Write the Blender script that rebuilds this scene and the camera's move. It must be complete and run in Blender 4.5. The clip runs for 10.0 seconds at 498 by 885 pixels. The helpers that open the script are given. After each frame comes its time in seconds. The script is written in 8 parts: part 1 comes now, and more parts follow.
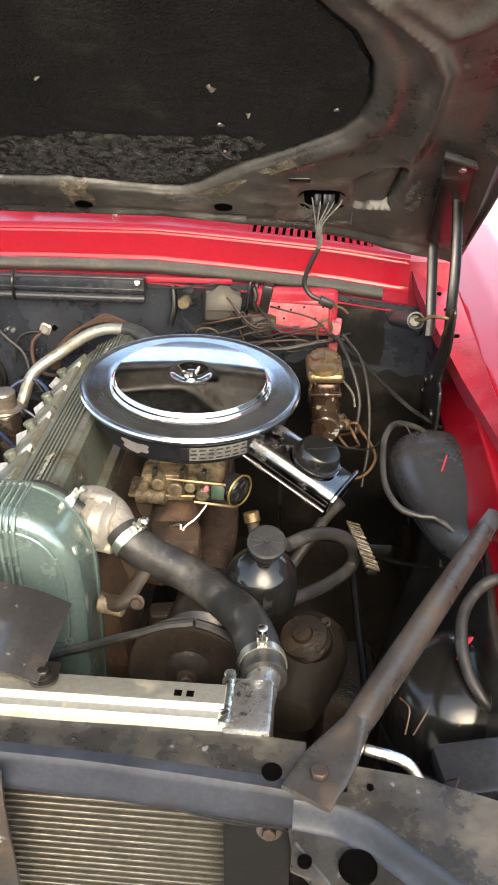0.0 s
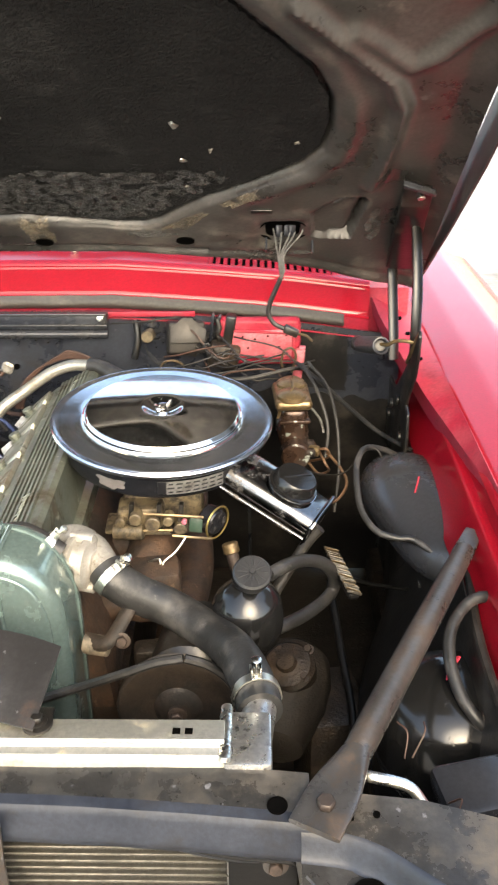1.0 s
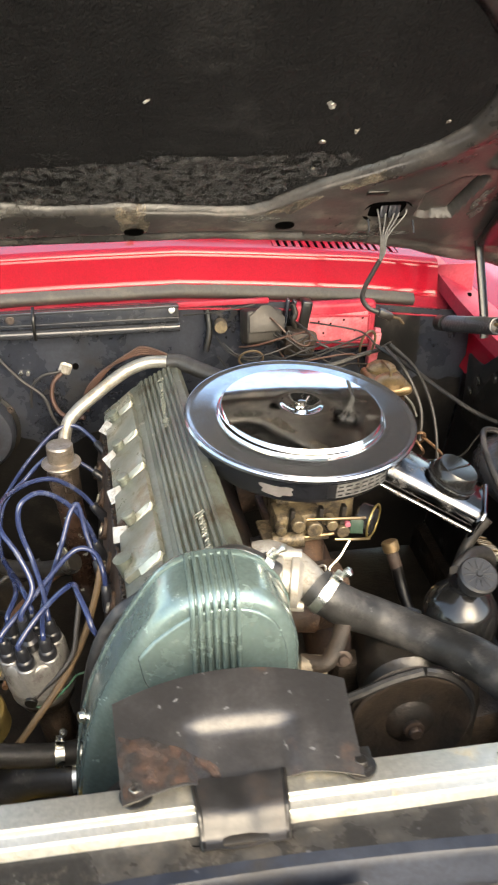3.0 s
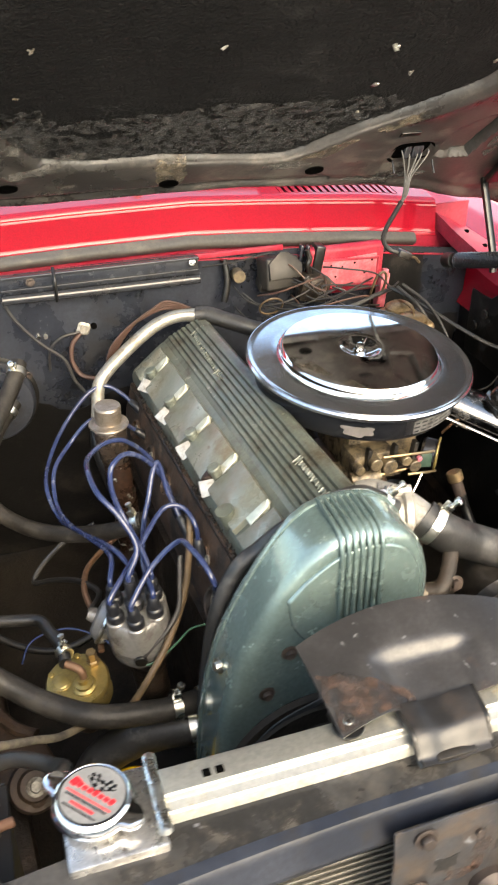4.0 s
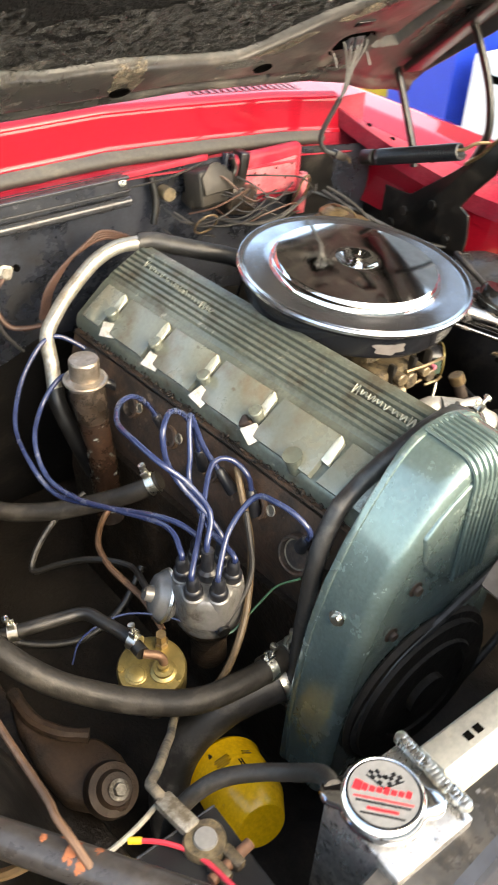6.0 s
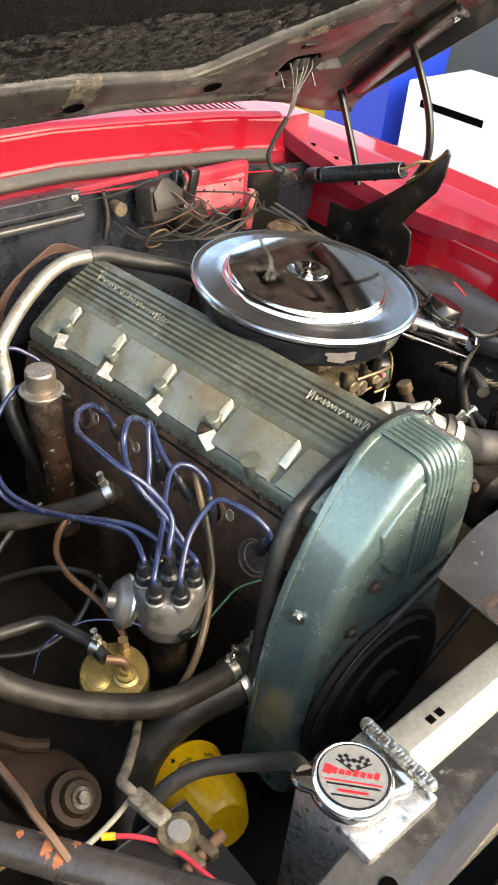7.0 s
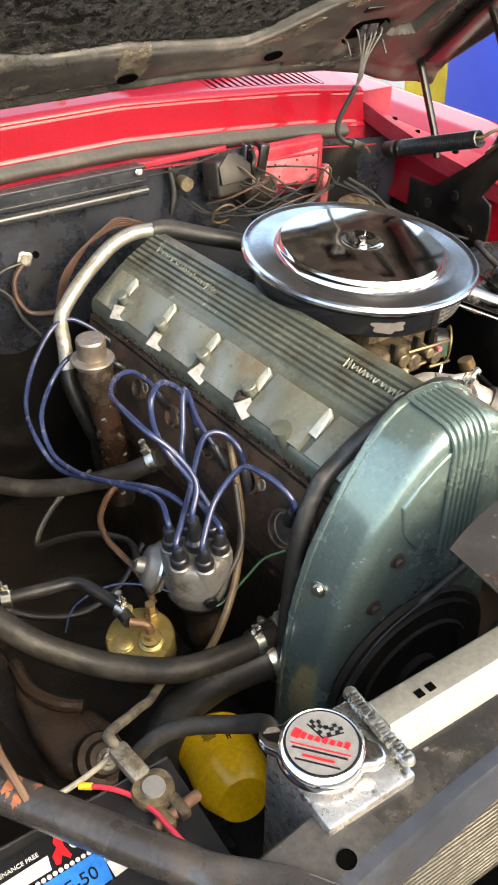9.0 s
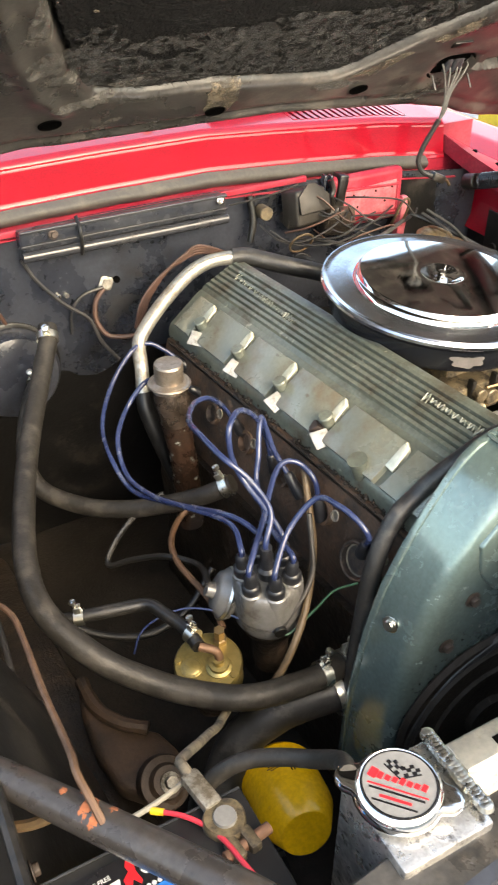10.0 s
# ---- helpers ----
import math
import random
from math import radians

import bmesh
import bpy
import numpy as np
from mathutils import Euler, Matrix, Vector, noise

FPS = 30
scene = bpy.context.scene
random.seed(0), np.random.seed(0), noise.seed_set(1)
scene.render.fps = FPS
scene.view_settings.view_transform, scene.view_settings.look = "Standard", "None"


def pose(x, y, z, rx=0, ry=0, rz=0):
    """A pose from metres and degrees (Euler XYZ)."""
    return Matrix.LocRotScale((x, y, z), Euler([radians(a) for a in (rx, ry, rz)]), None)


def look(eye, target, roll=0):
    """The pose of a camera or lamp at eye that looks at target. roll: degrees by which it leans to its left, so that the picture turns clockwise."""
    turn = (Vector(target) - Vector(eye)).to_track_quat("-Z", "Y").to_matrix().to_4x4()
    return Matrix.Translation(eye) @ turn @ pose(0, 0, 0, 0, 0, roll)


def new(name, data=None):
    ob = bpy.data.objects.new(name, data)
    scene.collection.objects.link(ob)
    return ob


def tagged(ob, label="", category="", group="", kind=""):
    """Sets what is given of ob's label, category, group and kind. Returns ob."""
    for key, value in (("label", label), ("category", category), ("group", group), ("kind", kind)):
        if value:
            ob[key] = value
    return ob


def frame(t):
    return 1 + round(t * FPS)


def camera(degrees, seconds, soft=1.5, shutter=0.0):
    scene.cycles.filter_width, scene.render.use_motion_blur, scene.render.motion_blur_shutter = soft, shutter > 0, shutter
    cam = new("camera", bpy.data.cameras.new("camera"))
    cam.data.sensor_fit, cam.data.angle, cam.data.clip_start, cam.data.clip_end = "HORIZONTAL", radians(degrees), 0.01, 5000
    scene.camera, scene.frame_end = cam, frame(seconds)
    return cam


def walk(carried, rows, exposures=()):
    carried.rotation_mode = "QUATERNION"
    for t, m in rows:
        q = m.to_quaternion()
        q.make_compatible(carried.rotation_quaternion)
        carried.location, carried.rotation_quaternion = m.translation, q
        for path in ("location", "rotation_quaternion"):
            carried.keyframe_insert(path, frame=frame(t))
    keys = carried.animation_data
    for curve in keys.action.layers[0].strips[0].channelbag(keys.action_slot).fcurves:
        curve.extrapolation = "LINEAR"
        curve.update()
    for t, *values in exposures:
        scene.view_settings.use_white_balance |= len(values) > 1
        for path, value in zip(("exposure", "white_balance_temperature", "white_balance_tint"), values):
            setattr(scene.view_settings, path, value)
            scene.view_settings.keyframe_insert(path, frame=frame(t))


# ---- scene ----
cam = camera(32.4, 10.0, soft=1.8, shutter=0.4)
PATH = [
    (0, (0.3276, -0.5265, 1.4556), (0.1805, 1.2179, 0.4886), 0.37),
    (0.5, (0.3154, -0.5389, 1.4432), (0.152, 1.2193, 0.504), -0.05),
    (1, (0.2935, -0.5284, 1.4594), (0.2576, 1.2525, 0.5501), -0.56),
    (1.5, (0.1417, -0.5564, 1.4701), (0.2735, 1.2254, 0.5714), 0.44),
    (2, (-0.0015, -0.6271, 1.4962), (0.1585, 1.1522, 0.597), 1.13),
    (2.2, (-0.018, -0.6196, 1.5046), (0.1563, 1.1561, 0.6009), 0.83),
    (3.3, (-0.1631, -0.3683, 1.4605), (0.1595, 1.3219, 0.4411), -0.01),
    (3.5, (-0.2103, -0.3595, 1.4578), (0.1579, 1.3057, 0.4131), -0.1),
    (4, (-0.3727, -0.3808, 1.4792), (0.1497, 1.221, 0.4014), 0.17),
    (4.5, (-0.5074, -0.3753, 1.4635), (0.1583, 1.1585, 0.3661), 3.01),
    (5, (-0.5486, -0.2274, 1.415), (0.1869, 1.2098, 0.2345), 4.43),
    (5.5, (-0.5834, -0.1383, 1.4278), (0.1967, 1.2265, 0.1913), 2.44),
    (6, (-0.6711, -0.1135, 1.4558), (0.3236, 1.0969, 0.2126), 3.41),
    (6.2, (-0.7124, -0.1036, 1.4553), (0.362, 1.0579, 0.232), 3.29),
    (7.3, (-0.6989, -0.1553, 1.4508), (0.4123, 1.0082, 0.2627), 6.13),
    (7.5, (-0.6626, -0.1904, 1.412), (0.3791, 1.0175, 0.2054), 5.53),
    (8, (-0.6239, -0.2094, 1.4084), (0.3244, 1.0588, 0.1867), 3.06),
    (8.5, (-0.6162, -0.2102, 1.4157), (0.2965, 1.0863, 0.1965), 1.5),
    (9, (-0.6143, -0.2031, 1.4157), (0.2627, 1.128, 0.2078), 0.63),
    (9.5, (-0.6187, -0.2002, 1.4246), (0.2114, 1.1823, 0.2415), 0.45),
    (10, (-0.6341, -0.1896, 1.426), (0.146, 1.234, 0.2578), -0.01),
]
walk(cam, [(t, look(eye, target, roll)) for t, eye, target, roll in PATH], exposures=[(0.0, 2.51, 7700, 6), (1.5, 2.68, 7700, 6), (3.5, 2.67, 7700, 6), (4.5, 2.78, 7800, 6), (6.0, 3.0, 8100, 6), (7.5, 2.67, 8000, 6), (9.0, 2.69, 8000, 6), (10.0, 2.82, 8000, 6)])

# ---- world and light ----
world = bpy.data.worlds.new("sky")
scene.world = world
world.use_nodes = True
wt = world.node_tree
sky = wt.nodes.new("ShaderNodeTexSky")
sky.sky_type, sky.sun_disc = 'NISHITA', False
sky.sun_elevation, sky.sun_rotation = radians(38), radians(168)
sky.air_density, sky.dust_density, sky.ozone_density = 1.0, 2.5, 0.5
wt.links.new(sky.outputs[0], wt.nodes["Background"].inputs[0])
wt.nodes["Background"].inputs[1].default_value = 0.15
sun_data = bpy.data.lights.new("sun", 'SUN')
sun_data.energy, sun_data.angle, sun_data.color = 0.5, radians(45), (1.0, 0.96, 0.90)
sun = new("sun", sun_data)
sun.matrix_world = look((0.7, -3.0, 3.5), (0, 0.4, 0.8))


# ---- materials ----
def nodes_of(name):
    m = bpy.data.materials.new(name)
    m.use_nodes = True
    nt = m.node_tree
    return m, nt, nt.nodes["Principled BSDF"]


def noise_tex(nt, co, scale, detail=5.0, rough=0.6, stretch=None):
    n = nt.nodes.new("ShaderNodeTexNoise")
    n.inputs["Scale"].default_value = scale
    n.inputs["Detail"].default_value = detail
    n.inputs["Roughness"].default_value = rough
    if stretch:
        mp = nt.nodes.new("ShaderNodeMapping")
        mp.inputs["Scale"].default_value = stretch
        nt.links.new(co, mp.inputs[0])
        co = mp.outputs[0]
    nt.links.new(co, n.inputs["Vector"])
    return n.outputs["Fac"]


def ramp(nt, fac, lo, hi, a=0.0, b=1.0):
    r = nt.nodes.new("ShaderNodeMapRange")
    for i, v in zip((1, 2, 3, 4), (lo, hi, a, b)):
        r.inputs[i].default_value = v
    nt.links.new(fac, r.inputs[0])
    return r.outputs[0]


def mixc(nt, fac, a, b):
    x = nt.nodes.new("ShaderNodeMix")
    x.data_type = 'RGBA'
    for k, v in ((6, a), (7, b)):
        if isinstance(v, tuple):
            x.inputs[k].default_value = (*v, 1)
        else:
            nt.links.new(v, x.inputs[k])
    if isinstance(fac, float):
        x.inputs[0].default_value = fac
    else:
        nt.links.new(fac, x.inputs[0])
    return x.outputs[2]


def surface(name, base, second=None, dirt=None, rough=0.5, rough2=None, metal=0.0, scale=12.0, spread=(0.4, 0.65),
            dirt_scale=4.0, dirt_spread=(0.52, 0.7), fine=180.0, bump=0.15, coat=0.0, stretch=None, fleck=None, fleck_spread=(0.66, 0.7), fleck_scale=60.0,
            metal_dirt=None, gap=0.0015, each=0.0, spec=0.5, ragged=0.0):
    """A worn surface: two tones, a layer of dirt, small flecks and a fine relief, all at real size."""
    m, nt, b = nodes_of(name)
    co = nt.nodes.new("ShaderNodeTexCoord").outputs["Object"]
    second = second or tuple(c * 0.75 for c in base)
    big = ramp(nt, noise_tex(nt, co, scale, 6.0, 0.65, stretch=stretch), 0.42, 0.6)
    col = mixc(nt, big, base, second)
    grain = noise_tex(nt, co, fine, 3.0)
    col = mixc(nt, ramp(nt, grain, 0.35, 0.65, 0.0, 0.5), col, tuple(c * 0.6 for c in base))
    rough_out = ramp(nt, big, 0, 1, rough, rough2 if rough2 is not None else min(1, rough * 1.25))
    if dirt:
        d = ramp(nt, noise_tex(nt, co, dirt_scale, 10.0, 0.72), dirt_spread[0] - 0.08, dirt_spread[0] + 0.065)
        col = mixc(nt, d, col, dirt)
        if metal:
            nt.links.new(ramp(nt, d, 0, 1, metal, metal * 0.3 if metal_dirt is None else metal_dirt), b.inputs["Metallic"])
        mx = nt.nodes.new("ShaderNodeMath")
        mx.operation = 'MAXIMUM'
        nt.links.new(rough_out, mx.inputs[0])
        nt.links.new(ramp(nt, d, 0, 1, 0, 0.75), mx.inputs[1])
        rough_out = mx.outputs[0]
    else:
        b.inputs["Metallic"].default_value = metal
    if fleck:
        f = ramp(nt, noise_tex(nt, co, fleck_scale, 4.0, 0.55), *fleck_spread)
        col = mixc(nt, f, col, fleck)
    if each:
        oi = nt.nodes.new("ShaderNodeObjectInfo")
        col = mixc(nt, ramp(nt, oi.outputs["Random"], 0, 1, 0, each), col, tuple(c * 0.5 for c in base))
    nt.links.new(col, b.inputs["Base Color"])
    nt.links.new(rough_out, b.inputs["Roughness"])
    b.inputs["Coat Weight"].default_value = coat
    b.inputs["Specular IOR Level"].default_value = spec
    if ragged:
        nt.links.new(ramp(nt, noise_tex(nt, co, ragged, 6.0, 0.7), 0.40, 0.62), b.inputs["Alpha"])
    b.inputs["Coat Roughness"].default_value = 0.06
    if bump:
        bp = nt.nodes.new("ShaderNodeBump")
        bp.inputs["Strength"].default_value = bump
        bp.inputs["Distance"].default_value = gap
        ad = nt.nodes.new("ShaderNodeMath")
        ad.operation = 'MULTIPLY_ADD'
        nt.links.new(grain, ad.inputs[0])
        ad.inputs[1].default_value = 0.6
        nt.links.new(noise_tex(nt, co, fine * 0.22, 4.0, stretch=stretch), ad.inputs[2])
        nt.links.new(ad.outputs[0], bp.inputs["Height"])
        nt.links.new(bp.outputs[0], b.inputs["Normal"])
    return m


M = {}
M["cover_green"] = surface("aged_green_enamel", (0.115, 0.130, 0.108), (0.165, 0.178, 0.145), dirt=(0.055, 0.045, 0.028), rough=0.28, rough2=0.42, metal=0.35, scale=9, dirt_scale=11, dirt_spread=(0.585, 0.78), bump=0.10, fleck=(0.26, 0.26, 0.21), fleck_spread=(0.66, 0.7), fleck_scale=45)
M["timing_green"] = surface("blue_green_enamel", (0.145, 0.205, 0.194), (0.175, 0.238, 0.222), dirt=(0.13, 0.15, 0.125), rough=0.2, rough2=0.28, metal=0.5, scale=14, dirt_scale=24, dirt_spread=(0.70, 0.82), bump=0.06, fleck=(0.21, 0.25, 0.225), fleck_spread=(0.62, 0.74), fleck_scale=110, coat=0.6)
M["bright_metal"] = surface("bare_bright_metal", (0.78, 0.77, 0.72), (0.6, 0.58, 0.5), rough=0.22, rough2=0.4, metal=1.0, scale=30, bump=0.1)
M["cast_alu"] = surface("cast_aluminium", (0.38, 0.36, 0.32), (0.26, 0.24, 0.20), dirt=(0.07, 0.055, 0.035), rough=0.45, metal=0.7, scale=25, dirt_scale=35, dirt_spread=(0.54, 0.8), bump=0.35)
M["radiator_alu"] = surface("radiator_aluminium", (0.53, 0.515, 0.455), (0.45, 0.43, 0.365), rough=0.36, rough2=0.46, metal=0.85, scale=8, dirt=(0.28, 0.235, 0.15), dirt_scale=26, dirt_spread=(0.62, 0.85), bump=0.08, stretch=(0.3, 3, 3))
M["tank_alu"] = surface("mottled_tank_aluminium", (0.66, 0.65, 0.63), (0.32, 0.31, 0.30), rough=0.26, rough2=0.42, metal=0.92, scale=60, bump=0.5, fine=90, fleck=(0.14, 0.135, 0.13), fleck_spread=(0.57, 0.68), fleck_scale=110)
M["core_fin"] = surface("radiator_tube", (0.15, 0.141, 0.122), (0.105, 0.098, 0.085), rough=0.5, metal=0.75, scale=30, bump=0.2)
M["support_paint"] = surface("worn_black_support_paint", (0.020, 0.0196, 0.0192), (0.046, 0.044, 0.0415), dirt=(0.072, 0.062, 0.050), rough=0.22, rough2=0.4, scale=10, dirt_scale=11, dirt_spread=(0.59, 0.85), bump=0.25, fleck=(0.12, 0.12, 0.125), fleck_spread=(0.68, 0.72), fleck_scale=48)
M["blue_grey_paint"] = surface("blue_grey_support_paint", (0.010, 0.0125, 0.019), (0.024, 0.028, 0.038), dirt=(0.012, 0.0105, 0.0095), rough=0.30, rough2=0.46, scale=9, dirt_scale=11, dirt_spread=(0.59, 0.85), bump=0.2, fleck=(0.10, 0.105, 0.12), fleck_spread=(0.70, 0.74), fleck_scale=40, spec=0.4)
M["firewall_paint"] = surface("dusty_blue_black_firewall", (0.0155, 0.018, 0.025), (0.034, 0.038, 0.048), dirt=(0.0095, 0.009, 0.0085), rough=0.22, rough2=0.36, scale=6, dirt_scale=9, dirt_spread=(0.60, 0.85), bump=0.25, fleck=(0.10, 0.10, 0.105), fleck_spread=(0.70, 0.74), fleck_scale=60, coat=0.15)
M["red"] = surface("red_body_paint", (0.27, 0.0045, 0.013), (0.30, 0.005, 0.016), rough=0.5, rough2=0.55, scale=3, bump=0.01, coat=0.75, fine=400, spec=0.03)
M["red_worn"] = surface("dusty_faded_red_paint", (0.30, 0.016, 0.034), (0.34, 0.042, 0.060), dirt=(0.20, 0.030, 0.042), rough=0.4, scale=16, dirt_scale=14, dirt_spread=(0.6, 0.75), bump=0.12, spec=0.2)
M["seal"] = surface("weathered_rubber_seal", (0.046, 0.043, 0.038), (0.062, 0.057, 0.048), dirt=(0.08, 0.072, 0.056), rough=0.65, scale=10, dirt_scale=30, dirt_spread=(0.62, 0.8), bump=0.3)
M["hood_pad"] = surface("black_fibre_pad", (0.0088, 0.0088, 0.0090), (0.0130, 0.0129, 0.0130), dirt=(0.025, 0.0245, 0.024), rough=0.95, scale=7, dirt_scale=4.5, dirt_spread=(0.66, 0.85), bump=1.0, fine=240, gap=0.008, stretch=(1.5, 1, 0.35), fleck=(0.022, 0.0215, 0.021), fleck_spread=(0.66, 0.76), fleck_scale=110, spec=0.10)
M["hood_frame"] = surface("dusty_hood_frame_paint", (0.029, 0.027, 0.0252), (0.058, 0.0535, 0.049), dirt=(0.125, 0.111, 0.094), rough=0.25, rough2=0.42, scale=7, dirt_scale=10, dirt_spread=(0.63, 0.74), bump=0.22, fleck=(0.07, 0.066, 0.061), fleck_spread=(0.68, 0.72), fleck_scale=40)
M["hood_black"] = surface("dark_hood_inner_paint", (0.03, 0.028, 0.028), (0.05, 0.046, 0.043), dirt=(0.12, 0.1, 0.085), rough=0.38, rough2=0.5, scale=6, dirt_scale=6, dirt_spread=(0.58, 0.8), bump=0.2)
M["chrome"] = surface("chrome_plate", (0.80, 0.80, 0.80), (0.76, 0.76, 0.76), rough=0.06, rough2=0.10, metal=1.0, scale=8, bump=0.012, fine=50, gap=0.001)
# The blue tint and slight haze put reflected sky into the rim's colour.
M["chrome_rim"] = surface("pitted_chrome_plate", (0.56, 0.59, 0.65), (0.48, 0.51, 0.57), rough=0.13, rough2=0.21, metal=0.975, scale=14, bump=0.12, fine=300, gap=0.0006, fleck=(0.66, 0.69, 0.75), fleck_spread=(0.64, 0.68), fleck_scale=170)
M["gloss_black"] = surface("chipped_gloss_black_enamel", (0.009, 0.010, 0.013), (0.012, 0.012, 0.014), dirt=(0.14, 0.13, 0.12), rough=0.2, scale=6, dirt_scale=7, dirt_spread=(0.68, 0.72), bump=0.05)
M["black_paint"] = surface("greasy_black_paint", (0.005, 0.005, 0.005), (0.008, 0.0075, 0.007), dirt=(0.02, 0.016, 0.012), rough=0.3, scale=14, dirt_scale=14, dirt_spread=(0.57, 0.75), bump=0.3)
M["rubber"] = surface("dusty_black_rubber", (0.014, 0.0138, 0.0135), (0.025, 0.0242, 0.0235), dirt=(0.055, 0.051, 0.047), rough=0.42, rough2=0.58, scale=25, dirt_scale=30, dirt_spread=(0.60, 0.85), bump=0.35, fleck=(0.07, 0.067, 0.063), fleck_spread=(0.68, 0.73), fleck_scale=70)
M["grey_rubber"] = surface("greyed_heater_hose_rubber", (0.0135, 0.0122, 0.0105), (0.022, 0.0198, 0.0172), rough=0.45, scale=40, dirt=(0.040, 0.0355, 0.030), dirt_scale=30, dirt_spread=(0.58, 0.85), bump=0.4, stretch=(3, 3, 0.5), spec=0.3)
M["blue_wire"] = surface("blue_silicone", (0.017, 0.026, 0.074), (0.026, 0.037, 0.090), dirt=(0.045, 0.052, 0.08), rough=0.14, scale=20, dirt_scale=40, dirt_spread=(0.62, 0.9), bump=0.03)
M["silver_plastic"] = surface("dull_silver_plastic", (0.21, 0.207, 0.20), (0.15, 0.147, 0.14), dirt=(0.055, 0.048, 0.040), rough=0.3, metal=0.4, scale=30, dirt_scale=34, dirt_spread=(0.57, 0.85), bump=0.2)
M["gold_zinc"] = surface("yellow_zinc_plate", (0.31, 0.24, 0.09), (0.22, 0.16, 0.055), dirt=(0.08, 0.055, 0.025), rough=0.34, metal=0.75, scale=25, dirt_scale=40, dirt_spread=(0.62, 0.85), bump=0.15)
M["carb_zinc"] = surface("tan_carburettor_casting", (0.215, 0.170, 0.105), (0.125, 0.098, 0.062), dirt=(0.028, 0.021, 0.014), rough=0.34, metal=0.45, scale=50, dirt_scale=40, dirt_spread=(0.52, 0.75), bump=0.3)
M["yellow_paint"] = surface("yellow_filter_paint", (0.80, 0.46, 0.016), (0.72, 0.41, 0.016), dirt=(0.42, 0.23, 0.03), rough=0.2, scale=10, dirt_scale=16, dirt_spread=(0.68, 0.9), bump=0.03)
M["rust"] = surface("rusty_iron", (0.058, 0.034, 0.021), (0.095, 0.052, 0.030), dirt=(0.018, 0.013, 0.010), rough=0.6, scale=16, dirt_scale=11, dirt_spread=(0.52, 0.7), bump=0.6, gap=0.003, fleck=(0.11, 0.075, 0.05), fleck_spread=(0.66, 0.7), fleck_scale=60)
M["rust_plate"] = surface("black_plate_with_rust", (0.022, 0.021, 0.021), (0.038, 0.036, 0.035), dirt=(0.075, 0.042, 0.028), rough=0.32, rough2=0.45, scale=14, dirt_scale=9, dirt_spread=(0.64, 0.72), bump=0.3, fleck=(0.12, 0.12, 0.12), fleck_spread=(0.68, 0.72), fleck_scale=80)
M["rust_bolt"] = surface("rusty_bolt", (0.066, 0.046, 0.036), (0.042, 0.031, 0.025), rough=0.5, metal=0.4, scale=60, bump=0.5)
M["block"] = surface("oily_engine_iron", (0.0125, 0.0098, 0.0076), (0.023, 0.0172, 0.0125), dirt=(0.046, 0.030, 0.019), rough=0.36, scale=18, dirt_scale=16, dirt_spread=(0.58, 0.8), bump=0.7, gap=0.004, spec=0.4)
M["tan_tube"] = surface("tan_plastic_tube", (0.098, 0.066, 0.036), (0.066, 0.046, 0.026), rough=0.45, scale=30, bump=0.1, spec=0.3)
M["copper"] = surface("dull_copper_line", (0.19, 0.105, 0.06), (0.12, 0.07, 0.045), rough=0.45, metal=0.5, scale=30, bump=0.15)
M["brown_wire"] = surface("brown_wire_sheath", (0.066, 0.030, 0.019), (0.045, 0.022, 0.015), rough=0.5, scale=20, bump=0.1)
M["dark_wire"] = surface("dark_wire_sheath", (0.012, 0.0115, 0.0115), (0.022, 0.020, 0.0185), rough=0.5, scale=20, bump=0.1)
M["white_wire"] = surface("greyed_white_wire", (0.30, 0.28, 0.23), (0.2, 0.19, 0.16), rough=0.45, scale=30, bump=0.05)
M["red_wire"] = surface("pink_red_wire", (0.6, 0.04, 0.07), (0.5, 0.03, 0.05), rough=0.4, scale=30, bump=0.03)
M["green_wire"] = surface("green_wire", (0.03, 0.09, 0.05), (0.05, 0.12, 0.07), rough=0.45, scale=30, bump=0.03)
M["yellow_plain"] = surface("yellow_plastic", (0.72, 0.50, 0.03), rough=0.4, scale=10, bump=0.02)
M["battery_black"] = surface("black_battery_plastic", (0.012, 0.012, 0.013), (0.018, 0.018, 0.018), rough=0.4, scale=15, bump=0.1)
M["label_black"] = surface("black_label", (0.012, 0.012, 0.014), rough=0.25, scale=10, bump=0.0)
M["label_blue"] = surface("blue_label", (0.02, 0.19, 0.62), rough=0.25, scale=10, bump=0.0)
M["label_white"] = surface("white_label", (0.62, 0.62, 0.61), (0.56, 0.56, 0.55), rough=0.3, scale=10, bump=0.0)
M["label_red"] = surface("red_print", (0.7, 0.02, 0.03), rough=0.3, scale=10, bump=0.0)
M["label_grey"] = surface("silver_grey_sticker", (0.18, 0.18, 0.178), (0.16, 0.16, 0.158), rough=0.3, scale=40, bump=0.02)
M["inner_fender"] = surface("dusty_inner_fender_black", (0.0072, 0.0070, 0.0069), (0.0135, 0.013, 0.0127), dirt=(0.038, 0.033, 0.028), rough=0.34, scale=8, dirt_scale=9, dirt_spread=(0.60, 0.82), bump=0.35, spec=0.3)
M["grey_duct"] = surface("satin_grey_metal", (0.026, 0.0275, 0.032), (0.034, 0.0355, 0.040), dirt=(0.017, 0.016, 0.0155), rough=0.22, scale=6, dirt_scale=6, dirt_spread=(0.60, 0.8), bump=0.08)
M["brass_dull"] = surface("dull_brass_lid", (0.3, 0.22, 0.12), (0.2, 0.135, 0.07), dirt=(0.06, 0.04, 0.022), rough=0.32, metal=0.8, scale=30, dirt_scale=40, dirt_spread=(0.58, 0.8), bump=0.3)
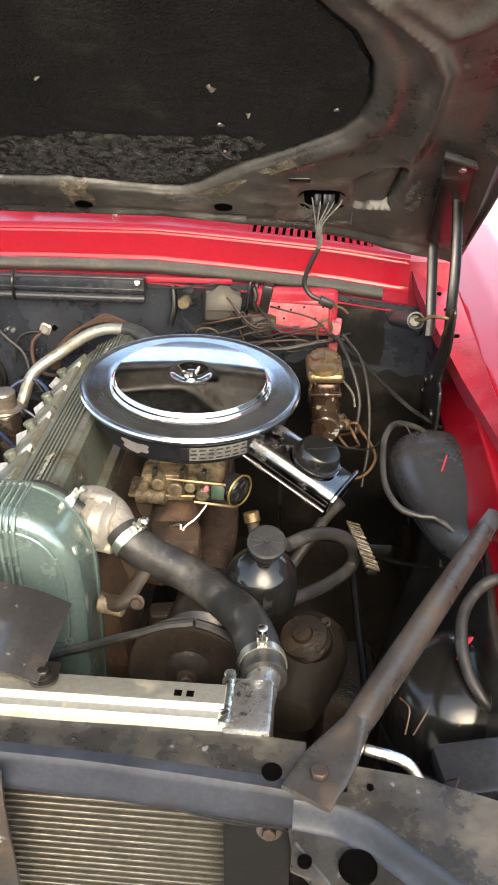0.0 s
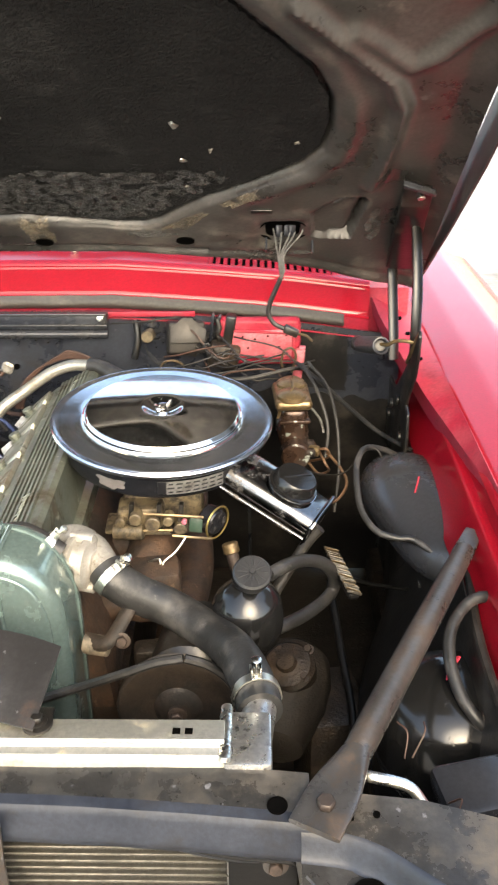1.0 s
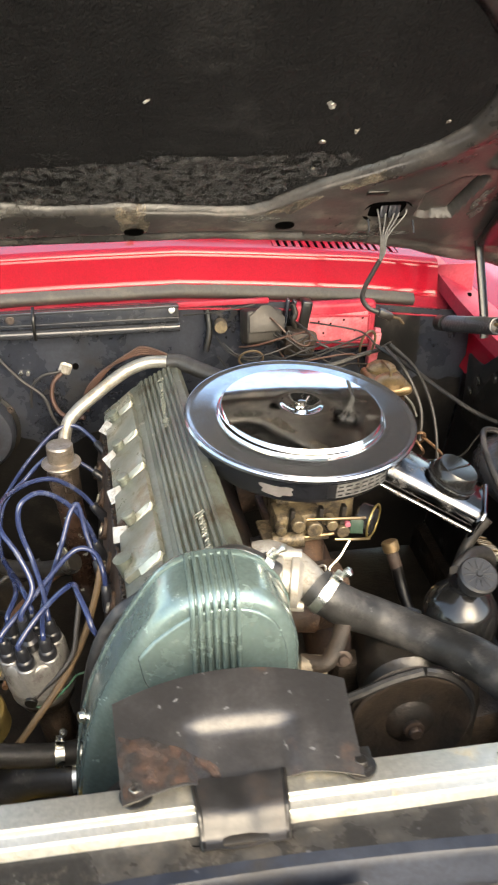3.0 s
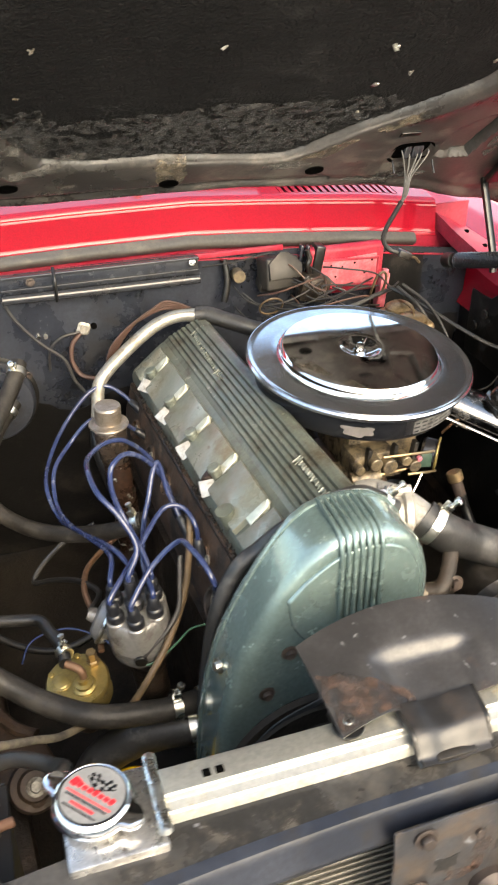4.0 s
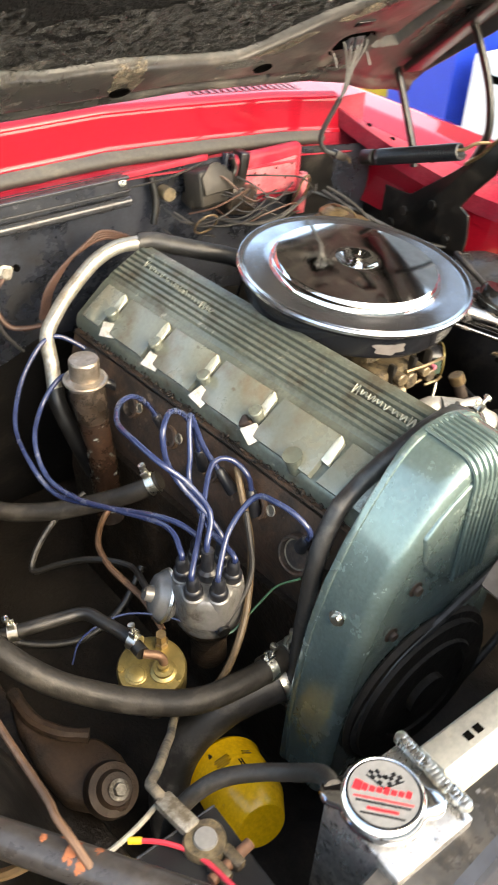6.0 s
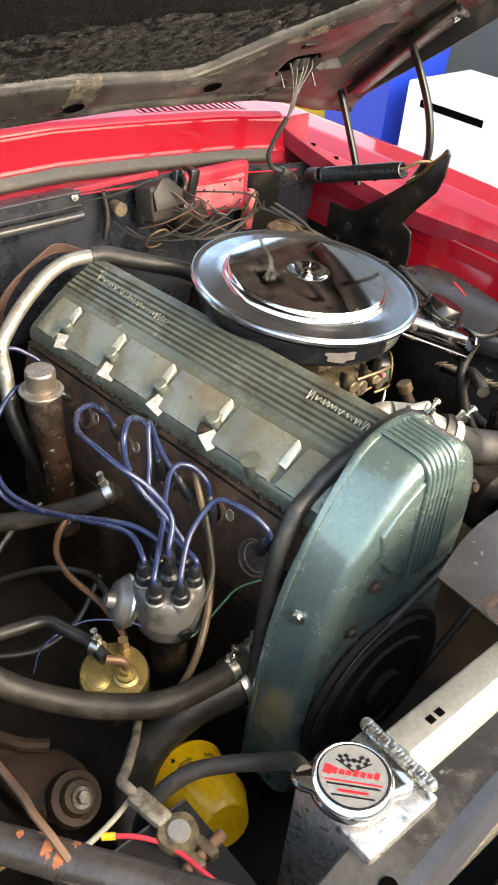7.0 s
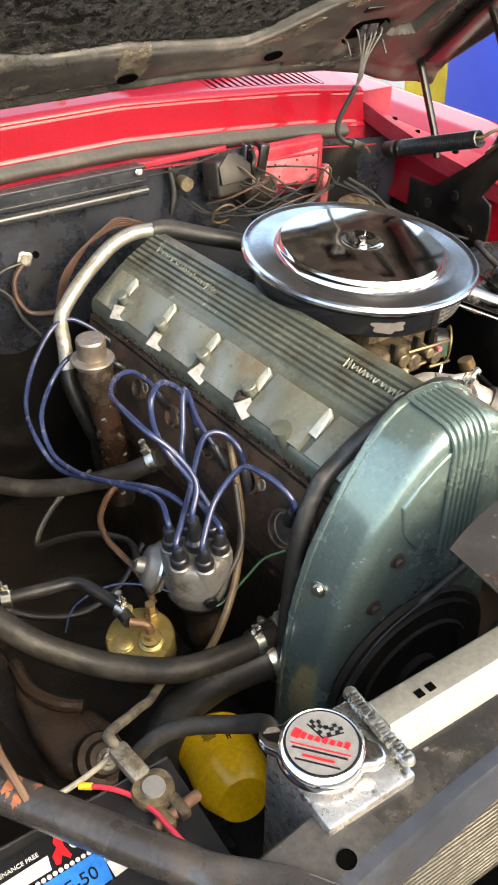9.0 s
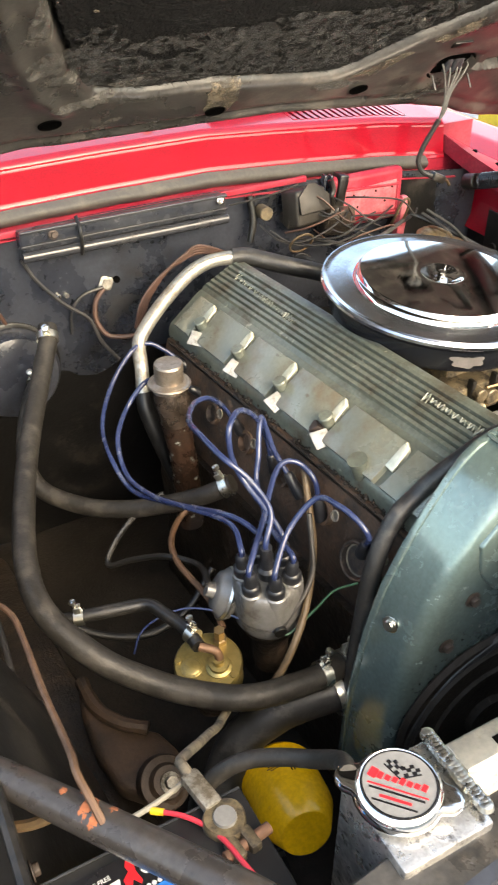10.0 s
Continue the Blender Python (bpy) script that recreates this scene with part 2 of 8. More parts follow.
M["pipe_steel"] = surface("scuffed_bare_steel", (0.46, 0.44, 0.385), (0.33, 0.31, 0.265), dirt=(0.15, 0.12, 0.085), rough=0.34, rough2=0.46, metal=0.75, scale=25, dirt_scale=24, dirt_spread=(0.58, 0.8), bump=0.25)
# Near-black without sheen: the shade inside holes, slots and openings as a colour.
M["void"] = surface("recess_shade", (0.0025, 0.0024, 0.0023), rough=1.0, scale=20, bump=0.0, spec=0.0)
M["orange_rust"] = surface("orange_rust", (0.30, 0.095, 0.035), (0.22, 0.07, 0.03), rough=0.8, scale=60, bump=0.5)
# Paler enamel that paints the light on the valve cover's step faces.
M["lit_edge"] = surface("lit_step_green_enamel", (0.46, 0.46, 0.38), (0.32, 0.33, 0.27), rough=0.28, metal=0.5, scale=30, bump=0.1)
M["satin_black"] = surface("satin_black_spring", (0.012, 0.013, 0.016), (0.018, 0.019, 0.023), rough=0.28, scale=30, bump=0.05)
M["pale_wire"] = surface("dirty_pale_wire", (0.13, 0.127, 0.12), (0.07, 0.067, 0.062), rough=0.45, scale=60, bump=0.05)
M["brown_rust"] = surface("brown_surface_rust", (0.058, 0.030, 0.019), (0.036, 0.022, 0.016), dirt=(0.022, 0.019, 0.018), rough=0.6, scale=60, dirt_scale=45, dirt_spread=(0.54, 0.7), bump=0.4, ragged=55.0)
M["dark_rust_bolt"] = surface("dark_rusty_bolt", (0.044, 0.031, 0.025), (0.030, 0.023, 0.019), rough=0.5, metal=0.3, scale=60, bump=0.5)
M["gear_iron"] = surface("grimy_brown_iron", (0.034, 0.0245, 0.018), (0.017, 0.0135, 0.0105), spec=0.25, dirt=(0.0105, 0.0092, 0.008), rough=0.5, scale=20, dirt_scale=16, dirt_spread=(0.54, 0.7), bump=0.5, gap=0.003)
M["dull_black"] = surface("dull_black_paint", (0.0035, 0.0035, 0.0035), (0.006, 0.0058, 0.0056), rough=0.35, scale=14, bump=0.3, spec=0.25)
M["dark_green"] = surface("chipped_dark_green", (0.014, 0.040, 0.026), (0.03, 0.05, 0.035), rough=0.4, scale=60, bump=0.2)
M["pad_fuzz"] = surface("dusty_torn_fibre", (0.050, 0.0495, 0.049), (0.024, 0.0238, 0.0234), rough=0.9, scale=22, bump=0.0, spec=0.2)
M["pad_dust"] = surface("grey_matted_fibre", (0.072, 0.0705, 0.069), (0.034, 0.0334, 0.0328), rough=0.95, scale=60, bump=0.8, gap=0.004, spec=0.1, ragged=70.0)
M["tab_metal"] = surface("pale_scraped_metal", (0.48, 0.47, 0.44), (0.34, 0.33, 0.30), dirt=(0.16, 0.14, 0.11), rough=0.34, metal=0.4, scale=60, dirt_scale=70, dirt_spread=(0.58, 0.8), bump=0.2)
M["filler_rust"] = surface("glossy_rusted_tube", (0.040, 0.022, 0.015), (0.075, 0.042, 0.028), dirt=(0.016, 0.011, 0.009), rough=0.2, rough2=0.36, metal=0.5, scale=14, dirt_scale=10, dirt_spread=(0.54, 0.7), bump=0.4, fleck=(0.30, 0.33, 0.30), fleck_spread=(0.63, 0.67), fleck_scale=55)
M["filler_neck"] = surface("glossy_brown_steel", (0.12, 0.095, 0.078), (0.075, 0.055, 0.042), dirt=(0.04, 0.026, 0.018), rough=0.16, rough2=0.3, metal=0.8, scale=30, dirt_scale=26, dirt_spread=(0.58, 0.8), bump=0.2)
M["tongue_paint"] = surface("grimy_black_tongue", (0.010, 0.0092, 0.0088), (0.018, 0.0165, 0.0155), dirt=(0.030, 0.021, 0.016), rough=0.36, rough2=0.5, scale=20, dirt_scale=18, dirt_spread=(0.60, 0.8), bump=0.3)
M["pinch_rust"] = surface("orange_brown_rust", (0.17, 0.075, 0.038), (0.10, 0.050, 0.029), rough=0.6, scale=50, bump=0.5)
M["brace_steel"] = surface("worn_brace_steel", (0.056, 0.050, 0.047), (0.088, 0.080, 0.074), dirt=(0.056, 0.038, 0.027), rough=0.26, rough2=0.40, metal=0.5, scale=14, dirt_scale=13, dirt_spread=(0.58, 0.8), bump=0.3, fleck=(0.03, 0.028, 0.027), fleck_spread=(0.66, 0.70), fleck_scale=60)
M["brace_foot"] = surface("bare_pressed_steel", (0.095, 0.092, 0.092), (0.060, 0.056, 0.054), dirt=(0.085, 0.055, 0.035), rough=0.24, rough2=0.36, metal=0.6, scale=20, dirt_scale=22, dirt_spread=(0.60, 0.8), bump=0.2)
M["canister_black"] = surface("glossy_black_canister", (0.007, 0.007, 0.0072), (0.010, 0.0098, 0.0095), rough=0.12, rough2=0.18, scale=8, bump=0.05, dirt=(0.02, 0.018, 0.016), dirt_scale=20, dirt_spread=(0.66, 0.8))
M["faded_pink"] = surface("faded_pink_plastic", (0.42, 0.12, 0.16), (0.34, 0.09, 0.12), rough=0.45, scale=40, bump=0.1)
M["dull_chrome"] = surface("dull_dark_chrome", (0.22, 0.22, 0.223), (0.15, 0.15, 0.152), dirt=(0.07, 0.057, 0.044), rough=0.10, rough2=0.2, metal=1.0, scale=20, dirt_scale=20, dirt_spread=(0.62, 0.8), bump=0.05)
M["dark_glass"] = surface("dark_windscreen_glass", (0.006, 0.0065, 0.007), rough=0.03, rough2=0.05, scale=4, bump=0.0)
M["primer"] = surface("pale_primer_patch", (0.15, 0.135, 0.13), (0.11, 0.10, 0.096), rough=0.4, scale=40, bump=0.1)
M["sooty_rubber"] = surface("sooty_black_rubber", (0.007, 0.0066, 0.006), (0.012, 0.0112, 0.010), dirt=(0.026, 0.023, 0.0195), rough=0.4, scale=30, dirt_scale=30, dirt_spread=(0.62, 0.85), bump=0.3)
M["arm_rust"] = surface("brown_forged_iron", (0.058, 0.036, 0.023), (0.036, 0.024, 0.0165), dirt=(0.015, 0.012, 0.0095), rough=0.5, scale=16, dirt_scale=14, dirt_spread=(0.56, 0.72), bump=0.5, gap=0.003, spec=0.3)
M["soot"] = surface("sooty_floor_pan", (0.019, 0.0150, 0.0112), (0.031, 0.0245, 0.018), dirt=(0.010, 0.0082, 0.0065), rough=0.6, scale=9, dirt_scale=7, dirt_spread=(0.52, 0.7), bump=0.5, gap=0.004, spec=0.25)
M["overspray_patch"] = surface("ragged_tan_overspray", (0.17, 0.14, 0.10), (0.1, 0.082, 0.06), rough=0.6, scale=30, bump=0.2, ragged=42.0)
M["dust_patch"] = surface("pale_dust", (0.105, 0.098, 0.088), (0.07, 0.066, 0.06), rough=0.8, scale=30, bump=0.2, ragged=48.0)
M["filler_cap"] = surface("brown_tinted_steel", (0.36, 0.31, 0.26), (0.25, 0.205, 0.165), dirt=(0.10, 0.07, 0.05), rough=0.3, rough2=0.4, metal=0.8, scale=50, dirt_scale=60, dirt_spread=(0.62, 0.8), bump=0.25)
# Paler copy of the cover's enamel; its tone paints in the panels' relief.
M["cover_panel"] = surface("pale_green_enamel", (0.215, 0.228, 0.190), (0.165, 0.178, 0.150), dirt=(0.115, 0.095, 0.062), rough=0.26, rough2=0.36, metal=0.3, scale=9, dirt_scale=10, dirt_spread=(0.58, 0.8), bump=0.05, coat=0.2, fleck=(0.10, 0.085, 0.055), fleck_spread=(0.69, 0.74), fleck_scale=38)
M["pink_red"] = surface("dusty_pink_red_paint", (0.46, 0.085, 0.105), (0.55, 0.20, 0.22), dirt=(0.30, 0.035, 0.05), rough=0.4, scale=14, dirt_scale=9, dirt_spread=(0.56, 0.75), bump=0.12, fleck=(0.04, 0.02, 0.02), fleck_spread=(0.69, 0.71), fleck_scale=110)
M["bracket_tan"] = surface("dusty_tan_metal", (0.034, 0.029, 0.0235), (0.020, 0.0175, 0.0145), dirt=(0.011, 0.010, 0.009), rough=0.45, metal=0.3, scale=30, dirt_scale=20, dirt_spread=(0.55, 0.75), bump=0.3)
M["latch_paint"] = surface("worn_latch_plate", (0.015, 0.0155, 0.0175), (0.034, 0.034, 0.036), dirt=(0.046, 0.032, 0.022), rough=0.28, rough2=0.42, scale=22, dirt_scale=13, dirt_spread=(0.56, 0.8), bump=0.3, fleck=(0.11, 0.11, 0.115), fleck_spread=(0.66, 0.70), fleck_scale=60, stretch=(2.2, 1, 0.6))
M["pale_casting"] = surface("pale_weathered_casting", (0.46, 0.44, 0.40), (0.36, 0.335, 0.295), dirt=(0.14, 0.115, 0.085), rough=0.4, metal=0.55, scale=30, dirt_scale=40, dirt_spread=(0.6, 0.8), bump=0.3)
M["overspray"] = surface("tan_overspray", (0.20, 0.165, 0.115), (0.1, 0.082, 0.06), dirt=(0.05, 0.044, 0.037), rough=0.6, scale=30, dirt_scale=30, dirt_spread=(0.57, 0.8), bump=0.2)
M["concrete"] = surface("pale_concrete", (0.42, 0.4, 0.37), (0.36, 0.34, 0.31), dirt=(0.22, 0.2, 0.18), rough=0.85, scale=0.6, dirt_scale=1.2, dirt_spread=(0.6, 0.85), bump=0.4, fine=60)
M["grey_wall"] = surface("dark_grey_wall_paint", (0.12, 0.125, 0.13), (0.15, 0.155, 0.16), rough=0.7, scale=1.5, bump=0.2)
M["blue_plastic"] = surface("blue_plastic", (0.01, 0.05, 0.5), (0.012, 0.06, 0.55), rough=0.35, scale=3, bump=0.05)
M["white_enamel"] = surface("white_enamel", (0.75, 0.75, 0.74), (0.7, 0.7, 0.68), rough=0.35, scale=3, bump=0.05)


# ---- mesh helpers ----
def finish(name, bm, material, angle=38):
    bmesh.ops.recalc_face_normals(bm, faces=bm.faces)
    me = bpy.data.meshes.new(name)
    for f in bm.faces:
        f.smooth = True
    bm.to_mesh(me)
    bm.free()
    me.set_sharp_from_angle(angle=radians(angle))
    me.materials.append(M[material])
    return me


def thing(name, label, category, at, kind="", group=""):
    ob = new(name)
    ob.location = at
    ob.empty_display_size = 0.02
    return tagged(ob, label, category, group, kind)


def origin_of(ob):
    p = Vector((0, 0, 0))
    while ob:
        p += ob.location
        ob = ob.parent
    return p


def part(name, bm, material, parent, label="", angle=38):
    bmesh.ops.translate(bm, vec=-origin_of(parent), verts=bm.verts)
    ob = new(name, finish(name, bm, material, angle))
    ob.parent = parent
    if label:
        ob["label"] = label
    return ob


def solo(name, bm, material, label, category, kind="", group="", angle=38):
    lo = Vector([min(v.co[i] for v in bm.verts) for i in range(3)])
    hi = Vector([max(v.co[i] for v in bm.verts) for i in range(3)])
    at = Vector(((lo.x + hi.x) / 2, (lo.y + hi.y) / 2, lo.z))
    bmesh.ops.translate(bm, vec=-at, verts=bm.verts)
    ob = new(name, finish(name, bm, material, angle))
    ob.location = at
    return tagged(ob, label, category, group, kind)


def bevel_of(bm, verts, width, seg=2, angle=30):
    if width <= 0:
        return
    vs = set(verts)
    es = [e for e in bm.edges if e.verts[0] in vs and e.verts[1] in vs and len(e.link_faces) == 2 and e.calc_face_angle(0) > radians(angle)]
    bmesh.ops.bevel(bm, geom=es, offset=width, segments=seg, affect='EDGES', profile=0.5)


def box(c, size, turn=(0, 0, 0), bev=0.002, bm=None, seg=2, base=None):
    bm = bm or bmesh.new()
    m = (base or Matrix()) @ pose(*c, *turn) @ Matrix.Diagonal((*size, 1))
    r = bmesh.ops.create_cube(bm, size=1, matrix=m)
    bevel_of(bm, r["verts"], bev, seg)
    return bm


def smooth_path(pts, per=6):
    pts = [Vector(p) for p in pts]
    if len(pts) < 3:
        return pts
    q = [2 * pts[0] - pts[1]] + pts + [2 * pts[-1] - pts[-2]]
    out = []
    for i in range(1, len(q) - 2):
        a, b, c, d = q[i - 1:i + 3]
        for k in range(per):
            t = k / per
            out.append(0.5 * (2 * b + (c - a) * t + (2 * a - 5 * b + 4 * c - d) * t * t + (3 * b - a - 3 * c + d) * t ** 3))
    return out + [pts[-1]]


def tube(pts, r, n=10, per=6, bm=None, flat=1.0, wobble=0.0):
    """A round tube along a smooth line; r is one radius or a function of the share of its length."""
    bm = bm or bmesh.new()
    path = smooth_path(pts, per)
    rad = r if callable(r) else (lambda s: r)
    side, rings = None, []
    for i, p in enumerate(path):
        d = (path[min(i + 1, len(path) - 1)] - path[max(i - 1, 0)]).normalized()
        if side is None:
            side = d.orthogonal().normalized()
        side = (side - d * side.dot(d)).normalized()
        up = d.cross(side)
        s = i / max(1, len(path) - 1)
        rr = rad(s) * (1 + wobble * noise.noise(p * 60))
        rings.append([bm.verts.new(p + (side * math.cos(a) + up * math.sin(a) * flat) * rr) for a in (2 * math.pi * k / n for k in range(n))])
    for a, b in zip(rings, rings[1:]):
        for k in range(n):
            bm.faces.new((a[k], a[(k + 1) % n], b[(k + 1) % n], b[k]))
    bm.faces.new(rings[0][::-1])
    bm.faces.new(rings[-1])
    return bm


def lathe(profile, m, n=48, bm=None, wave=None):
    """A turned body: (radius, height) pairs about the z axis of the pose m."""
    bm = bm or bmesh.new()
    rings = []
    for r, z in profile:
        if r < 1e-6:
            rings.append([bm.verts.new(m @ Vector((0, 0, z)))])
        else:
            rings.append([bm.verts.new(m @ Vector((r * f * math.cos(a), r * f * math.sin(a), z)))
                          for a, f in ((2 * math.pi * k / n, wave(2 * math.pi * k / n, z) if wave else 1.0) for k in range(n))])
    for a, b in zip(rings, rings[1:]):
        if len(a) == 1 and len(b) == 1:
            continue
        for k in range(n):
            if len(a) == 1:
                bm.faces.new((a[0], b[k], b[(k + 1) % n]))
            elif len(b) == 1:
                bm.faces.new((a[k], a[(k + 1) % n], b[0]))
            else:
                bm.faces.new((a[k], a[(k + 1) % n], b[(k + 1) % n], b[k]))
    for ring in (rings[0], rings[-1]):
        if len(ring) > 1:
            bm.faces.new(ring)
    return bm


def aim(p, axis, turn=0.0):
    """A pose at p whose z axis points along axis."""
    return Matrix.Translation(p) @ Vector(axis).to_track_quat('Z', 'Y').to_matrix().to_4x4() @ pose(0, 0, 0, 0, 0, turn)


def rod(p0, p1, r, n=16, bev=0.0, bm=None, r1=None):
    d = Vector(p1) - Vector(p0)
    h = d.length
    r1 = r if r1 is None else r1
    e = bev or min(r, h) * 0.12
    return lathe([(r - e, 0), (r, e), (r1, h - e), (r1 - e, h)], aim(p0, d), n, bm)


def prism(outline, m, h, bev=0.002, bm=None, seg=2):
    """A flat outline in the xy plane of the pose m, given the thickness h along its z."""
    bm = bm or bmesh.new()
    lo = [bm.verts.new(m @ Vector((x, y, 0))) for x, y in outline]
    hi = [bm.verts.new(m @ Vector((x, y, h))) for x, y in outline]
    n = len(outline)
    bm.faces.new(lo[::-1])
    bm.faces.new(hi)
    for k in range(n):
        bm.faces.new((lo[k], lo[(k + 1) % n], hi[(k + 1) % n], hi[k]))
    bm.normal_update()
    bevel_of(bm, lo + hi, bev, seg)
    return bm


def arc(cx, cy, r, a0, a1, n=10, ry=None):
    return [(cx + r * math.cos(radians(a0 + (a1 - a0) * k / n)), cy + (ry or r) * math.sin(radians(a0 + (a1 - a0) * k / n))) for k in range(n + 1)]


def sheet(f, nu, nv, thick=0.0015, bm=None):
    """A bent sheet: f(u, v) gives a point for u and v from 0 to 1; the sheet is given a thickness."""
    bm = bm or bmesh.new()
    g = [[Vector(f(i / nu, j / nv)) for j in range(nv + 1)] for i in range(nu + 1)]
    top = [[bm.verts.new(p) for p in row] for row in g]

    def normal(i, j):
        a = g[min(i + 1, nu)][j] - g[max(i - 1, 0)][j]
        b = g[i][min(j + 1, nv)] - g[i][max(j - 1, 0)]
        return a.cross(b).normalized()
    low = [[bm.verts.new(g[i][j] - normal(i, j) * thick) for j in range(nv + 1)] for i in range(nu + 1)]
    for i in range(nu):
        for j in range(nv):
            bm.faces.new((top[i][j], top[i + 1][j], top[i + 1][j + 1], top[i][j + 1]))
            bm.faces.new((low[i][j], low[i][j + 1], low[i + 1][j + 1], low[i + 1][j]))
    for i in range(nu):
        bm.faces.new((top[i][0], low[i][0], low[i + 1][0], top[i + 1][0]))
        bm.faces.new((top[i + 1][nv], low[i + 1][nv], low[i][nv], top[i][nv]))
    for j in range(nv):
        bm.faces.new((top[0][j + 1], low[0][j + 1], low[0][j], top[0][j]))
        bm.faces.new((top[nu][j], low[nu][j], low[nu][j + 1], top[nu][j + 1]))
    return bm


def lerp_line(pts, s):
    """A point on a line of (key, value) pairs, by key."""
    for (a, va), (b, vb) in zip(pts, pts[1:]):
        if s <= b:
            k = (s - a) / (b - a)
            return va + (vb - va) * max(0.0, k)
    return pts[-1][1]


def bolt(p, axis, r, material, parent, name="bolt", h=None, washer=True, label=""):
    h = h or r * 0.9
    m = aim(p, axis, 17)
    bm = bmesh.new()
    if washer:
        lathe([(r * 1.5, 0), (r * 1.5, r * 0.18), (r * 1.35, r * 0.25), (r, r * 0.25)], m, 20, bm)
    b2 = [(r * math.cos(math.pi * k / 3), r * math.sin(math.pi * k / 3)) for k in range(6)]
    prism(b2, m @ pose(0, 0, r * 0.2), h, r * 0.12, bm, 1)
    return part(name, bm, material, parent, label)


def clamp(p, axis, r, parent, label="screwed steel hose clamp", lean=0.0):
    """A band round a hose with its screw standing upwards."""
    d = Vector(axis).normalized()
    up = (Vector((0, 0, 1)) - d * d.z).normalized()
    m = Matrix((up, d.cross(up), d)).transposed().to_4x4()
    m.translation = p
    m = m @ pose(0, 0, 0, 0, 0, lean)
    bm = lathe([(r, -0.006), (r + 0.0018, -0.006), (r + 0.0018, 0.006), (r, 0.006), (r, -0.006)], m, 28)
    k = 0.6 + 0.4 * min(1.0, r / 0.02)
    for y in (-0.0045, 0.0045):
        box((r + 0.006 * k, y * k, 0), (0.015 * k, 0.0024, 0.011 * k), (0, 0, 4 if y > 0 else -4), 0.0008, bm, base=m)
    lathe([(0.0032 * k, 0.0), (0.0032 * k, 0.020 * k), (0.0056 * k, 0.020 * k), (0.0056 * k, 0.025 * k), (0.003 * k, 0.0265 * k)], m @ pose(r + 0.001, 0, 0, 0, 78, 0), 12, bm)
    return part("hose_clamp", bm, "bright_metal", parent, label)


def hose(name, pts, r, material, label, category="hose", n=12, group="", kind="", wobble=0.02, flat=1.0):
    return solo(name, tube(pts, r, n, 7, wobble=wobble, flat=flat), material, label, category, kind, group)


# ---- the setting ----
solo("ground", box((0, 0, -0.1), (400, 400, 0.2), bev=0), "concrete", "pale concrete ground with faint stains", "ground", "structure")
# Unseen wall added behind the camera to darken what the red paint reflects.
solo("reflected_wall", box((0.5, -6.5, 1.0), (13.0, 0.2, 2.0), bev=0.01), "concrete", "added low pale grey wall, unseen, that screens reflections", "wall", "structure")
solo("wall_east", box((3.6, 1.6, 1.5), (0.2, 3.4, 3.0), bev=0.01), "grey_wall", "dark grey painted wall beside the car", "wall", "structure")

# ---- car body: cowl, firewall, fenders, support ----
cowl = thing("cowl_panel", "red painted cowl panel with louvre slots below the windscreen", "car panel", (0, 1.2, 0.9))


def cowl_drop(x):
    return lerp_line([(-0.8, -0.02), (-0.5, -0.004), (-0.2, 0.0), (0.0, 0.0), (0.14, -0.009), (0.36, -0.026), (0.47, -0.040), (0.60, -0.055)], x)


def cowl_face(u, v):
    x = -0.75 + 1.25 * u
    bow = 0.012 * (1 - ((x + 0.035) / 0.6) ** 2)
    prof = [(0.0, (1.090, 0.948)), (0.1, (1.095, 0.955)), (0.82, (1.104, 1.006)), (0.92, (1.109, 1.0145)), (1.0, (1.118, 1.017))]
    y = lerp_line([(k, p[0]) for k, p in prof], v)
    z = lerp_line([(k, p[1]) for k, p in prof], v)
    return (x, y + bow, z + cowl_drop(x))


def cowl_top(u, v, x0=-0.75, x1=0.182):
    x = x0 + (x1 - x0) * u
    bow = 0.012 * (1 - ((x + 0.035) / 0.6) ** 2)
    return (x, 1.118 + bow + 0.30 * v, 1.017 + cowl_drop(x) + 0.030 * v)


part("front_face", sheet(cowl_face, 50, 16, 0.002), "red", cowl)
part("top_panel", sheet(lambda u, v: cowl_top(u, v), 30, 6, 0.002), "red", cowl)
part("top_panel", sheet(lambda u, v: cowl_top(u, v, 0.428, 0.50), 8, 6, 0.002), "red", cowl)
part("top_panel", sheet(lambda u, v: cowl_top(u, 0.035 * v, 0.182, 0.428), 8, 2, 0.002), "red", cowl)
part("top_panel", sheet(lambda u, v: cowl_top(u, 0.42 + 0.58 * v, 0.182, 0.428), 8, 2, 0.002), "red", cowl)
for k in range(17):
    part("slat", sheet(lambda u, v: Vector(cowl_top(0, 0.03 + 0.40 * v, 0.183 + k * 0.0146 + 0.0080 * u)) + Vector((0, 0, 0.0008)), 2, 4, 0.0025), "red", cowl)
# Black sheet close under the slats stands in for the shade between them.
part("slat_shade", sheet(lambda u, v: Vector(cowl_top(u, 0.46 * v, 0.176, 0.434)) - Vector((0, 0, 0.007)), 8, 4, -0.002), "void", cowl)
part("lower_lip", sheet(lambda u, v: (-0.75 + 1.25 * u, 1.054 + 0.040 * v, 0.921 + 0.004 * v + cowl_drop(-0.75 + 1.25 * u)), 40, 4, -0.002), "red_worn", cowl, "dusty red lip under the seal")
part("inner_wall", sheet(lambda u, v: (-0.75 + 1.25 * u, 1.093 + 0.012 * (1 - ((-0.715 + 1.25 * u) / 0.6) ** 2), 0.912 + 0.042 * v + cowl_drop(-0.75 + 1.25 * u)), 40, 4, 0.002), "red_worn", cowl, "red wall behind the seal")
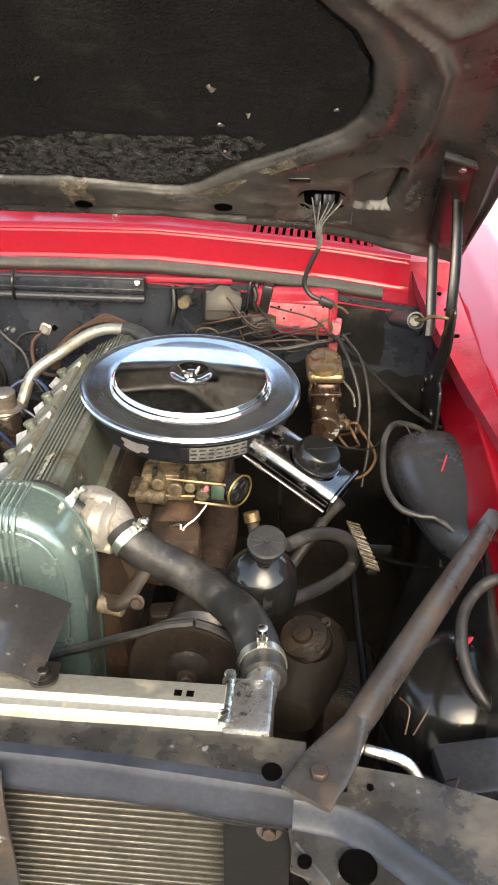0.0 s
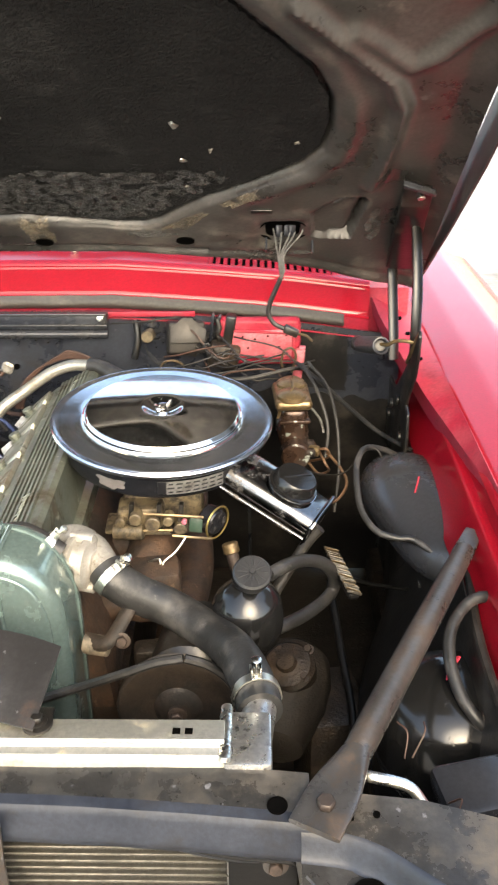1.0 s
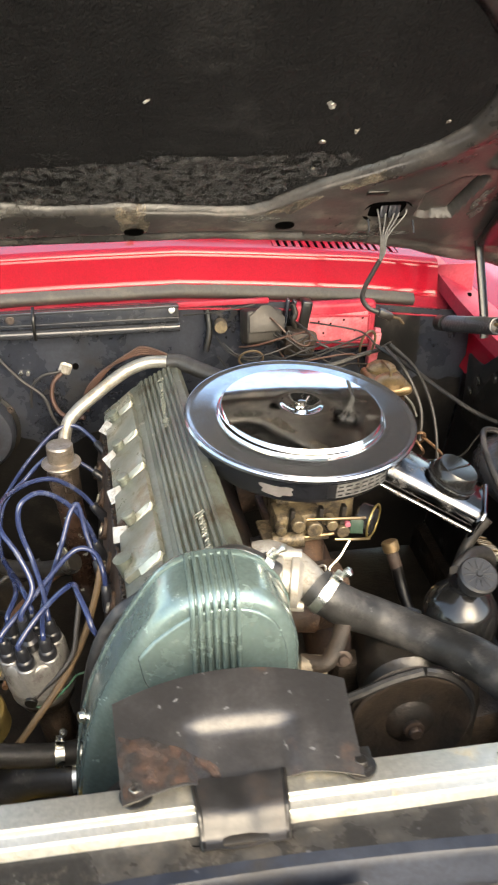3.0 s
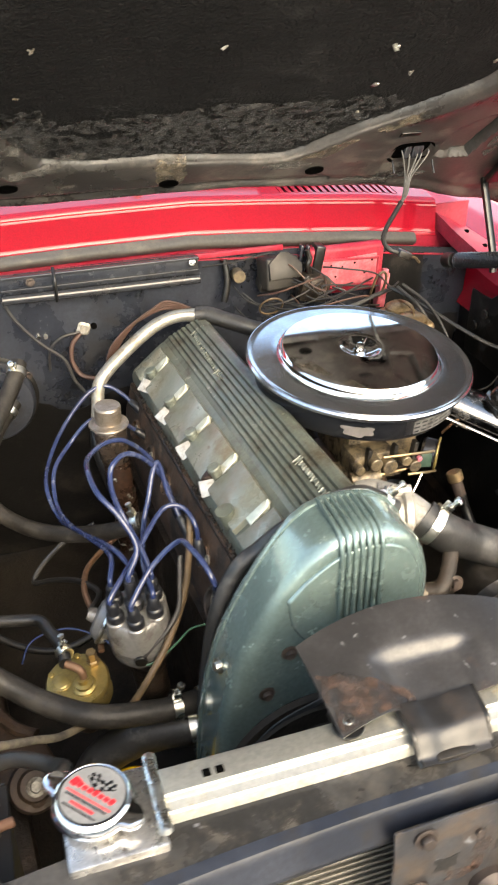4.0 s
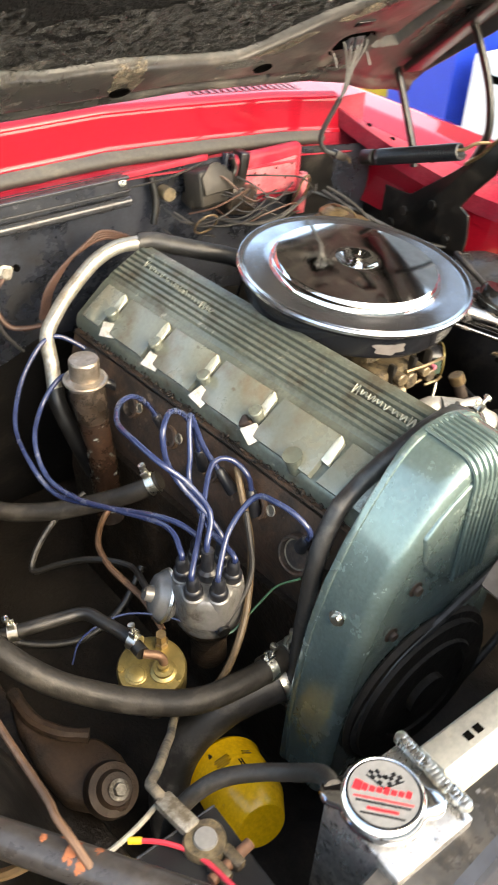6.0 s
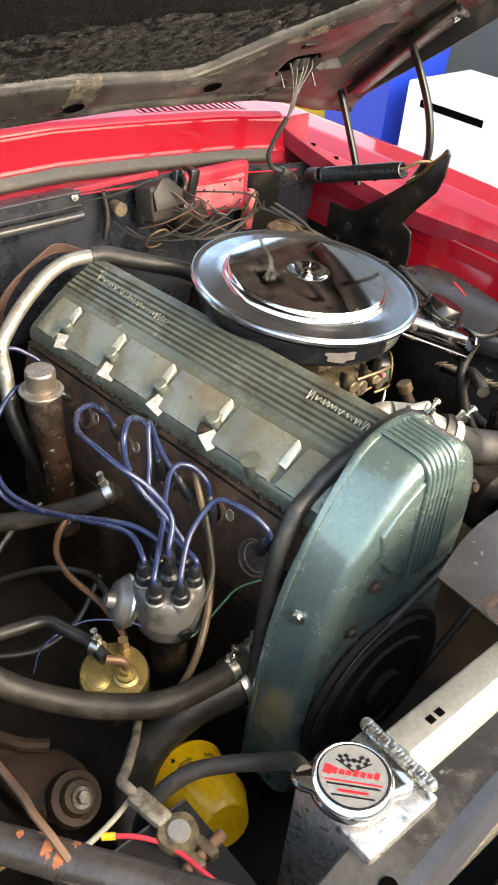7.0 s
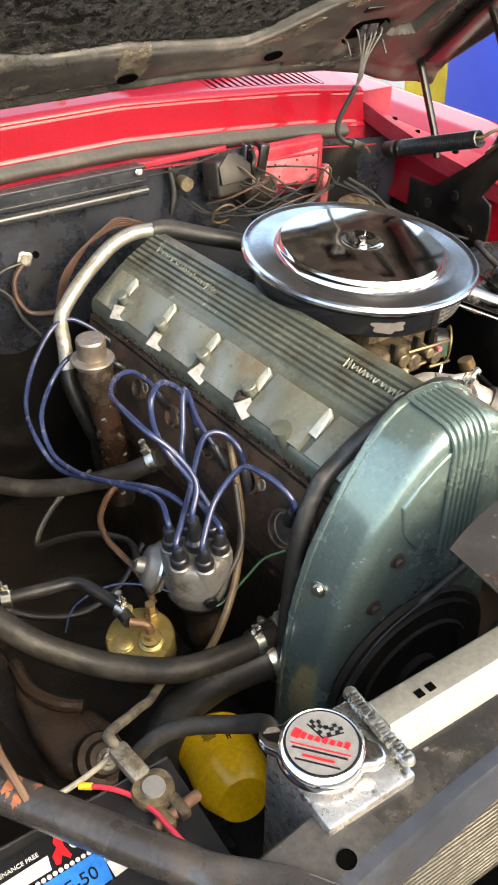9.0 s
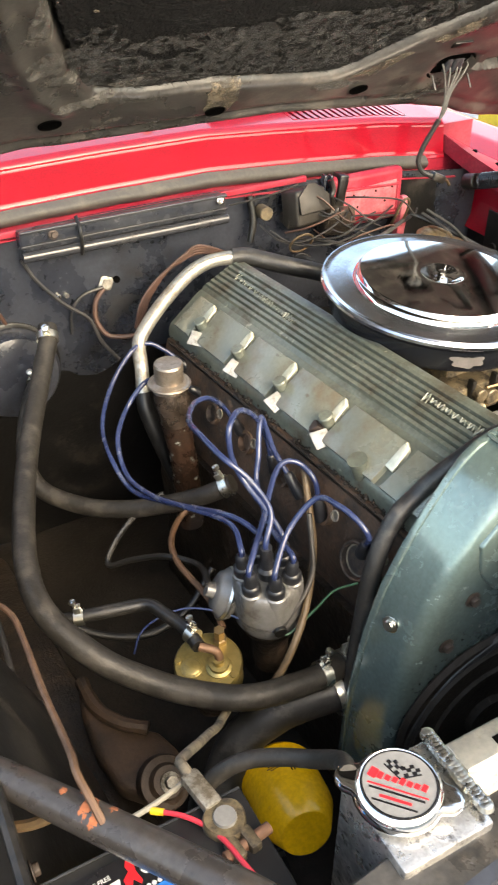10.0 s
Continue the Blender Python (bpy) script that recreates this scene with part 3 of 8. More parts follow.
part("cowl_seal", sheet(lambda u, v: (-0.75 + 1.20 * u, 1.086 - 0.012 * math.sin(math.pi * v) + 0.012 * (1 - ((-0.715 + 1.2 * u) / 0.6) ** 2), 0.928 + 0.026 * v + cowl_drop(-0.75 + 1.2 * u) + 0.0014 * noise.noise(Vector((u * 30, v, 0)))), 60, 8, 0.006), "seal", cowl, "weathered grey rubber seal strip")
part("screw", rod((-0.085, 1.165, 1.018), (-0.085, 1.162, 1.029), 0.008), "bright_metal", cowl)
part("end_plate", box((0.536, 1.114, 0.905), (0.084, 0.004, 0.115), bev=0.001), "red_worn", cowl, "dusty red end plate")
part("windscreen_base", box((-0.1, 1.43, 1.05), (1.3, 0.02, 0.06), (-30, 0, 0), 0.004), "black_paint", cowl)
# Unseen cabin, added so the chrome dome reflects dark glass instead of sky.
cabin = thing("car_cabin", "unseen red car cabin with a dark raked windscreen, added for reflections", "car cabin", (-0.035, 1.9, 0.9))
part("windscreen", sheet(lambda u, v: (-0.035 + (u - 0.5) * (1.20 - 0.14 * v), 1.45 + 0.52 * v - 0.05 * math.sin(math.pi * u), 1.055 + 0.34 * v), 24, 12, 0.005), "dark_glass", cabin, "dark reflecting windscreen")
for sg in (1, -1):
    part("pillar", tube([(-0.035 + sg * 0.61, 1.45, 1.05), (-0.035 + sg * 0.575, 1.72, 1.24), (-0.035 + sg * 0.54, 1.97, 1.40)], 0.026, 12), "red", cabin)
part("roof", sheet(lambda u, v: (-0.035 + (u - 0.5) * 1.12, 1.96 + 0.70 * v, 1.40 + 0.035 * math.sin(math.pi * u) + 0.02 * v), 20, 10, 0.004), "red", cabin)
part("body_shell", box((-0.035, 2.05, 0.62), (1.16, 1.20, 0.84), bev=0.03), "red", cabin)
part("interior", box((-0.035, 2.20, 1.18), (1.06, 0.60, 0.36), bev=0.02), "void", cabin, "dark interior")

firewall = thing("firewall", "dusty blue-black painted steel firewall behind the engine", "car panel", (-0.05, 1.05, 0.3))


def wall_at(u, v):
    x = -0.76 + 1.32 * u
    z = 0.25 + (0.685 + cowl_drop(x)) * v
    dent = 0.004 * noise.noise(Vector((x * 5, z * 6, 1)))
    slope = 0.0 if z > 0.72 else (0.72 - z) * 0.25
    return (x, 1.060 + slope + dent, z)


part("panel", sheet(wall_at, 60, 36, 0.002), "firewall_paint", firewall)
# A black sheet paints the shade onto the lower right of the firewall.
part("shade_panel", sheet(lambda u, v: Vector(wall_at(0.775 + 0.22 * u, 0.78 * v + 0.02 * noise.noise(Vector((u * 9, 0, 4))) * v)) - Vector((0, 0.004, 0)), 30, 30, 0.001), "inner_fender", firewall, "black sheet for the shade low on the firewall")
# Black patch with uneven edges to the right of the red cover.
part("black_patch", sheet(lambda u, v: Vector(wall_at(0.842 + 0.080 * u + 0.006 * noise.noise(Vector((v * 6, u, 8))), 0.80 + 0.185 * v)) - Vector((0, 0.003, 0)), 20, 20, 0.001), "inner_fender", firewall, "black patch beside the red cover")
# The unlit lower left of the firewall, put in as a black sheet.
part("shade_panel", sheet(lambda u, v: Vector(wall_at(0.01 + 0.76 * u, v * (0.60 + 0.05 * noise.noise(Vector((u * 11, 0, 6))) + 0.03 * noise.noise(Vector((u * 37, 0, 2)))))) - Vector((0, 0.003, 0)), 60, 30, 0.001), "inner_fender", firewall, "black sheet for the shade low behind the hoses")
part("hole", rod((-0.200, 1.058, 0.821), (-0.200, 1.052, 0.821), 0.0055), "void", firewall)
part("seam", box((-0.30, 1.055, 0.93), (0.92, 0.008, 0.010), bev=0.002), "red_worn", firewall)
for x, z in ((-0.300, 0.813), (-0.287, 0.812)):
    part("screw", rod((x, 1.061, z), (x, 1.052, z), 0.004, 10), "bright_metal", firewall)
# plenum rail with its two lips, left of the middle
rail = thing("wiring_trough", "long dark metal trough fixed along the firewall top", "trough", (-0.18, 1.04, 0.9))
part("body", box((-0.180, 1.044, 0.921), (0.345, 0.024, 0.030), bev=0.004), "firewall_paint", rail)
part("lip", tube([(-0.352, 1.030, 0.899), (-0.18, 1.030, 0.898), (-0.007, 1.030, 0.898)], 0.0085, 12), "grey_duct", rail, "rounded lower lip")
part("lip", box((-0.180, 1.031, 0.937), (0.345, 0.010, 0.005), bev=0.0015), "grey_duct", rail)
part("lip", box((-0.180, 1.030, 0.915), (0.345, 0.005, 0.004), bev=0.001), "grey_duct", rail)
part("strap", tube([(-0.262, 1.036, 0.946), (-0.262, 1.021, 0.93), (-0.262, 1.019, 0.908), (-0.262, 1.025, 0.889)], 0.003, 8), "black_paint", rail, "black cable tie")
bolt((-0.302, 1.028, 0.927), (0, -1, 0.2), 0.005, "rust_bolt", rail)
bolt((-0.02, 1.028, 0.930), (0, -1, 0.2), 0.004, "bright_metal", rail)

# side fenders, their inner flanges and inner panels
CX = -0.035


def fender(sign, name, label):
    f = thing(name, label, "fender", (CX + sign * 0.75, 0.6, 0.3), group="front fenders")
    out = 0.0 if sign > 0 else 0.09
    edge = "red" if sign > 0 else "inner_fender"

    def skin(u, v):
        y = -0.45 + 2.1 * u
        rise = 0.03 * min(1, max(0, (y + 0.45) / 1.4))
        prof = [(0, (0.628, 0.848)), (0.08, (0.634, 0.858)), (0.25, (0.69, 0.872)), (0.45, (0.77, 0.870)), (0.62, (0.84, 0.845)), (0.74, (0.885, 0.80)), (0.85, (0.90, 0.72)), (1.0, (0.90, 0.40))]
        x = lerp_line([(k, p[0]) for k, p in prof], v)
        z = lerp_line([(k, p[1]) for k, p in prof], v)
        return (CX + sign * (x + out + 0.004 * math.sin(u * 3)), y, z + rise)
    part("skin", sheet(skin, 40, 40, 0.002), "red", f)
    def flange(u, v):
        # the flange drops from the skin, steps in at a pressed ridge and drops again
        if sign < 0:
            return (CX - (0.640 + out - (0.030 + out) * v), -0.35 + 1.75 * u, 0.862 + 0.024 * u - 0.06 * v - 0.014 * math.sin(v * 3.1))
        x = lerp_line([(0, 0.640), (0.2, 0.634), (0.42, 0.628), (0.50, 0.6235), (0.56, 0.6165), (0.64, 0.614), (1.0, 0.606)], v)
        z = lerp_line([(0, 0.862), (0.2, 0.846), (0.42, 0.834), (0.50, 0.8325), (0.56, 0.8315), (0.64, 0.826), (1.0, 0.800)], v)
        return (CX + x, -0.35 + 1.75 * u, z + 0.024 * u)
    part("inner_flange", sheet(flange, 40, 24, 0.002), edge, f, "inner flange along the engine bay")
    drop, reach = (0.052, 0.028) if sign > 0 else (0.005, 0.022)
    part("flange_lip", sheet(lambda u, v: (CX + sign * (0.608 - reach * v * (0.25 + 0.75 * u if sign > 0 else 1.0)), -0.35 + 1.75 * u, 0.801 + 0.024 * u - drop * v), 30, 4, 0.002), "red" if sign > 0 else edge, f)
    if sign > 0:
        # ledge beside the cowl that closes the gap to the fender
        ys = [(1.42, 0.500, 0.992), (1.14, 0.500, 0.955), (1.05, 0.515, 0.925), (0.95, 0.538, 0.895), (0.80, 0.566, 0.868), (0.62, 0.588, 0.868), (0.45, 0.603, 0.8735)]

        def ledge(u, v):
            y = 1.42 - 0.97 * u
            xi = lerp_line([(-q[0], q[1]) for q in ys], -y)
            zi = lerp_line([(-q[0], q[2]) for q in ys], -y)
            xo, zo = 0.603, 0.872 + 0.0214 * (y + 0.35) / 1.75 + 0.004
            if v < 0.25:
                return (xi + 0.004 * (1 - v * 4), y, zi - 0.035 * (1 - v * 4))
            k = (v - 0.25) / 0.75
            return (xi + (xo - xi) * k, y, zi + (zo - zi) * k)
        led = part("cowl_side_ledge", sheet(ledge, 40, 12, 0.002), "red_worn", f, "dusty red ledge beside the cowl")
        for u_, v_ in ((0.30, 0.6), (0.36, 0.6), (0.42, 0.62), (0.52, 0.6)):
            hp_ = Vector(ledge(u_, v_))
            part("hole", lathe([(0.006, -0.002), (0.006, 0.0016), (0, 0.0016)], aim(hp_, (-0.25, 0, 1)), 16), "void", led)
    return f


fender(1, "front_fender", "glossy red front fender with a bare inner flange")
fender(-1, "front_fender", "glossy red front fender beside the battery")


def inner_panel(sign, name, label):
    def wall(u, v):
        y, z = -0.05 + 1.26 * u, 0.30 + (0.48 if sign > 0 else 0.505) * v
        # the wheel house bulges into the bay
        b = math.exp(-((y - 0.40) / 0.34) ** 2) * math.exp(-((z - 0.42) / 0.26) ** 2)
        out = 0.035 * math.exp(-((y - 0.62) / 0.20) ** 2) * max(0.0, min(1.0, (z - 0.60) / 0.1)) if sign > 0 else 0.0
        return (CX + sign * (0.600 + out - 0.14 * b + 0.004 * noise.noise(Vector((y * 7, z * 7, 2)))), y, z)
    f = thing(name, label, "inner fender", (CX + sign * 0.6, 0.5, 0.3), group="inner fenders")
    part("apron", sheet(wall, 50, 30, 0.002), "inner_fender", f)
    part("top_lip", tube([Vector(wall(u, 1.0)) for u in (0.02, 0.25, 0.5, 0.75, 0.98)], 0.006, 8), "inner_fender", f)
    for u, v in ((0.2, 0.9), (0.45, 0.92), (0.7, 0.9), (0.9, 0.85)):
        bolt(Vector(wall(u, v)) - Vector((sign * 0.001, 0, 0)), (-sign, 0, 0), 0.006, "dark_rust_bolt", f)
    return f


inner_right = inner_panel(1, "inner_fender", "dusty black inner fender panel with a bulging wheel house")
inner_panel(-1, "inner_fender", "dark grimy inner fender panel beside the hoses")
part("worn_patch", sheet(lambda u, v: (CX + 0.563 + 0.010 * math.sin(u * 3) * (1 - v), 0.50 + 0.105 * (u - 0.5) * (1 + 0.4 * noise.noise(Vector((v * 5, 0, 1)))), 0.67 - 0.085 * v * (1 + 0.4 * noise.noise(Vector((u * 5, 0, 7))))), 12, 12, 0.0006), "dust_patch", inner_right, "scuffed grey patch")
# Pan, front panel and rails are added to shut out light from below.
subframe = thing("subframe", "added oily black pan and rails that close the bay below", "subframe", (CX, 0.45, 0.0))
part("pan", box((CX, 0.50, 0.22), (1.45, 1.45, 0.05), bev=0.01), "soot", subframe)
part("front_closing_panel", box((CX, -0.02, 0.30), (1.45, 0.06, 0.36), bev=0.01), "block", subframe)
for sgn in (1, -1):
    part("side_rail", box((CX + sgn * 0.62, 0.50, 0.26), (0.10, 1.45, 0.12), bev=0.01), "block", subframe)
    part("stand", box((CX + sgn * 0.50, 0.5, 0.10), (0.12, 0.2, 0.20), bev=0.01), "block", subframe)

support = thing("radiator_support", "worn dark grey steel radiator support with bolt holes", "radiator support", (CX, 0.0, 0.5))


def bow(x):
    return 0.020 - 0.16 * (x - CX) ** 2


def sup_prof(u, v):
    x = -0.50 + 0.835 * u
    prof = [(0, (0.050, 0.800)), (0.12, (0.0535, 0.812)), (0.2, (0.050, 0.8165)), (0.5, (0.022, 0.8155)), (0.56, (-0.003, 0.815)), (0.62, (-0.008, 0.808)), (0.9, (-0.016, 0.782)), (1.0, (-0.014, 0.774))]
    y = lerp_line([(k, p[0]) for k, p in prof], v)
    z = lerp_line([(k, p[1]) for k, p in prof], v)
    notch = -0.012 * math.exp(-((x + 0.02) / 0.055) ** 4) if v < 0.45 else 0.0
    return (x, y + bow(x) + notch, z + 0.0008 * noise.noise(Vector((x * 14, v * 3, 0))))


part("top_rail", sheet(lambda u, v: sup_prof(u, 0.54 * v), 70, 14, -0.0025), "support_paint", support)
part("front_flange", sheet(lambda u, v: sup_prof(u, 0.54 + 0.46 * v), 70, 12, -0.0025), "blue_grey_paint", support, "blue-grey front flange")
for x in (0.305, -0.386):
    part("hole", lathe([(0.0095, 0), (0.0095, 0.0022), (0.0085, 0.0022), (0.0085, 0.0016), (0.0, 0.0016)], pose(x, 0.012, 0.8145) @ Matrix.Diagonal((1.0, 1.0, 1.0, 1.0) if x > 0 else (0.78, 0.78, 1.0, 1.0)), 24), "void", support)
latch = part("latch_plate", prism([(-0.120, 0.808), (0.058, 0.812), (0.055, 0.76), (0.056, 0.60), (-0.114, 0.60), (-0.116, 0.76)], pose(0, -0.005, 0, 90, 0, 0), 0.004, 0.0015), "latch_paint", support, "rusty dark grey hood latch plate")
for x, z, r in ((-0.090, 0.792, 0.0075), (0.034, 0.797, 0.0075), (-0.092, 0.708, 0.0105)):
    bolt((x, -0.0105, z), (0, -1, 0.1), r, "dark_rust_bolt", latch)
part("boss", lathe([(0.019, 0), (0.019, 0.010), (0.013, 0.017), (0.0, 0.018)], aim((-0.012, -0.009, 0.690), (0, -1, 0.1))), "dark_rust_bolt", latch)
for z in (0.715, 0.7205):
    part("slot", box((0.036, -0.0095, z), (0.021, 0.002, 0.0016), bev=0), "bright_metal", latch)
part("stud", rod((-0.034, -0.009, 0.775), (-0.034, -0.013, 0.776), 0.004, 12), "dark_rust_bolt", latch)


def grime(u, v, cx, cz, w, h, seed):
    r = u * (0.6 + 0.5 * noise.noise(Vector((math.cos(6.28 * v) * 1.7, math.sin(6.28 * v) * 1.7, seed))))
    x, z = cx + w * r * math.cos(6.28 * v), cz + h * r * math.sin(6.28 * v)
    return (x, -0.0093, z)


for cx, cz, w, h, seed, mt in ((-0.028, 0.742, 0.013, 0.048, 2, "brown_rust"), (-0.045, 0.715, 0.03, 0.012, 5, "brown_rust"), (-0.062, 0.740, 0.018, 0.020, 7, "black_paint"), (-0.008, 0.745, 0.009, 0.012, 11, "black_paint")):
    part("stain", sheet(lambda u, v: grime(u, v, cx, cz, w, h, seed), 4, 24, 0.0004), mt, latch)
for sgn in (1, -1):
    side = part("side_panel", prism([(0.315, 0.806), (0.62, 0.80), (0.66, 0.62), (0.40, 0.60), (0.33, 0.70)] if sgn > 0 else [(-0.69, 0.80), (-0.42, 0.806), (-0.435, 0.70), (-0.47, 0.60), (-0.73, 0.62)], pose(0, 0.0, 0, 90, 0, 0), 0.003, 0.001), "support_paint", support, "dark steel side panel")
BEND = [(0.326, -0.006), (0.36, -0.010), (0.38, -0.016), (0.40, -0.026), (0.47, -0.080), (0.62, -0.200)]


def wing_plate(u, v):
    """The corner plate: a flat top, a slanted band and a lower flat."""
    x = 0.326 + 0.30 * u
    yr = lerp_line([(0.326, 0.040), (0.37, 0.030), (0.438, 0.022), (0.507, 0.002), (0.63, -0.035)], x)
    yb = lerp_line(BEND, x)
    if v < 0.45:
        k = v / 0.45
        return Vector((x, yr + (yb - yr) * k, 0.812 - 0.003 * k + 0.0006 * noise.noise(Vector((x * 20, k * 3, 0)))))
    k = (v - 0.45) / 0.2
    soft = k * k * (3 - 2 * k) if k < 1 else 1.0
    if k < 1:
        return Vector((x - 0.006 * k * (u > 0.15), yb - 0.018 * k, 0.809 - 0.024 * soft))
    q = (v - 0.65) / 0.35
    return Vector((x + 0.03 * q * (1 - u) * (q > 0.5) - 0.006 * (u > 0.15), yb - 0.018 - 0.075 * q, 0.785 - 0.004 * q))


part("corner_plate", sheet(lambda u, v: wing_plate(u, 0.45 * v), 40, 10, -0.003), "support_paint", support, "dark steel corner plate")
part("corner_band", sheet(lambda u, v: wing_plate(u, 0.45 + 0.2 * v), 40, 10, -0.003), "blue_grey_paint", support, "blue-grey slanted band")
part("corner_foot", sheet(lambda u, v: wing_plate(u, 0.65 + 0.35 * v), 40, 12, -0.003), "support_paint", support, "dark corner foot with a large round hole")
for (hx, hy, hz), hr in (((0.3835, -0.0555, 0.7862), 0.0165), ((0.338, -0.054, 0.7862), 0.0062), ((0.394, 0.006, 0.8118), 0.0032), ((0.372, 0.002, 0.8118), 0.0016)):
    part("hole", lathe([(hr, -0.002), (hr, 0.0012), (hr * 0.94, 0.0012), (hr * 0.92, 0.0006), (0, 0.0006)], pose(hx, hy, hz), 32), "void", support)
part("crease", tube([(0.330, -0.036, 0.7845), (0.352, -0.062, 0.7835), (0.376, -0.090, 0.782)], 0.0022, 6, flat=0.5), "support_paint", support)
part("side_baffle", box((0.292, 0.0165, 0.605), (0.066, 0.004, 0.33), bev=0.001), "dull_black", support, "dark baffle beside the radiator core")
part("washer", lathe([(0.0125, 0), (0.0125, 0.0018), (0.006, 0.0022)], aim((0.304, 0.0145, 0.733), (0, -1, 0.2)), 24), "brace_steel", support, "worn steel washer")
bolt((0.304, 0.0125, 0.7335), (0, -1, 0.2), 0.0072, "rust_bolt", support, washer=False, label="rusty mounting bolt")


def brace(name, foot, top, label, foot_turn):
    b = thing(name, label, "brace", foot, group="support braces")
    f, t = Vector(foot), Vector(top)
    d = (t - f).normalized()
    k = f + d * 0.085
    side = d.cross(Vector((0, 0, 1))).normalized()
    part("bar", tube([k - d * 0.01, k + d * 0.02, (k + t) / 2, t - d * 0.03], lambda s: 0.0135 + 0.002 * math.sin(s * 3.1), 16), "brace_steel", b)
    # the bar's end is pressed from round to flat, with a crease down each side
    foot_bm = bmesh.new()
    up = side.cross(d)
    if up.z < 0:
        up = -up
    rings = []
    for q in range(15):
        s_ = -0.026 + 0.128 * q / 14
        k_ = min(1.0, max(0.0, (s_ - 0.012) / 0.075))
        k_ = k_ * k_ * (3 - 2 * k_)
        wide, thick, power = 0.0245 + (0.0142 - 0.0245) * k_, 0.0032 + (0.0142 - 0.0032) * k_, 0.45 + 0.55 * k_
        ring = []
        for n_ in range(24):
            a_ = 2 * math.pi * n_ / 24
            cx_, cy_ = math.cos(a_), math.sin(a_)
            hollow = 0.0045 * math.exp(-(cx_ / 0.55) ** 2) * math.sin(math.pi * k_) if cy_ > 0 else 0.0
            ring.append(foot_bm.verts.new(f + d * s_ + side * wide * math.copysign(abs(cx_) ** power, cx_) + up * (thick * math.copysign(abs(cy_) ** power, cy_) - hollow + 0.0032 * (1 - k_))))
        rings.append(ring)
    for r0, r1 in zip(rings, rings[1:]):
        for n_ in range(24):
            foot_bm.faces.new((r0[n_], r0[(n_ + 1) % 24], r1[(n_ + 1) % 24], r1[n_]))
    foot_bm.faces.new(rings[0][::-1])
    foot_bm.faces.new(rings[-1])
    bmesh.ops.recalc_face_normals(foot_bm, faces=foot_bm.faces)
    part("foot", foot_bm, "brace_foot", b, "flattened bare bar end", 50)
    part("head_plate", prism([(-0.014, -0.045), (0.014, -0.045), (0.012, 0.02), (-0.012, 0.02)], Matrix.Translation(t) @ Matrix((side, d, side.cross(d))).transposed().to_4x4(), 0.006, 0.002), "brace_steel", b)
    bolt(f + Vector((0, 0, 0.005)), side.cross(d), 0.0088, "dark_rust_bolt", b, washer=False)
    return b


brace("support_brace", (0.348, 0.004, 0.8185), (0.568, 0.435, 0.822), "worn grey tubular brace from the support to the fender", 0)
left_brace = brace("support_brace", (-0.432, -0.002, 0.8165), (-0.655, 0.325, 0.792), "dark tubular brace with orange rust patches over the battery", 0)

# ---- radiator ----
radiator = thing("radiator", "aluminium radiator with welded tanks and a polished top", "radiator", (-0.045, 0.08, 0.4))
prof = [(0.097, 0.806), (0.097, 0.834), (0.095, 0.8362), (0.0695, 0.8368), (0.0680, 0.8355), (0.0665, 0.8300), (0.0575, 0.8285), (0.0555, 0.826), (0.0535, 0.814), (0.0505, 0.812), (0.0495, 0.80), (0.0495, 0.79), (0.097, 0.79)]
top = part("top_bar", prism([(y, z) for y, z in prof], Matrix(((0, 0, 1, -0.300), (1, 0, 0, 0), (0, 1, 0, 0), (0, 0, 0, 1))), 0.555, 0.0008), "radiator_alu", radiator, "bare aluminium top bar")
for x in (-0.2605, -0.2485, 0.2085, 0.2205):
    part("slot", box((x, 0.0795, 0.8366), (0.0075, 0.0075, 0.0016), (1, 0, 0), 0.0003), "void", top)
left = part("side_tank", box((-0.3455, 0.0725, 0.60), (0.083, 0.082, 0.45), bev=0.003), "tank_alu", radiator, "bare aluminium side tank")
right = part("side_tank", box((0.2775, 0.087, 0.597), (0.047, 0.070, 0.45), bev=0.004), "tank_alu", radiator)
part("outlet", tube([(0.283, 0.110, 0.79), (0.286, 0.128, 0.80), (0.289, 0.15, 0.803)], 0.018, 20), "tank_alu", right)
rng = random.Random(3)
for tank, x, y0, y1, z in ((left, -0.3055, 0.042, 0.112, 0.8345), (right, 0.2555, 0.055, 0.118, 0.831)):
    n = 20
    for k in range(n):
        y = y0 + (y1 - y0) * k / (n - 1)
        part("weld_ripple", lathe([(0.0, 0.0030), (0.003, 0.0028), (0.0055, 0.0014), (0.0064, -0.003)], pose(x + rng.uniform(-.0006, .0006), y, z - 0.001, rng.uniform(-16, -6), rng.uniform(-6, 6), 0), 14), "bright_metal", tank)
for k in range(34):
    z = 0.782 - k * 0.0102
    part("tube", box((-0.024, 0.062, z), (0.558, 0.030, 0.0038), bev=0.0008, seg=1), "core_fin", radiator)
bm = bmesh.new()
for k in range(33):
    z = 0.7769 - k * 0.0102
    n = 250
    for j in range(n):
        x = -0.300 + 0.552 * j / n
        w = 0.552 / n
        a, b = (-0.0036, 0.0036) if j % 2 else (0.0036, -0.0036)
        vs = [bm.verts.new(p) for p in ((x, 0.051, z + a), (x + w, 0.051, z + b), (x + w, 0.075, z + b), (x, 0.075, z + a))]
        bm.faces.new(vs)
fins = part("finning", bm, "core_fin", radiator, "folded cooling fins")
fins["kind"] = "stuff"
# Added black sheet stands in for the dark depth behind the fins.
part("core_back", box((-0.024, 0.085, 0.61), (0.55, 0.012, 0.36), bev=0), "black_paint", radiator)

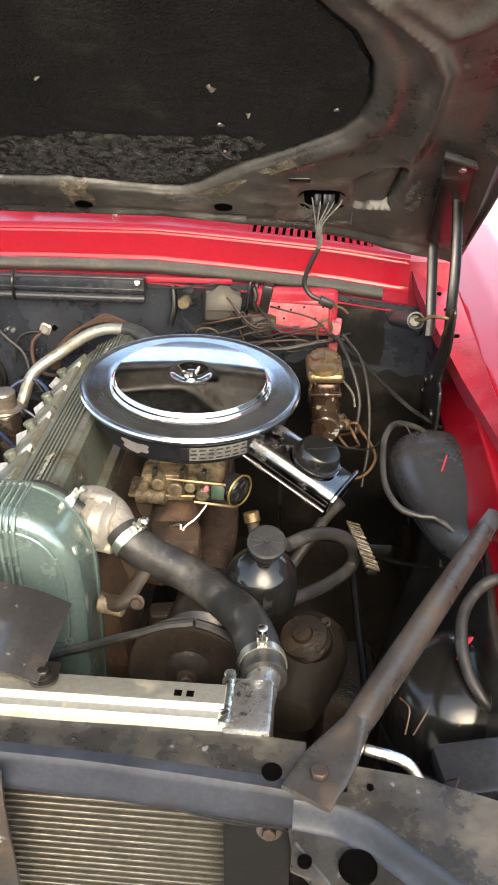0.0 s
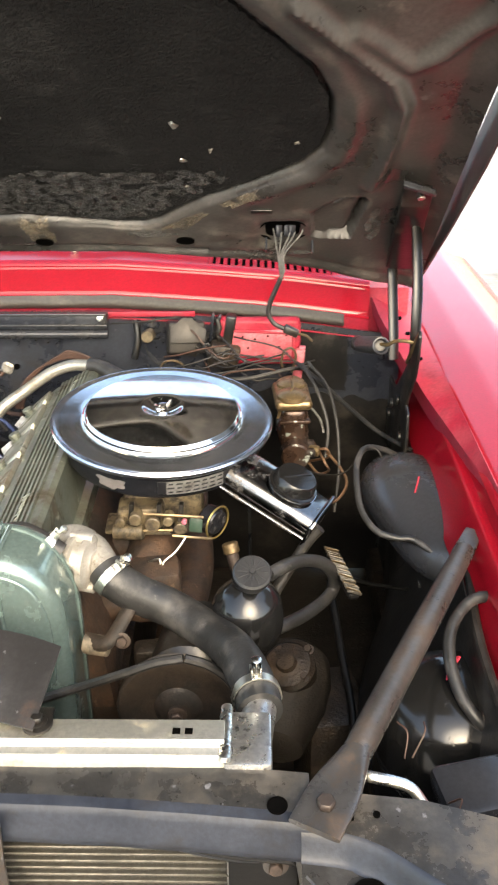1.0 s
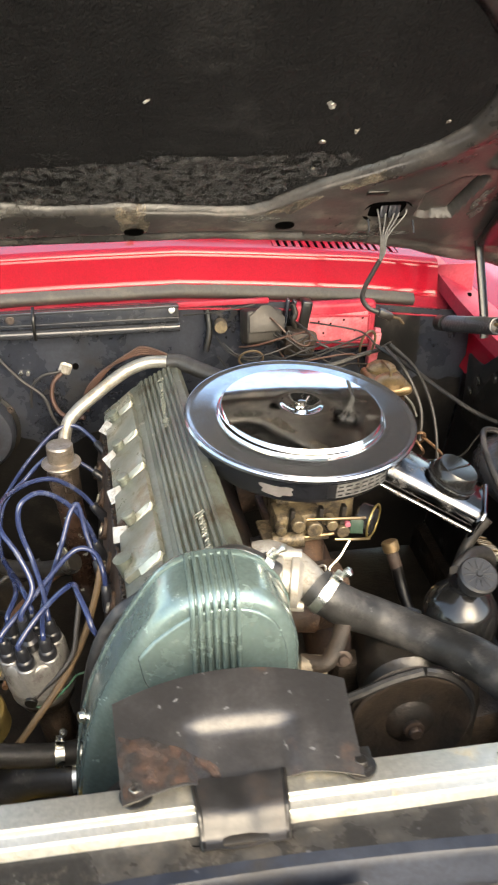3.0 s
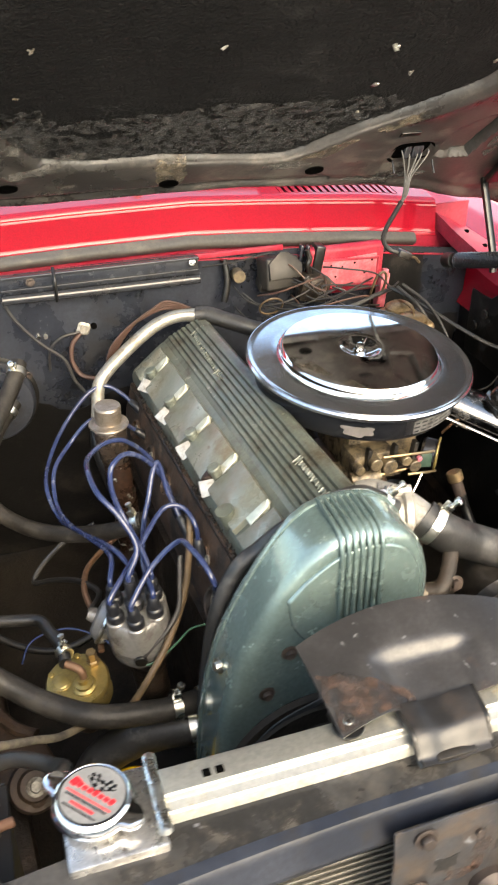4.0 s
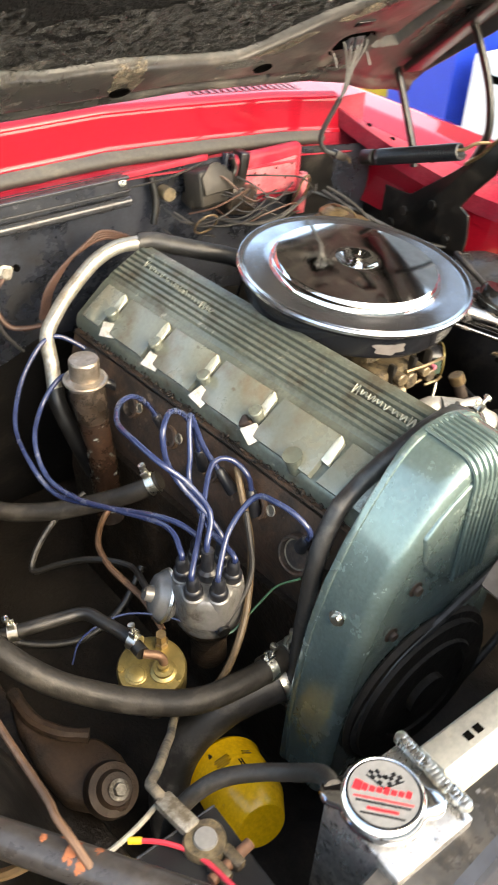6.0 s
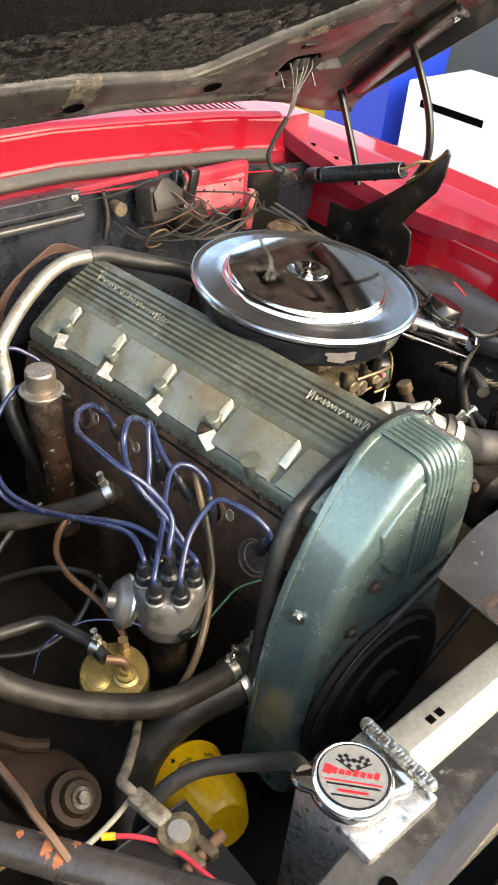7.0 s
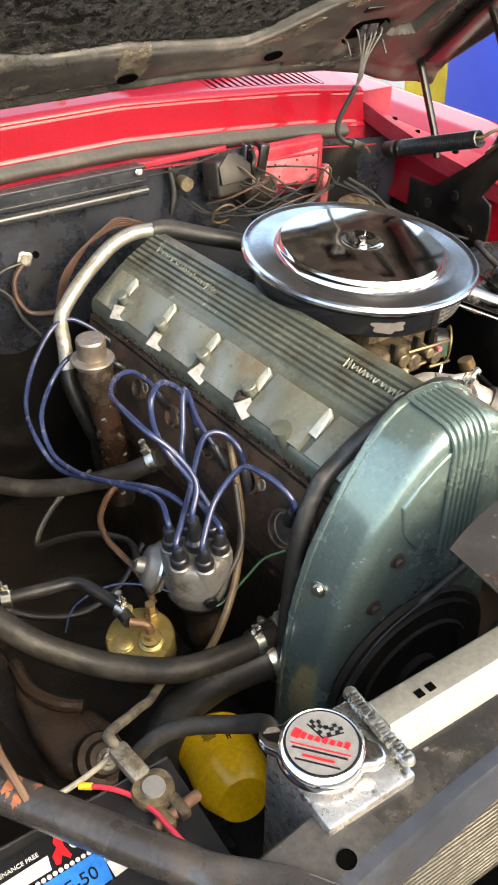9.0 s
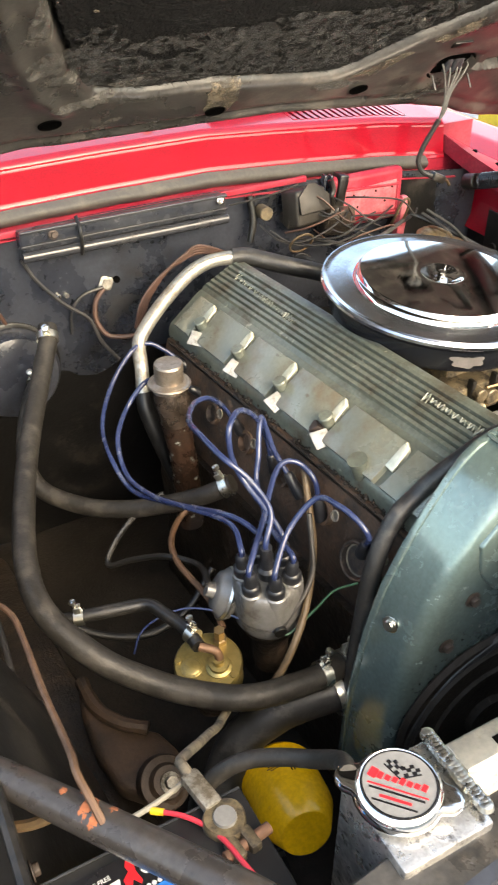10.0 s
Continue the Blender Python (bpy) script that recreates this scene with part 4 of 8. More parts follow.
cap = thing("pressure_cap", "chrome radiator cap with a grey and red round sticker", "radiator cap", (-0.359, 0.080, 0.826))
cm = pose(-0.3585, 0.0805, 0.826, -1, 0, -43)
part("neck", lathe([(0.027, -0.002), (0.027, 0.010), (0.029, 0.012)], cm, 40), "bright_metal", cap)
part("dome", lathe([(0.0345, 0.008), (0.0355, 0.0105), (0.0345, 0.0155), (0.0325, 0.0195), (0.030, 0.0215), (0.0285, 0.0205), (0.0, 0.0205)], cm, 56), "chrome", cap)
for s in (1, -1):
    part("ear", prism([(s * 0.026, -0.020), (s * 0.034, -0.0125), (s * 0.042, -0.0105), (s * 0.0475, -0.006), (s * 0.0492, 0.0), (s * 0.0475, 0.006), (s * 0.042, 0.0105), (s * 0.034, 0.0125), (s * 0.026, 0.020)][::s], cm @ pose(0, 0, 0.0085), 0.0105, 0.0035), "chrome", cap)
part("sticker", lathe([(0.0282, 0.0206), (0.0282, 0.0213), (0.0, 0.0213)], cm, 48), "label_grey", cap, "silver-grey round sticker")
sm = cm @ pose(0, 0, 0.0214, 0, 0, -5)
part("sticker_edge", lathe([(0.0288, 0.0206), (0.0288, 0.0216), (0.0276, 0.0216), (0.0276, 0.0210)], cm, 48), "label_black", cap, "black sticker border")
for s in (1, -1):
    fm_ = sm @ pose(0, 0.0035, 0, 0, 0, s * 32 + (90 if s < 0 else 0) * 0) @ Matrix.Diagonal((s, 1, 1, 1))
    part("flag_pole", box((0.0085, 0.0, 0.0002), (0.017, 0.0010, 0.0004), bev=0, base=fm_), "label_black", cap)
    for i in range(4):
        for j in range(3):
            if (i + j) % 2 == 0:
                part("flag_square", box((0.0055 + 0.0034 * i, 0.0020 + 0.0030 * j + 0.0008 * math.sin(i * 1.6), 0.0002), (0.0034, 0.0030, 0.0004), bev=0, base=fm_), "label_black", cap)
for k in range(8):
    # the maker's script as a row of plain slanted strokes
    hgt = 0.0085 if k == 0 else (0.0046, 0.0060, 0.0046)[k % 3]
    part("print_stroke", box((-0.0205 + 0.0056 * k, 0.0002 + hgt * 0.3, 0.0002), (0.0062 if k == 0 else 0.0040, hgt, 0.0004), (0, 0, -14), 0, base=sm), "label_red", cap)
part("print_bar", box((0, -0.0062, 0.0002), (0.046, 0.0012, 0.0004), bev=0, base=sm), "label_red", cap)
part("print_bar", box((0, -0.0095, 0.0002), (0.042, 0.0016, 0.0004), bev=0, base=sm), "label_black", cap)
part("print_bar", box((0, -0.0145, 0.0002), (0.024, 0.0022, 0.0004), bev=0, base=sm), "label_red", cap)
part("print_bar", box((0, -0.0188, 0.0002), (0.034, 0.0014, 0.0004), bev=0, base=sm), "label_black", cap)

# ---- the shroud plate over the radiator ----
shroud = thing("radiator_shroud_plate", "black pressed steel shroud plate with rust at a corner", "shroud plate", (-0.03, 0.13, 0.8))


def plate(u, v):
    # u across, v from the rear edge to the front edge
    x = -0.032 + (u - 0.5) * (0.224 - 0.012 * v)
    y = 0.172 + 0.020 * (1 - (2 * u - 1) ** 2) - v * 0.105
    z = 0.860 + 0.010 * (1 - (2 * u - 1) ** 2) * (1 - v) - 0.012 * v
    # raised middle step
    k = 1 / (1 + math.exp(-(v - 0.50 + 0.10 * (2 * u - 1.05) ** 2) * 40))
    inside = 1 / (1 + math.exp((abs(u - 0.52) - 0.22) * 45))
    z -= 0.010 * k * inside
    trough = math.exp(-((u - 0.44) / 0.10) ** 4) * max(0, v - 0.55)
    z -= 0.010 * trough
    return (x, y, z)


part("plate", sheet(plate, 56, 44, 0.002), "rust_plate", shroud)


def rust_corner(u, v):
    a = 0.01 + 0.40 * u
    b = 0.99 - (0.62 - 0.50 * u + 0.06 * noise.noise(Vector((u * 5, 0, 4)))) * v
    p = Vector(plate(a + 0.04 * v * noise.noise(Vector((v * 4, u * 2, 9))), b))
    return p + Vector((0, 0, 0.0030))


part("rust_patch", sheet(rust_corner, 16, 12, -0.0004), "brown_rust", shroud, "brown surface rust")


def tongue(u, v):
    w = 0.082 - 0.010 * v
    y = 0.090 - v * 0.055
    z = lerp_line([(0.0, 0.8425), (0.35, 0.8415), (0.6, 0.840), (0.72, 0.833), (0.85, 0.823), (1.0, 0.821)], v)
    z -= 0.0028 * math.exp(-((u - 0.45) / 0.2) ** 4)
    return (-0.036 + (u - 0.5) * w, y, z)


tong = part("tongue", sheet(tongue, 24, 16, 0.002), "tongue_paint", shroud, "pressed tongue to the radiator support")
for u_ in (0.0, 1.0):
    part("fold", tube([Vector(tongue(u_, v_)) + Vector((0, 0, 0.001)) for v_ in (0.0, 0.3, 0.6, 0.72, 0.85, 1.0)], 0.0026, 7), "black_paint", tong)
part("crossbar", box((-0.036, 0.041, 0.823), (0.040, 0.010, 0.004), (0, 0, 0), 0.0015), "bracket_tan", tong, "pale scraped crossbar")
for x in (-0.126, 0.074):
    tab = part("corner_tab", prism(arc(0, 0, 0.015, 150, 390, 12) + [(0.013, 0.02), (-0.013, 0.02)], pose(x, 0.083, 0.8405), 0.004, 0.001), "black_paint", shroud)
    bolt((x, 0.083, 0.845), (0, 0, 1), 0.0065, "bright_metal" if x < 0 else "black_paint", shroud)

# ---- engine ----
engine = thing("engine", "overhead-cam six-cylinder engine with green enamel covers and an oily block", "engine", (-0.04, 0.62, 0.25))


def along(y):
    """The engine's small turn and fall towards the firewall."""
    return -0.048 * (y - 0.56), -0.042 * (y - 0.56)


SEC = [(-0.1315, 0.762), (-0.1345, 0.768), (-0.1345, 0.779), (-0.1325, 0.786), (-0.130, 0.790), (-0.083, 0.8305), (-0.079, 0.8335), (-0.0735, 0.836), (-0.070, 0.8405), (-0.012, 0.8715), (-0.003, 0.8725), (0.004, 0.867), (0.011, 0.815), (0.015, 0.792), (0.027, 0.788), (0.029, 0.764)]


def sweep(sec, y0, y1, n):
    bm = bmesh.new()
    rows = []
    for i in range(n + 1):
        y = y0 + (y1 - y0) * i / n
        dx, dz = along(y)
        rows.append([bm.verts.new((x + dx, y, z + dz)) for x, z in sec])
    for a, b in zip(rows, rows[1:]):
        for k in range(len(sec) - 1):
            bm.faces.new((a[k], a[k + 1], b[k + 1], b[k]))
    bm.faces.new(rows[0])
    bm.faces.new(rows[-1][::-1])
    return bm


vc = part("valve_cover", sweep(SEC, 0.352, 0.958, 14), "cover_green", engine, "ribbed green valve cover", 25)
# the long ribs on the upper band
for k in range(7):
    s = (k + 0.5) / 7
    x, z = -0.069 + 0.056 * s, 0.8415 + 0.0300 * s
    part("rib", sweep([(x - 0.0030, z - 0.003), (x - 0.0026, z + 0.0028), (x + 0.0014, z + 0.0050), (x + 0.0030, z + 0.001)], 0.356, 0.953, 6), "cover_green", vc)
# raised panels between the slanted cuts
edges = [0.346, 0.431, 0.550, 0.665, 0.777, 0.887, 0.950]
for y0, y1 in zip(edges, edges[1:]):
    def corner(s, y):
        a, b = SEC[4], SEC[6]
        dx, dz = along(y)
        return Vector((a[0] + (b[0] - a[0]) * s + dx, y, a[1] + (b[1] - a[1]) * s + dz))
    lo0, hi0, hi1, lo1 = corner(0.0, y0 + 0.003), corner(0.93, y0 + 0.003), corner(0.93, y1 - 0.017), corner(0.0, y1 - 0.010)
    nrm = Vector((-0.61, 0, 0.79))
    bm = bmesh.new()
    a = [bm.verts.new(p - nrm * 0.004) for p in (lo0, hi0, hi1, lo1)]
    b = [bm.verts.new(p + nrm * h) for p, h in ((lo0, 0.0092), (hi0, 0.0100), (hi1, 0.0100), (lo1, 0.0085))]
    bm.faces.new(a)
    bm.faces.new(b[::-1])
    for k in range(4):
        bm.faces.new((a[k], b[k], b[(k + 1) % 4], a[(k + 1) % 4]))
    bm.normal_update()
    bevel_of(bm, b, 0.0022, 2)
    part("panel", bm, "cover_panel", vc)
for y in edges[1:-1]:
    # the near end of each panel, painted pale as its lit step face; a wedge that narrows upwards
    p, q = corner(0.36, y), corner(0.93, y)
    wedge = [p + Vector((0, 0.003, 0)) + nrm * 0.0104, p + Vector((0, -0.0085, 0)) + nrm * 0.0050, p.lerp(q, 0.85) + Vector((0, -0.0060, 0)) + nrm * 0.0072, q + Vector((0, 0.001, 0)) + nrm * 0.0112, p.lerp(q, 0.8) + Vector((0, 0.0035, 0)) + nrm * 0.0116]
    bm = bmesh.new()
    up = [bm.verts.new(v) for v in wedge]
    dn = [bm.verts.new(v - nrm * 0.006) for v in wedge]
    bm.faces.new(up)
    bm.faces.new(dn[::-1])
    for k in range(5):
        bm.faces.new((up[k], dn[k], dn[(k + 1) % 5], up[(k + 1) % 5]))
    bm.normal_update()
    bevel_of(bm, up, 0.0016, 2)
    part("bright_edge", bm, "lit_edge", vc, "ridge painted pale like a lit step")
# bent bright tabs and bolt bosses at the foot of each cut
for k, y in enumerate((0.462, 0.540, 0.646, 0.757, 0.868)):
    c = corner(0.03, y)
    if k == 0:
        part("boss", lathe([(0.011, -0.006), (0.011, 0.018), (0.0125, 0.019), (0.0125, 0.022), (0.0, 0.0225)], aim(c, (-0.35, 0, 1)), 20), "cover_green", vc, "capped bolt boss")
        continue
    part("tab", prism([(-0.011, -0.012), (0.010, -0.015), (0.014, 0.006), (-0.008, 0.012)], aim(c + nrm * 0.009, (-0.45, -0.45, 0.62), 25 + 17 * k), 0.0022, 0.0006), "tab_metal", vc, "bent bright steel tab")
    part("boss", lathe([(0.0085, -0.005), (0.0085, 0.016), (0.0098, 0.017), (0.0098, 0.021), (0.0085, 0.0225), (0, 0.0225)], aim(corner(0.34, y + 0.008), (-0.45, 0, 1)), 18), "cover_green", vc, "capped bolt boss")
    if k == 1:
        part("sealant", lathe([(0.0, 0.010), (0.007, 0.008), (0.012, 0.0), (0.010, -0.008)], aim(corner(0.16, y + 0.018) + nrm * 0.004, (-0.7, 0.2, 0.7)), 12, wave=lambda a, z: 1 + 0.18 * math.sin(3 * a)), "rust_bolt", vc, "lump of red-brown sealant")
# two raised scripts on the ribs, worn past reading
rng = random.Random(8)
for y0, n, step, first in ((0.915, 12, -0.0150, 0.60), (0.474, 9, -0.0128, 0.62)):
    for k in range(n):
        mid = first - (0.016 * k if y0 > 0.6 else 0.004 * k)
        tall = 0.15 if k in (0, n - 2) else rng.uniform(0.05, 0.085)
        pts = []
        for q in range(rng.choice((3, 4, 5))):
            y = y0 + k * step - 0.0034 * q + rng.uniform(-0.0012, 0.0012)
            h = mid + tall * (1 if q % 2 == 0 else -0.9) * rng.uniform(0.6, 1.0)
            dx, dz = along(y)
            pts.append((-0.069 + 0.056 * h + dx, y, 0.8415 + 0.030 * h + dz + 0.0046))
        part("script_stroke", tube(pts, 0.0008, 6, 6), "cover_panel", vc)

# baked oil and flaking paint along the lower edge of the valve cover
crust = bmesh.new()
rngc = random.Random(77)
for k in range(320):
    y = rngc.uniform(0.365, 0.945)
    dx, dz = along(y)
    r = rngc.uniform(0.0010, 0.0030)
    lathe([(r, -r * 0.4), (r * 0.9, r * 0.3), (r * 0.5, r * 0.6), (0, r * 0.7)], aim(Vector((-0.1370 + rngc.uniform(-0.003, 0.004) + dx, y, 0.764 + rngc.uniform(-0.010, 0.010) + dz)), (-0.8, rngc.uniform(-0.5, 0.5), 0.6)), 7, crust, wave=lambda a, z: 1 + 0.3 * math.sin(3 * a + k))
part("oil_crust", crust, "gear_iron", vc, "brown crust of baked oil", 60)["kind"] = "stuff"

# timing cover
OUT = [(-0.212, 0.42), (-0.209, 0.52), (-0.203, 0.60), (-0.192, 0.675), (-0.175, 0.738), (-0.152, 0.79), (-0.126, 0.836), (-0.104, 0.868), (-0.088, 0.886), (-0.070, 0.899), (-0.048, 0.906), (-0.024, 0.907), (0.002, 0.902), (0.024, 0.890), (0.043, 0.868), (0.055, 0.838), (0.060, 0.80), (0.060, 0.70), (0.055, 0.42)]


def crowned(outline, y0, y1, r, steps=6):
    """A plate between y0 and y1 whose front edge is rounded by the radius r."""
    pts = [Vector((p.x, p.y)) for p in smooth_path([(x, z, 0) for x, z in outline], 4)]
    n = len(pts)
    inward = []
    for i, p in enumerate(pts):
        d = (pts[min(i + 1, n - 1)] - pts[max(i - 1, 0)]).normalized()
        inward.append(Vector((d.y, -d.x)))
    rows = [(0.0, y1)] + [(r * (1 - math.cos(a)), y0 + r * (1 - math.sin(a))) for a in (math.pi / 2 * k / steps for k in range(steps + 1))]
    bm = bmesh.new()
    rings = [[bm.verts.new((p.x + q.x * e, y, p.y + q.y * e)) for p, q in zip(pts, inward)] for e, y in rows]
    for a, b in zip(rings, rings[1:]):
        for k in range(n):
            bm.faces.new((a[k], a[(k + 1) % n], b[(k + 1) % n], b[k]))
    bm.faces.new(rings[0])
    bm.faces.new(rings[-1])
    return bm


tc = part("timing_cover", crowned(OUT, 0.263, 0.335, 0.019), "timing_green", engine, "blue-green enamel timing cover with ribs", 25)
part("gasket_edge", prism([(x * 1.0 + (0.003 if x > -0.03 else -0.003), z + (0.0025 if z > 0.87 else 0.0)) for x, z in OUT], Matrix(((1, 0, 0, 0), (0, 0, 1, 0.330), (0, 1, 0, 0), (0, 0, 0, 1))), 0.010, 0.002), "timing_green", tc)
PAD = [(-0.118, 0.83), (-0.112, 0.795), (-0.098, 0.770), (-0.080, 0.752), (-0.055, 0.738), (-0.02, 0.726), (0.03, 0.722), (0.042, 0.735), (0.044, 0.80), (0.040, 0.836), (0.029, 0.862), (0.012, 0.879), (-0.01, 0.887), (-0.035, 0.888), (-0.058, 0.882), (-0.078, 0.870), (-0.099, 0.853)]
part("raised_pad", prism([(p.x, p.y) for p in smooth_path([(x, z, 0) for x, z in PAD], 4)], Matrix(((1, 0, 0, 0), (0, 0, 1, 0.2598), (0, 1, 0, 0), (0, 0, 0, 1))), 0.012, 0.0032, seg=4), "timing_green", tc)
for k in range(7):
    x = -0.0585 + 0.0080 * k
    zt = 0.9065 - 18 * 0.02 * (x + 0.034) ** 2 * 4
    part("rib", tube([(x + 0.004, 0.2580, 0.736), (x + 0.001, 0.2572, 0.80), (x, 0.2578, 0.872), (x, 0.2625, zt - 0.012), (x, 0.2735, zt - 0.002), (x, 0.290, zt + 0.0008), (x, 0.334, zt + 0.0008)], 0.0030, 8, 5), "timing_green", tc)
for x, y, z, mt in ((-0.114, 0.262, 0.754, "rust_bolt"), (-0.140, 0.262, 0.695, "rust_bolt"), (-0.185, 0.305, 0.712, "bright_metal")):
    bolt((x, y, z), (0, -1, 0) if mt == "rust_bolt" else (-0.9, -0.3, 0.2), 0.0065, mt, tc)
for r, y in ((0.118, 0.256), (0.098, 0.250), (0.080, 0.244)):
    part("crank_pulley_ring", lathe([(r, -0.004), (r + 0.004, 0.0), (r, 0.006), (r - 0.01, 0.006), (r - 0.01, -0.004)], aim((-0.075, y, 0.56), (0, -1, 0)), 48), "soot", engine)
part("crank_pulley", lathe([(0.108, 0), (0.108, 0.02), (0.03, 0.02), (0.03, 0.03), (0, 0.03)], aim((-0.075, 0.262, 0.56), (0, -1, 0)), 48), "soot", engine)

# head and block below the cover
head = part("cylinder_head", sweep([(-0.150, 0.60), (-0.158, 0.66), (-0.150, 0.72), (-0.139, 0.765), (0.030, 0.765), (0.070, 0.70), (0.08, 0.60)], 0.345, 0.955, 24), "rust", engine, "rust-brown cylinder head side")
part("gasket_strip", sweep([(-0.132, 0.752), (-0.141, 0.754), (-0.141, 0.761), (-0.132, 0.763)], 0.36, 0.95, 10), "black_paint", engine)
for k, y in enumerate((0.40, 0.495, 0.59, 0.685, 0.78, 0.875)):
    dx, dz = along(y)
    part("plug_well", lathe([(0.017, -0.012), (0.017, 0.004), (0.0135, 0.005), (0.012, -0.008), (0, -0.008)], aim((-0.153 + dx, y, 0.715 + dz), (-0.92, 0, 0.38)), 20), "rust", head)
    part("plug_washer", lathe([(0.0075, 0), (0.0075, 0.002), (0.0055, 0.002), (0.0055, 0)], aim((-0.157 + dx, y - 0.03, 0.733 + dz), (-0.95, 0, 0.3)), 16), "cast_alu", head)
part("core_plug", lathe([(0.0255, -0.010), (0.0255, 0.0045), (0.0235, 0.0055), (0.0215, 0.0045), (0.0205, -0.003)], aim((-0.160, 0.407, 0.711), (-0.95, -0.10, 0.30)), 28), "rust", engine, "rusty core plug rim")
part("core_plug", lathe([(0.0208, -0.008), (0.0205, -0.0025), (0.012, -0.0045), (0.0, -0.005)], aim((-0.160, 0.407, 0.711), (-0.95, -0.10, 0.30)), 28), "overspray", engine, "dished pale core plug")
part("block_side", sweep([(-0.165, 0.25), (-0.160, 0.40), (-0.168, 0.50), (-0.160, 0.60), (0.09, 0.60), (0.11, 0.25)], 0.345, 0.955, 24), "block", engine, "oily engine block")
part("front_housing", box((-0.13, 0.355, 0.60), (0.10, 0.045, 0.22), (0, 0, 0), 0.012), "block", engine)
# inlet side: manifold runners under the carburettor
part("inlet_manifold", tube([(0.09, 0.90, 0.70), (0.12, 0.75, 0.715), (0.125, 0.60, 0.72), (0.10, 0.45, 0.70)], lambda s: 0.034 + 0.006 * math.sin(s * 12), 16), "rust", engine)
for y in (0.45, 0.60, 0.75, 0.90):
    part("runner", tube([(0.06, y, 0.70), (0.09, y, 0.705), (0.12, y, 0.70)], 0.024, 14), "rust", engine)
part("exhaust_manifold", tube([(0.14, 0.92, 0.62), (0.17, 0.70, 0.60), (0.16, 0.50, 0.58), (0.18, 0.40, 0.45)], 0.036, 16), "rust", engine)
part("choke_housing", box((0.135, 0.49, 0.70), (0.075, 0.06, 0.085), (0, 0, 8), 0.012), "rust", engine, "rust-brown casting below the carburettor")
part("bracket", tube([(0.07, 0.31, 0.755), (0.10, 0.30, 0.76), (0.125, 0.33, 0.79), (0.135, 0.36, 0.80)], 0.010, 12, flat=0.6), "gear_iron", engine, "tan cast bracket")
part("bracket_boss", rod((0.068, 0.31, 0.75), (0.10, 0.305, 0.748), 0.013), "overspray", engine)
bolt((0.118, 0.30, 0.762), (0, -1, 0.3), 0.007, "rust_bolt", engine)
# thermostat housing
th = part("thermostat_housing", lathe([(0.026, 0.0), (0.033, 0.002), (0.033, 0.010), (0.027, 0.012), (0.026, 0.020), (0.033, 0.022), (0.033, 0.030), (0.022, 0.034), (0.020, 0.036)], aim((0.046, 0.368, 0.836), (1, -0.25, -0.03)), 32), "pale_casting", engine, "pale cast thermostat housing")
part("lobe", tube([(0.030, 0.415, 0.838), (0.048, 0.411, 0.840), (0.066, 0.404, 0.838)], lambda k: 0.0175 - 0.003 * abs(k - 0.5), 20), "pale_casting", th)
part("elbow", tube([(0.052, 0.402, 0.838), (0.074, 0.386, 0.836), (0.090, 0.362, 0.830), (0.104, 0.342, 0.822)], lambda k: 0.0215 - 0.002 * k, 20), "pale_casting", th)
for a in (70, 250):
    part("lug", rod((0.050, 0.366 + 0.031 * math.cos(radians(a)), 0.836 + 0.031 * math.sin(radians(a))), (0.080, 0.358 + 0.031 * math.cos(radians(a)), 0.836 + 0.031 * math.sin(radians(a))), 0.0075), "pale_casting", th)
# accessory drive
def pulley(name, c, r, axis, material, parent, label=""):
    return part(name, lathe([(r, 0), (r + 0.003, 0.003), (r - 0.004, 0.009), (r + 0.003, 0.015), (r, 0.018), (r * 0.92, 0.018), (r * 0.80, 0.013), (r * 0.42, 0.012), (r * 0.30, 0.020), (r * 0.16, 0.021), (r * 0.15, 0.028), (0, 0.028)], aim(c, axis), 56), material, parent, label)


alt = thing("power_steering_pump", "black power steering pump with a brown pulley and capped reservoir", "pump", (0.22, 0.32, 0.6))
pulley("pulley", (0.189, 0.262, 0.700), 0.071, (0, -1, 0.06), "gear_iron", alt, "rust-brown stamped pulley")
bolt((0.189, 0.236, 0.702), (0, -1, 0.06), 0.008, "rust_bolt", alt)
part("body", rod((0.200, 0.28, 0.70), (0.215, 0.40, 0.70), 0.058, 28, 0.015), "black_paint", alt)
part("reservoir", lathe([(0.0, -0.105), (0.028, -0.102), (0.042, -0.088), (0.0455, -0.068), (0.0455, -0.052), (0.0435, -0.038), (0.038, -0.027), (0.028, -0.017), (0.0185, -0.010), (0.0185, -0.004)], pose(0.272, 0.335, 0.833), 36), "canister_black", alt, "squat glossy black reservoir")
part("filler_cap", lathe([(0.019, -0.008), (0.019, 0.004), (0.0235, 0.006), (0.0235, 0.012), (0.021, 0.0145), (0.004, 0.0145), (0.003, 0.0165), (0, 0.0165)], pose(0.278, 0.322, 0.842, 26, 4, 0), 48, wave=lambda a, z: 1 + 0.035 * math.sin(24 * a)), "battery_black", alt, "ribbed black filler cap")
for k in range(12):
    part("cap_rib", box((0.012 * math.cos(k * 0.5236), 0.012 * math.sin(k * 0.5236), 0.0147), (0.013, 0.0016, 0.0014), (0, 0, k * 30), 0.0004, base=pose(0.278, 0.322, 0.842, 26, 4, 0)), "battery_black", alt)
part("bracket", box((0.17, 0.36, 0.63), (0.10, 0.03, 0.16), (0, 0, 10), 0.008), "block", alt)
gearbox = thing("steering_gearbox", "oily dark brown steering gearbox low beside the engine", "gearbox", (0.33, 0.50, 0.27))
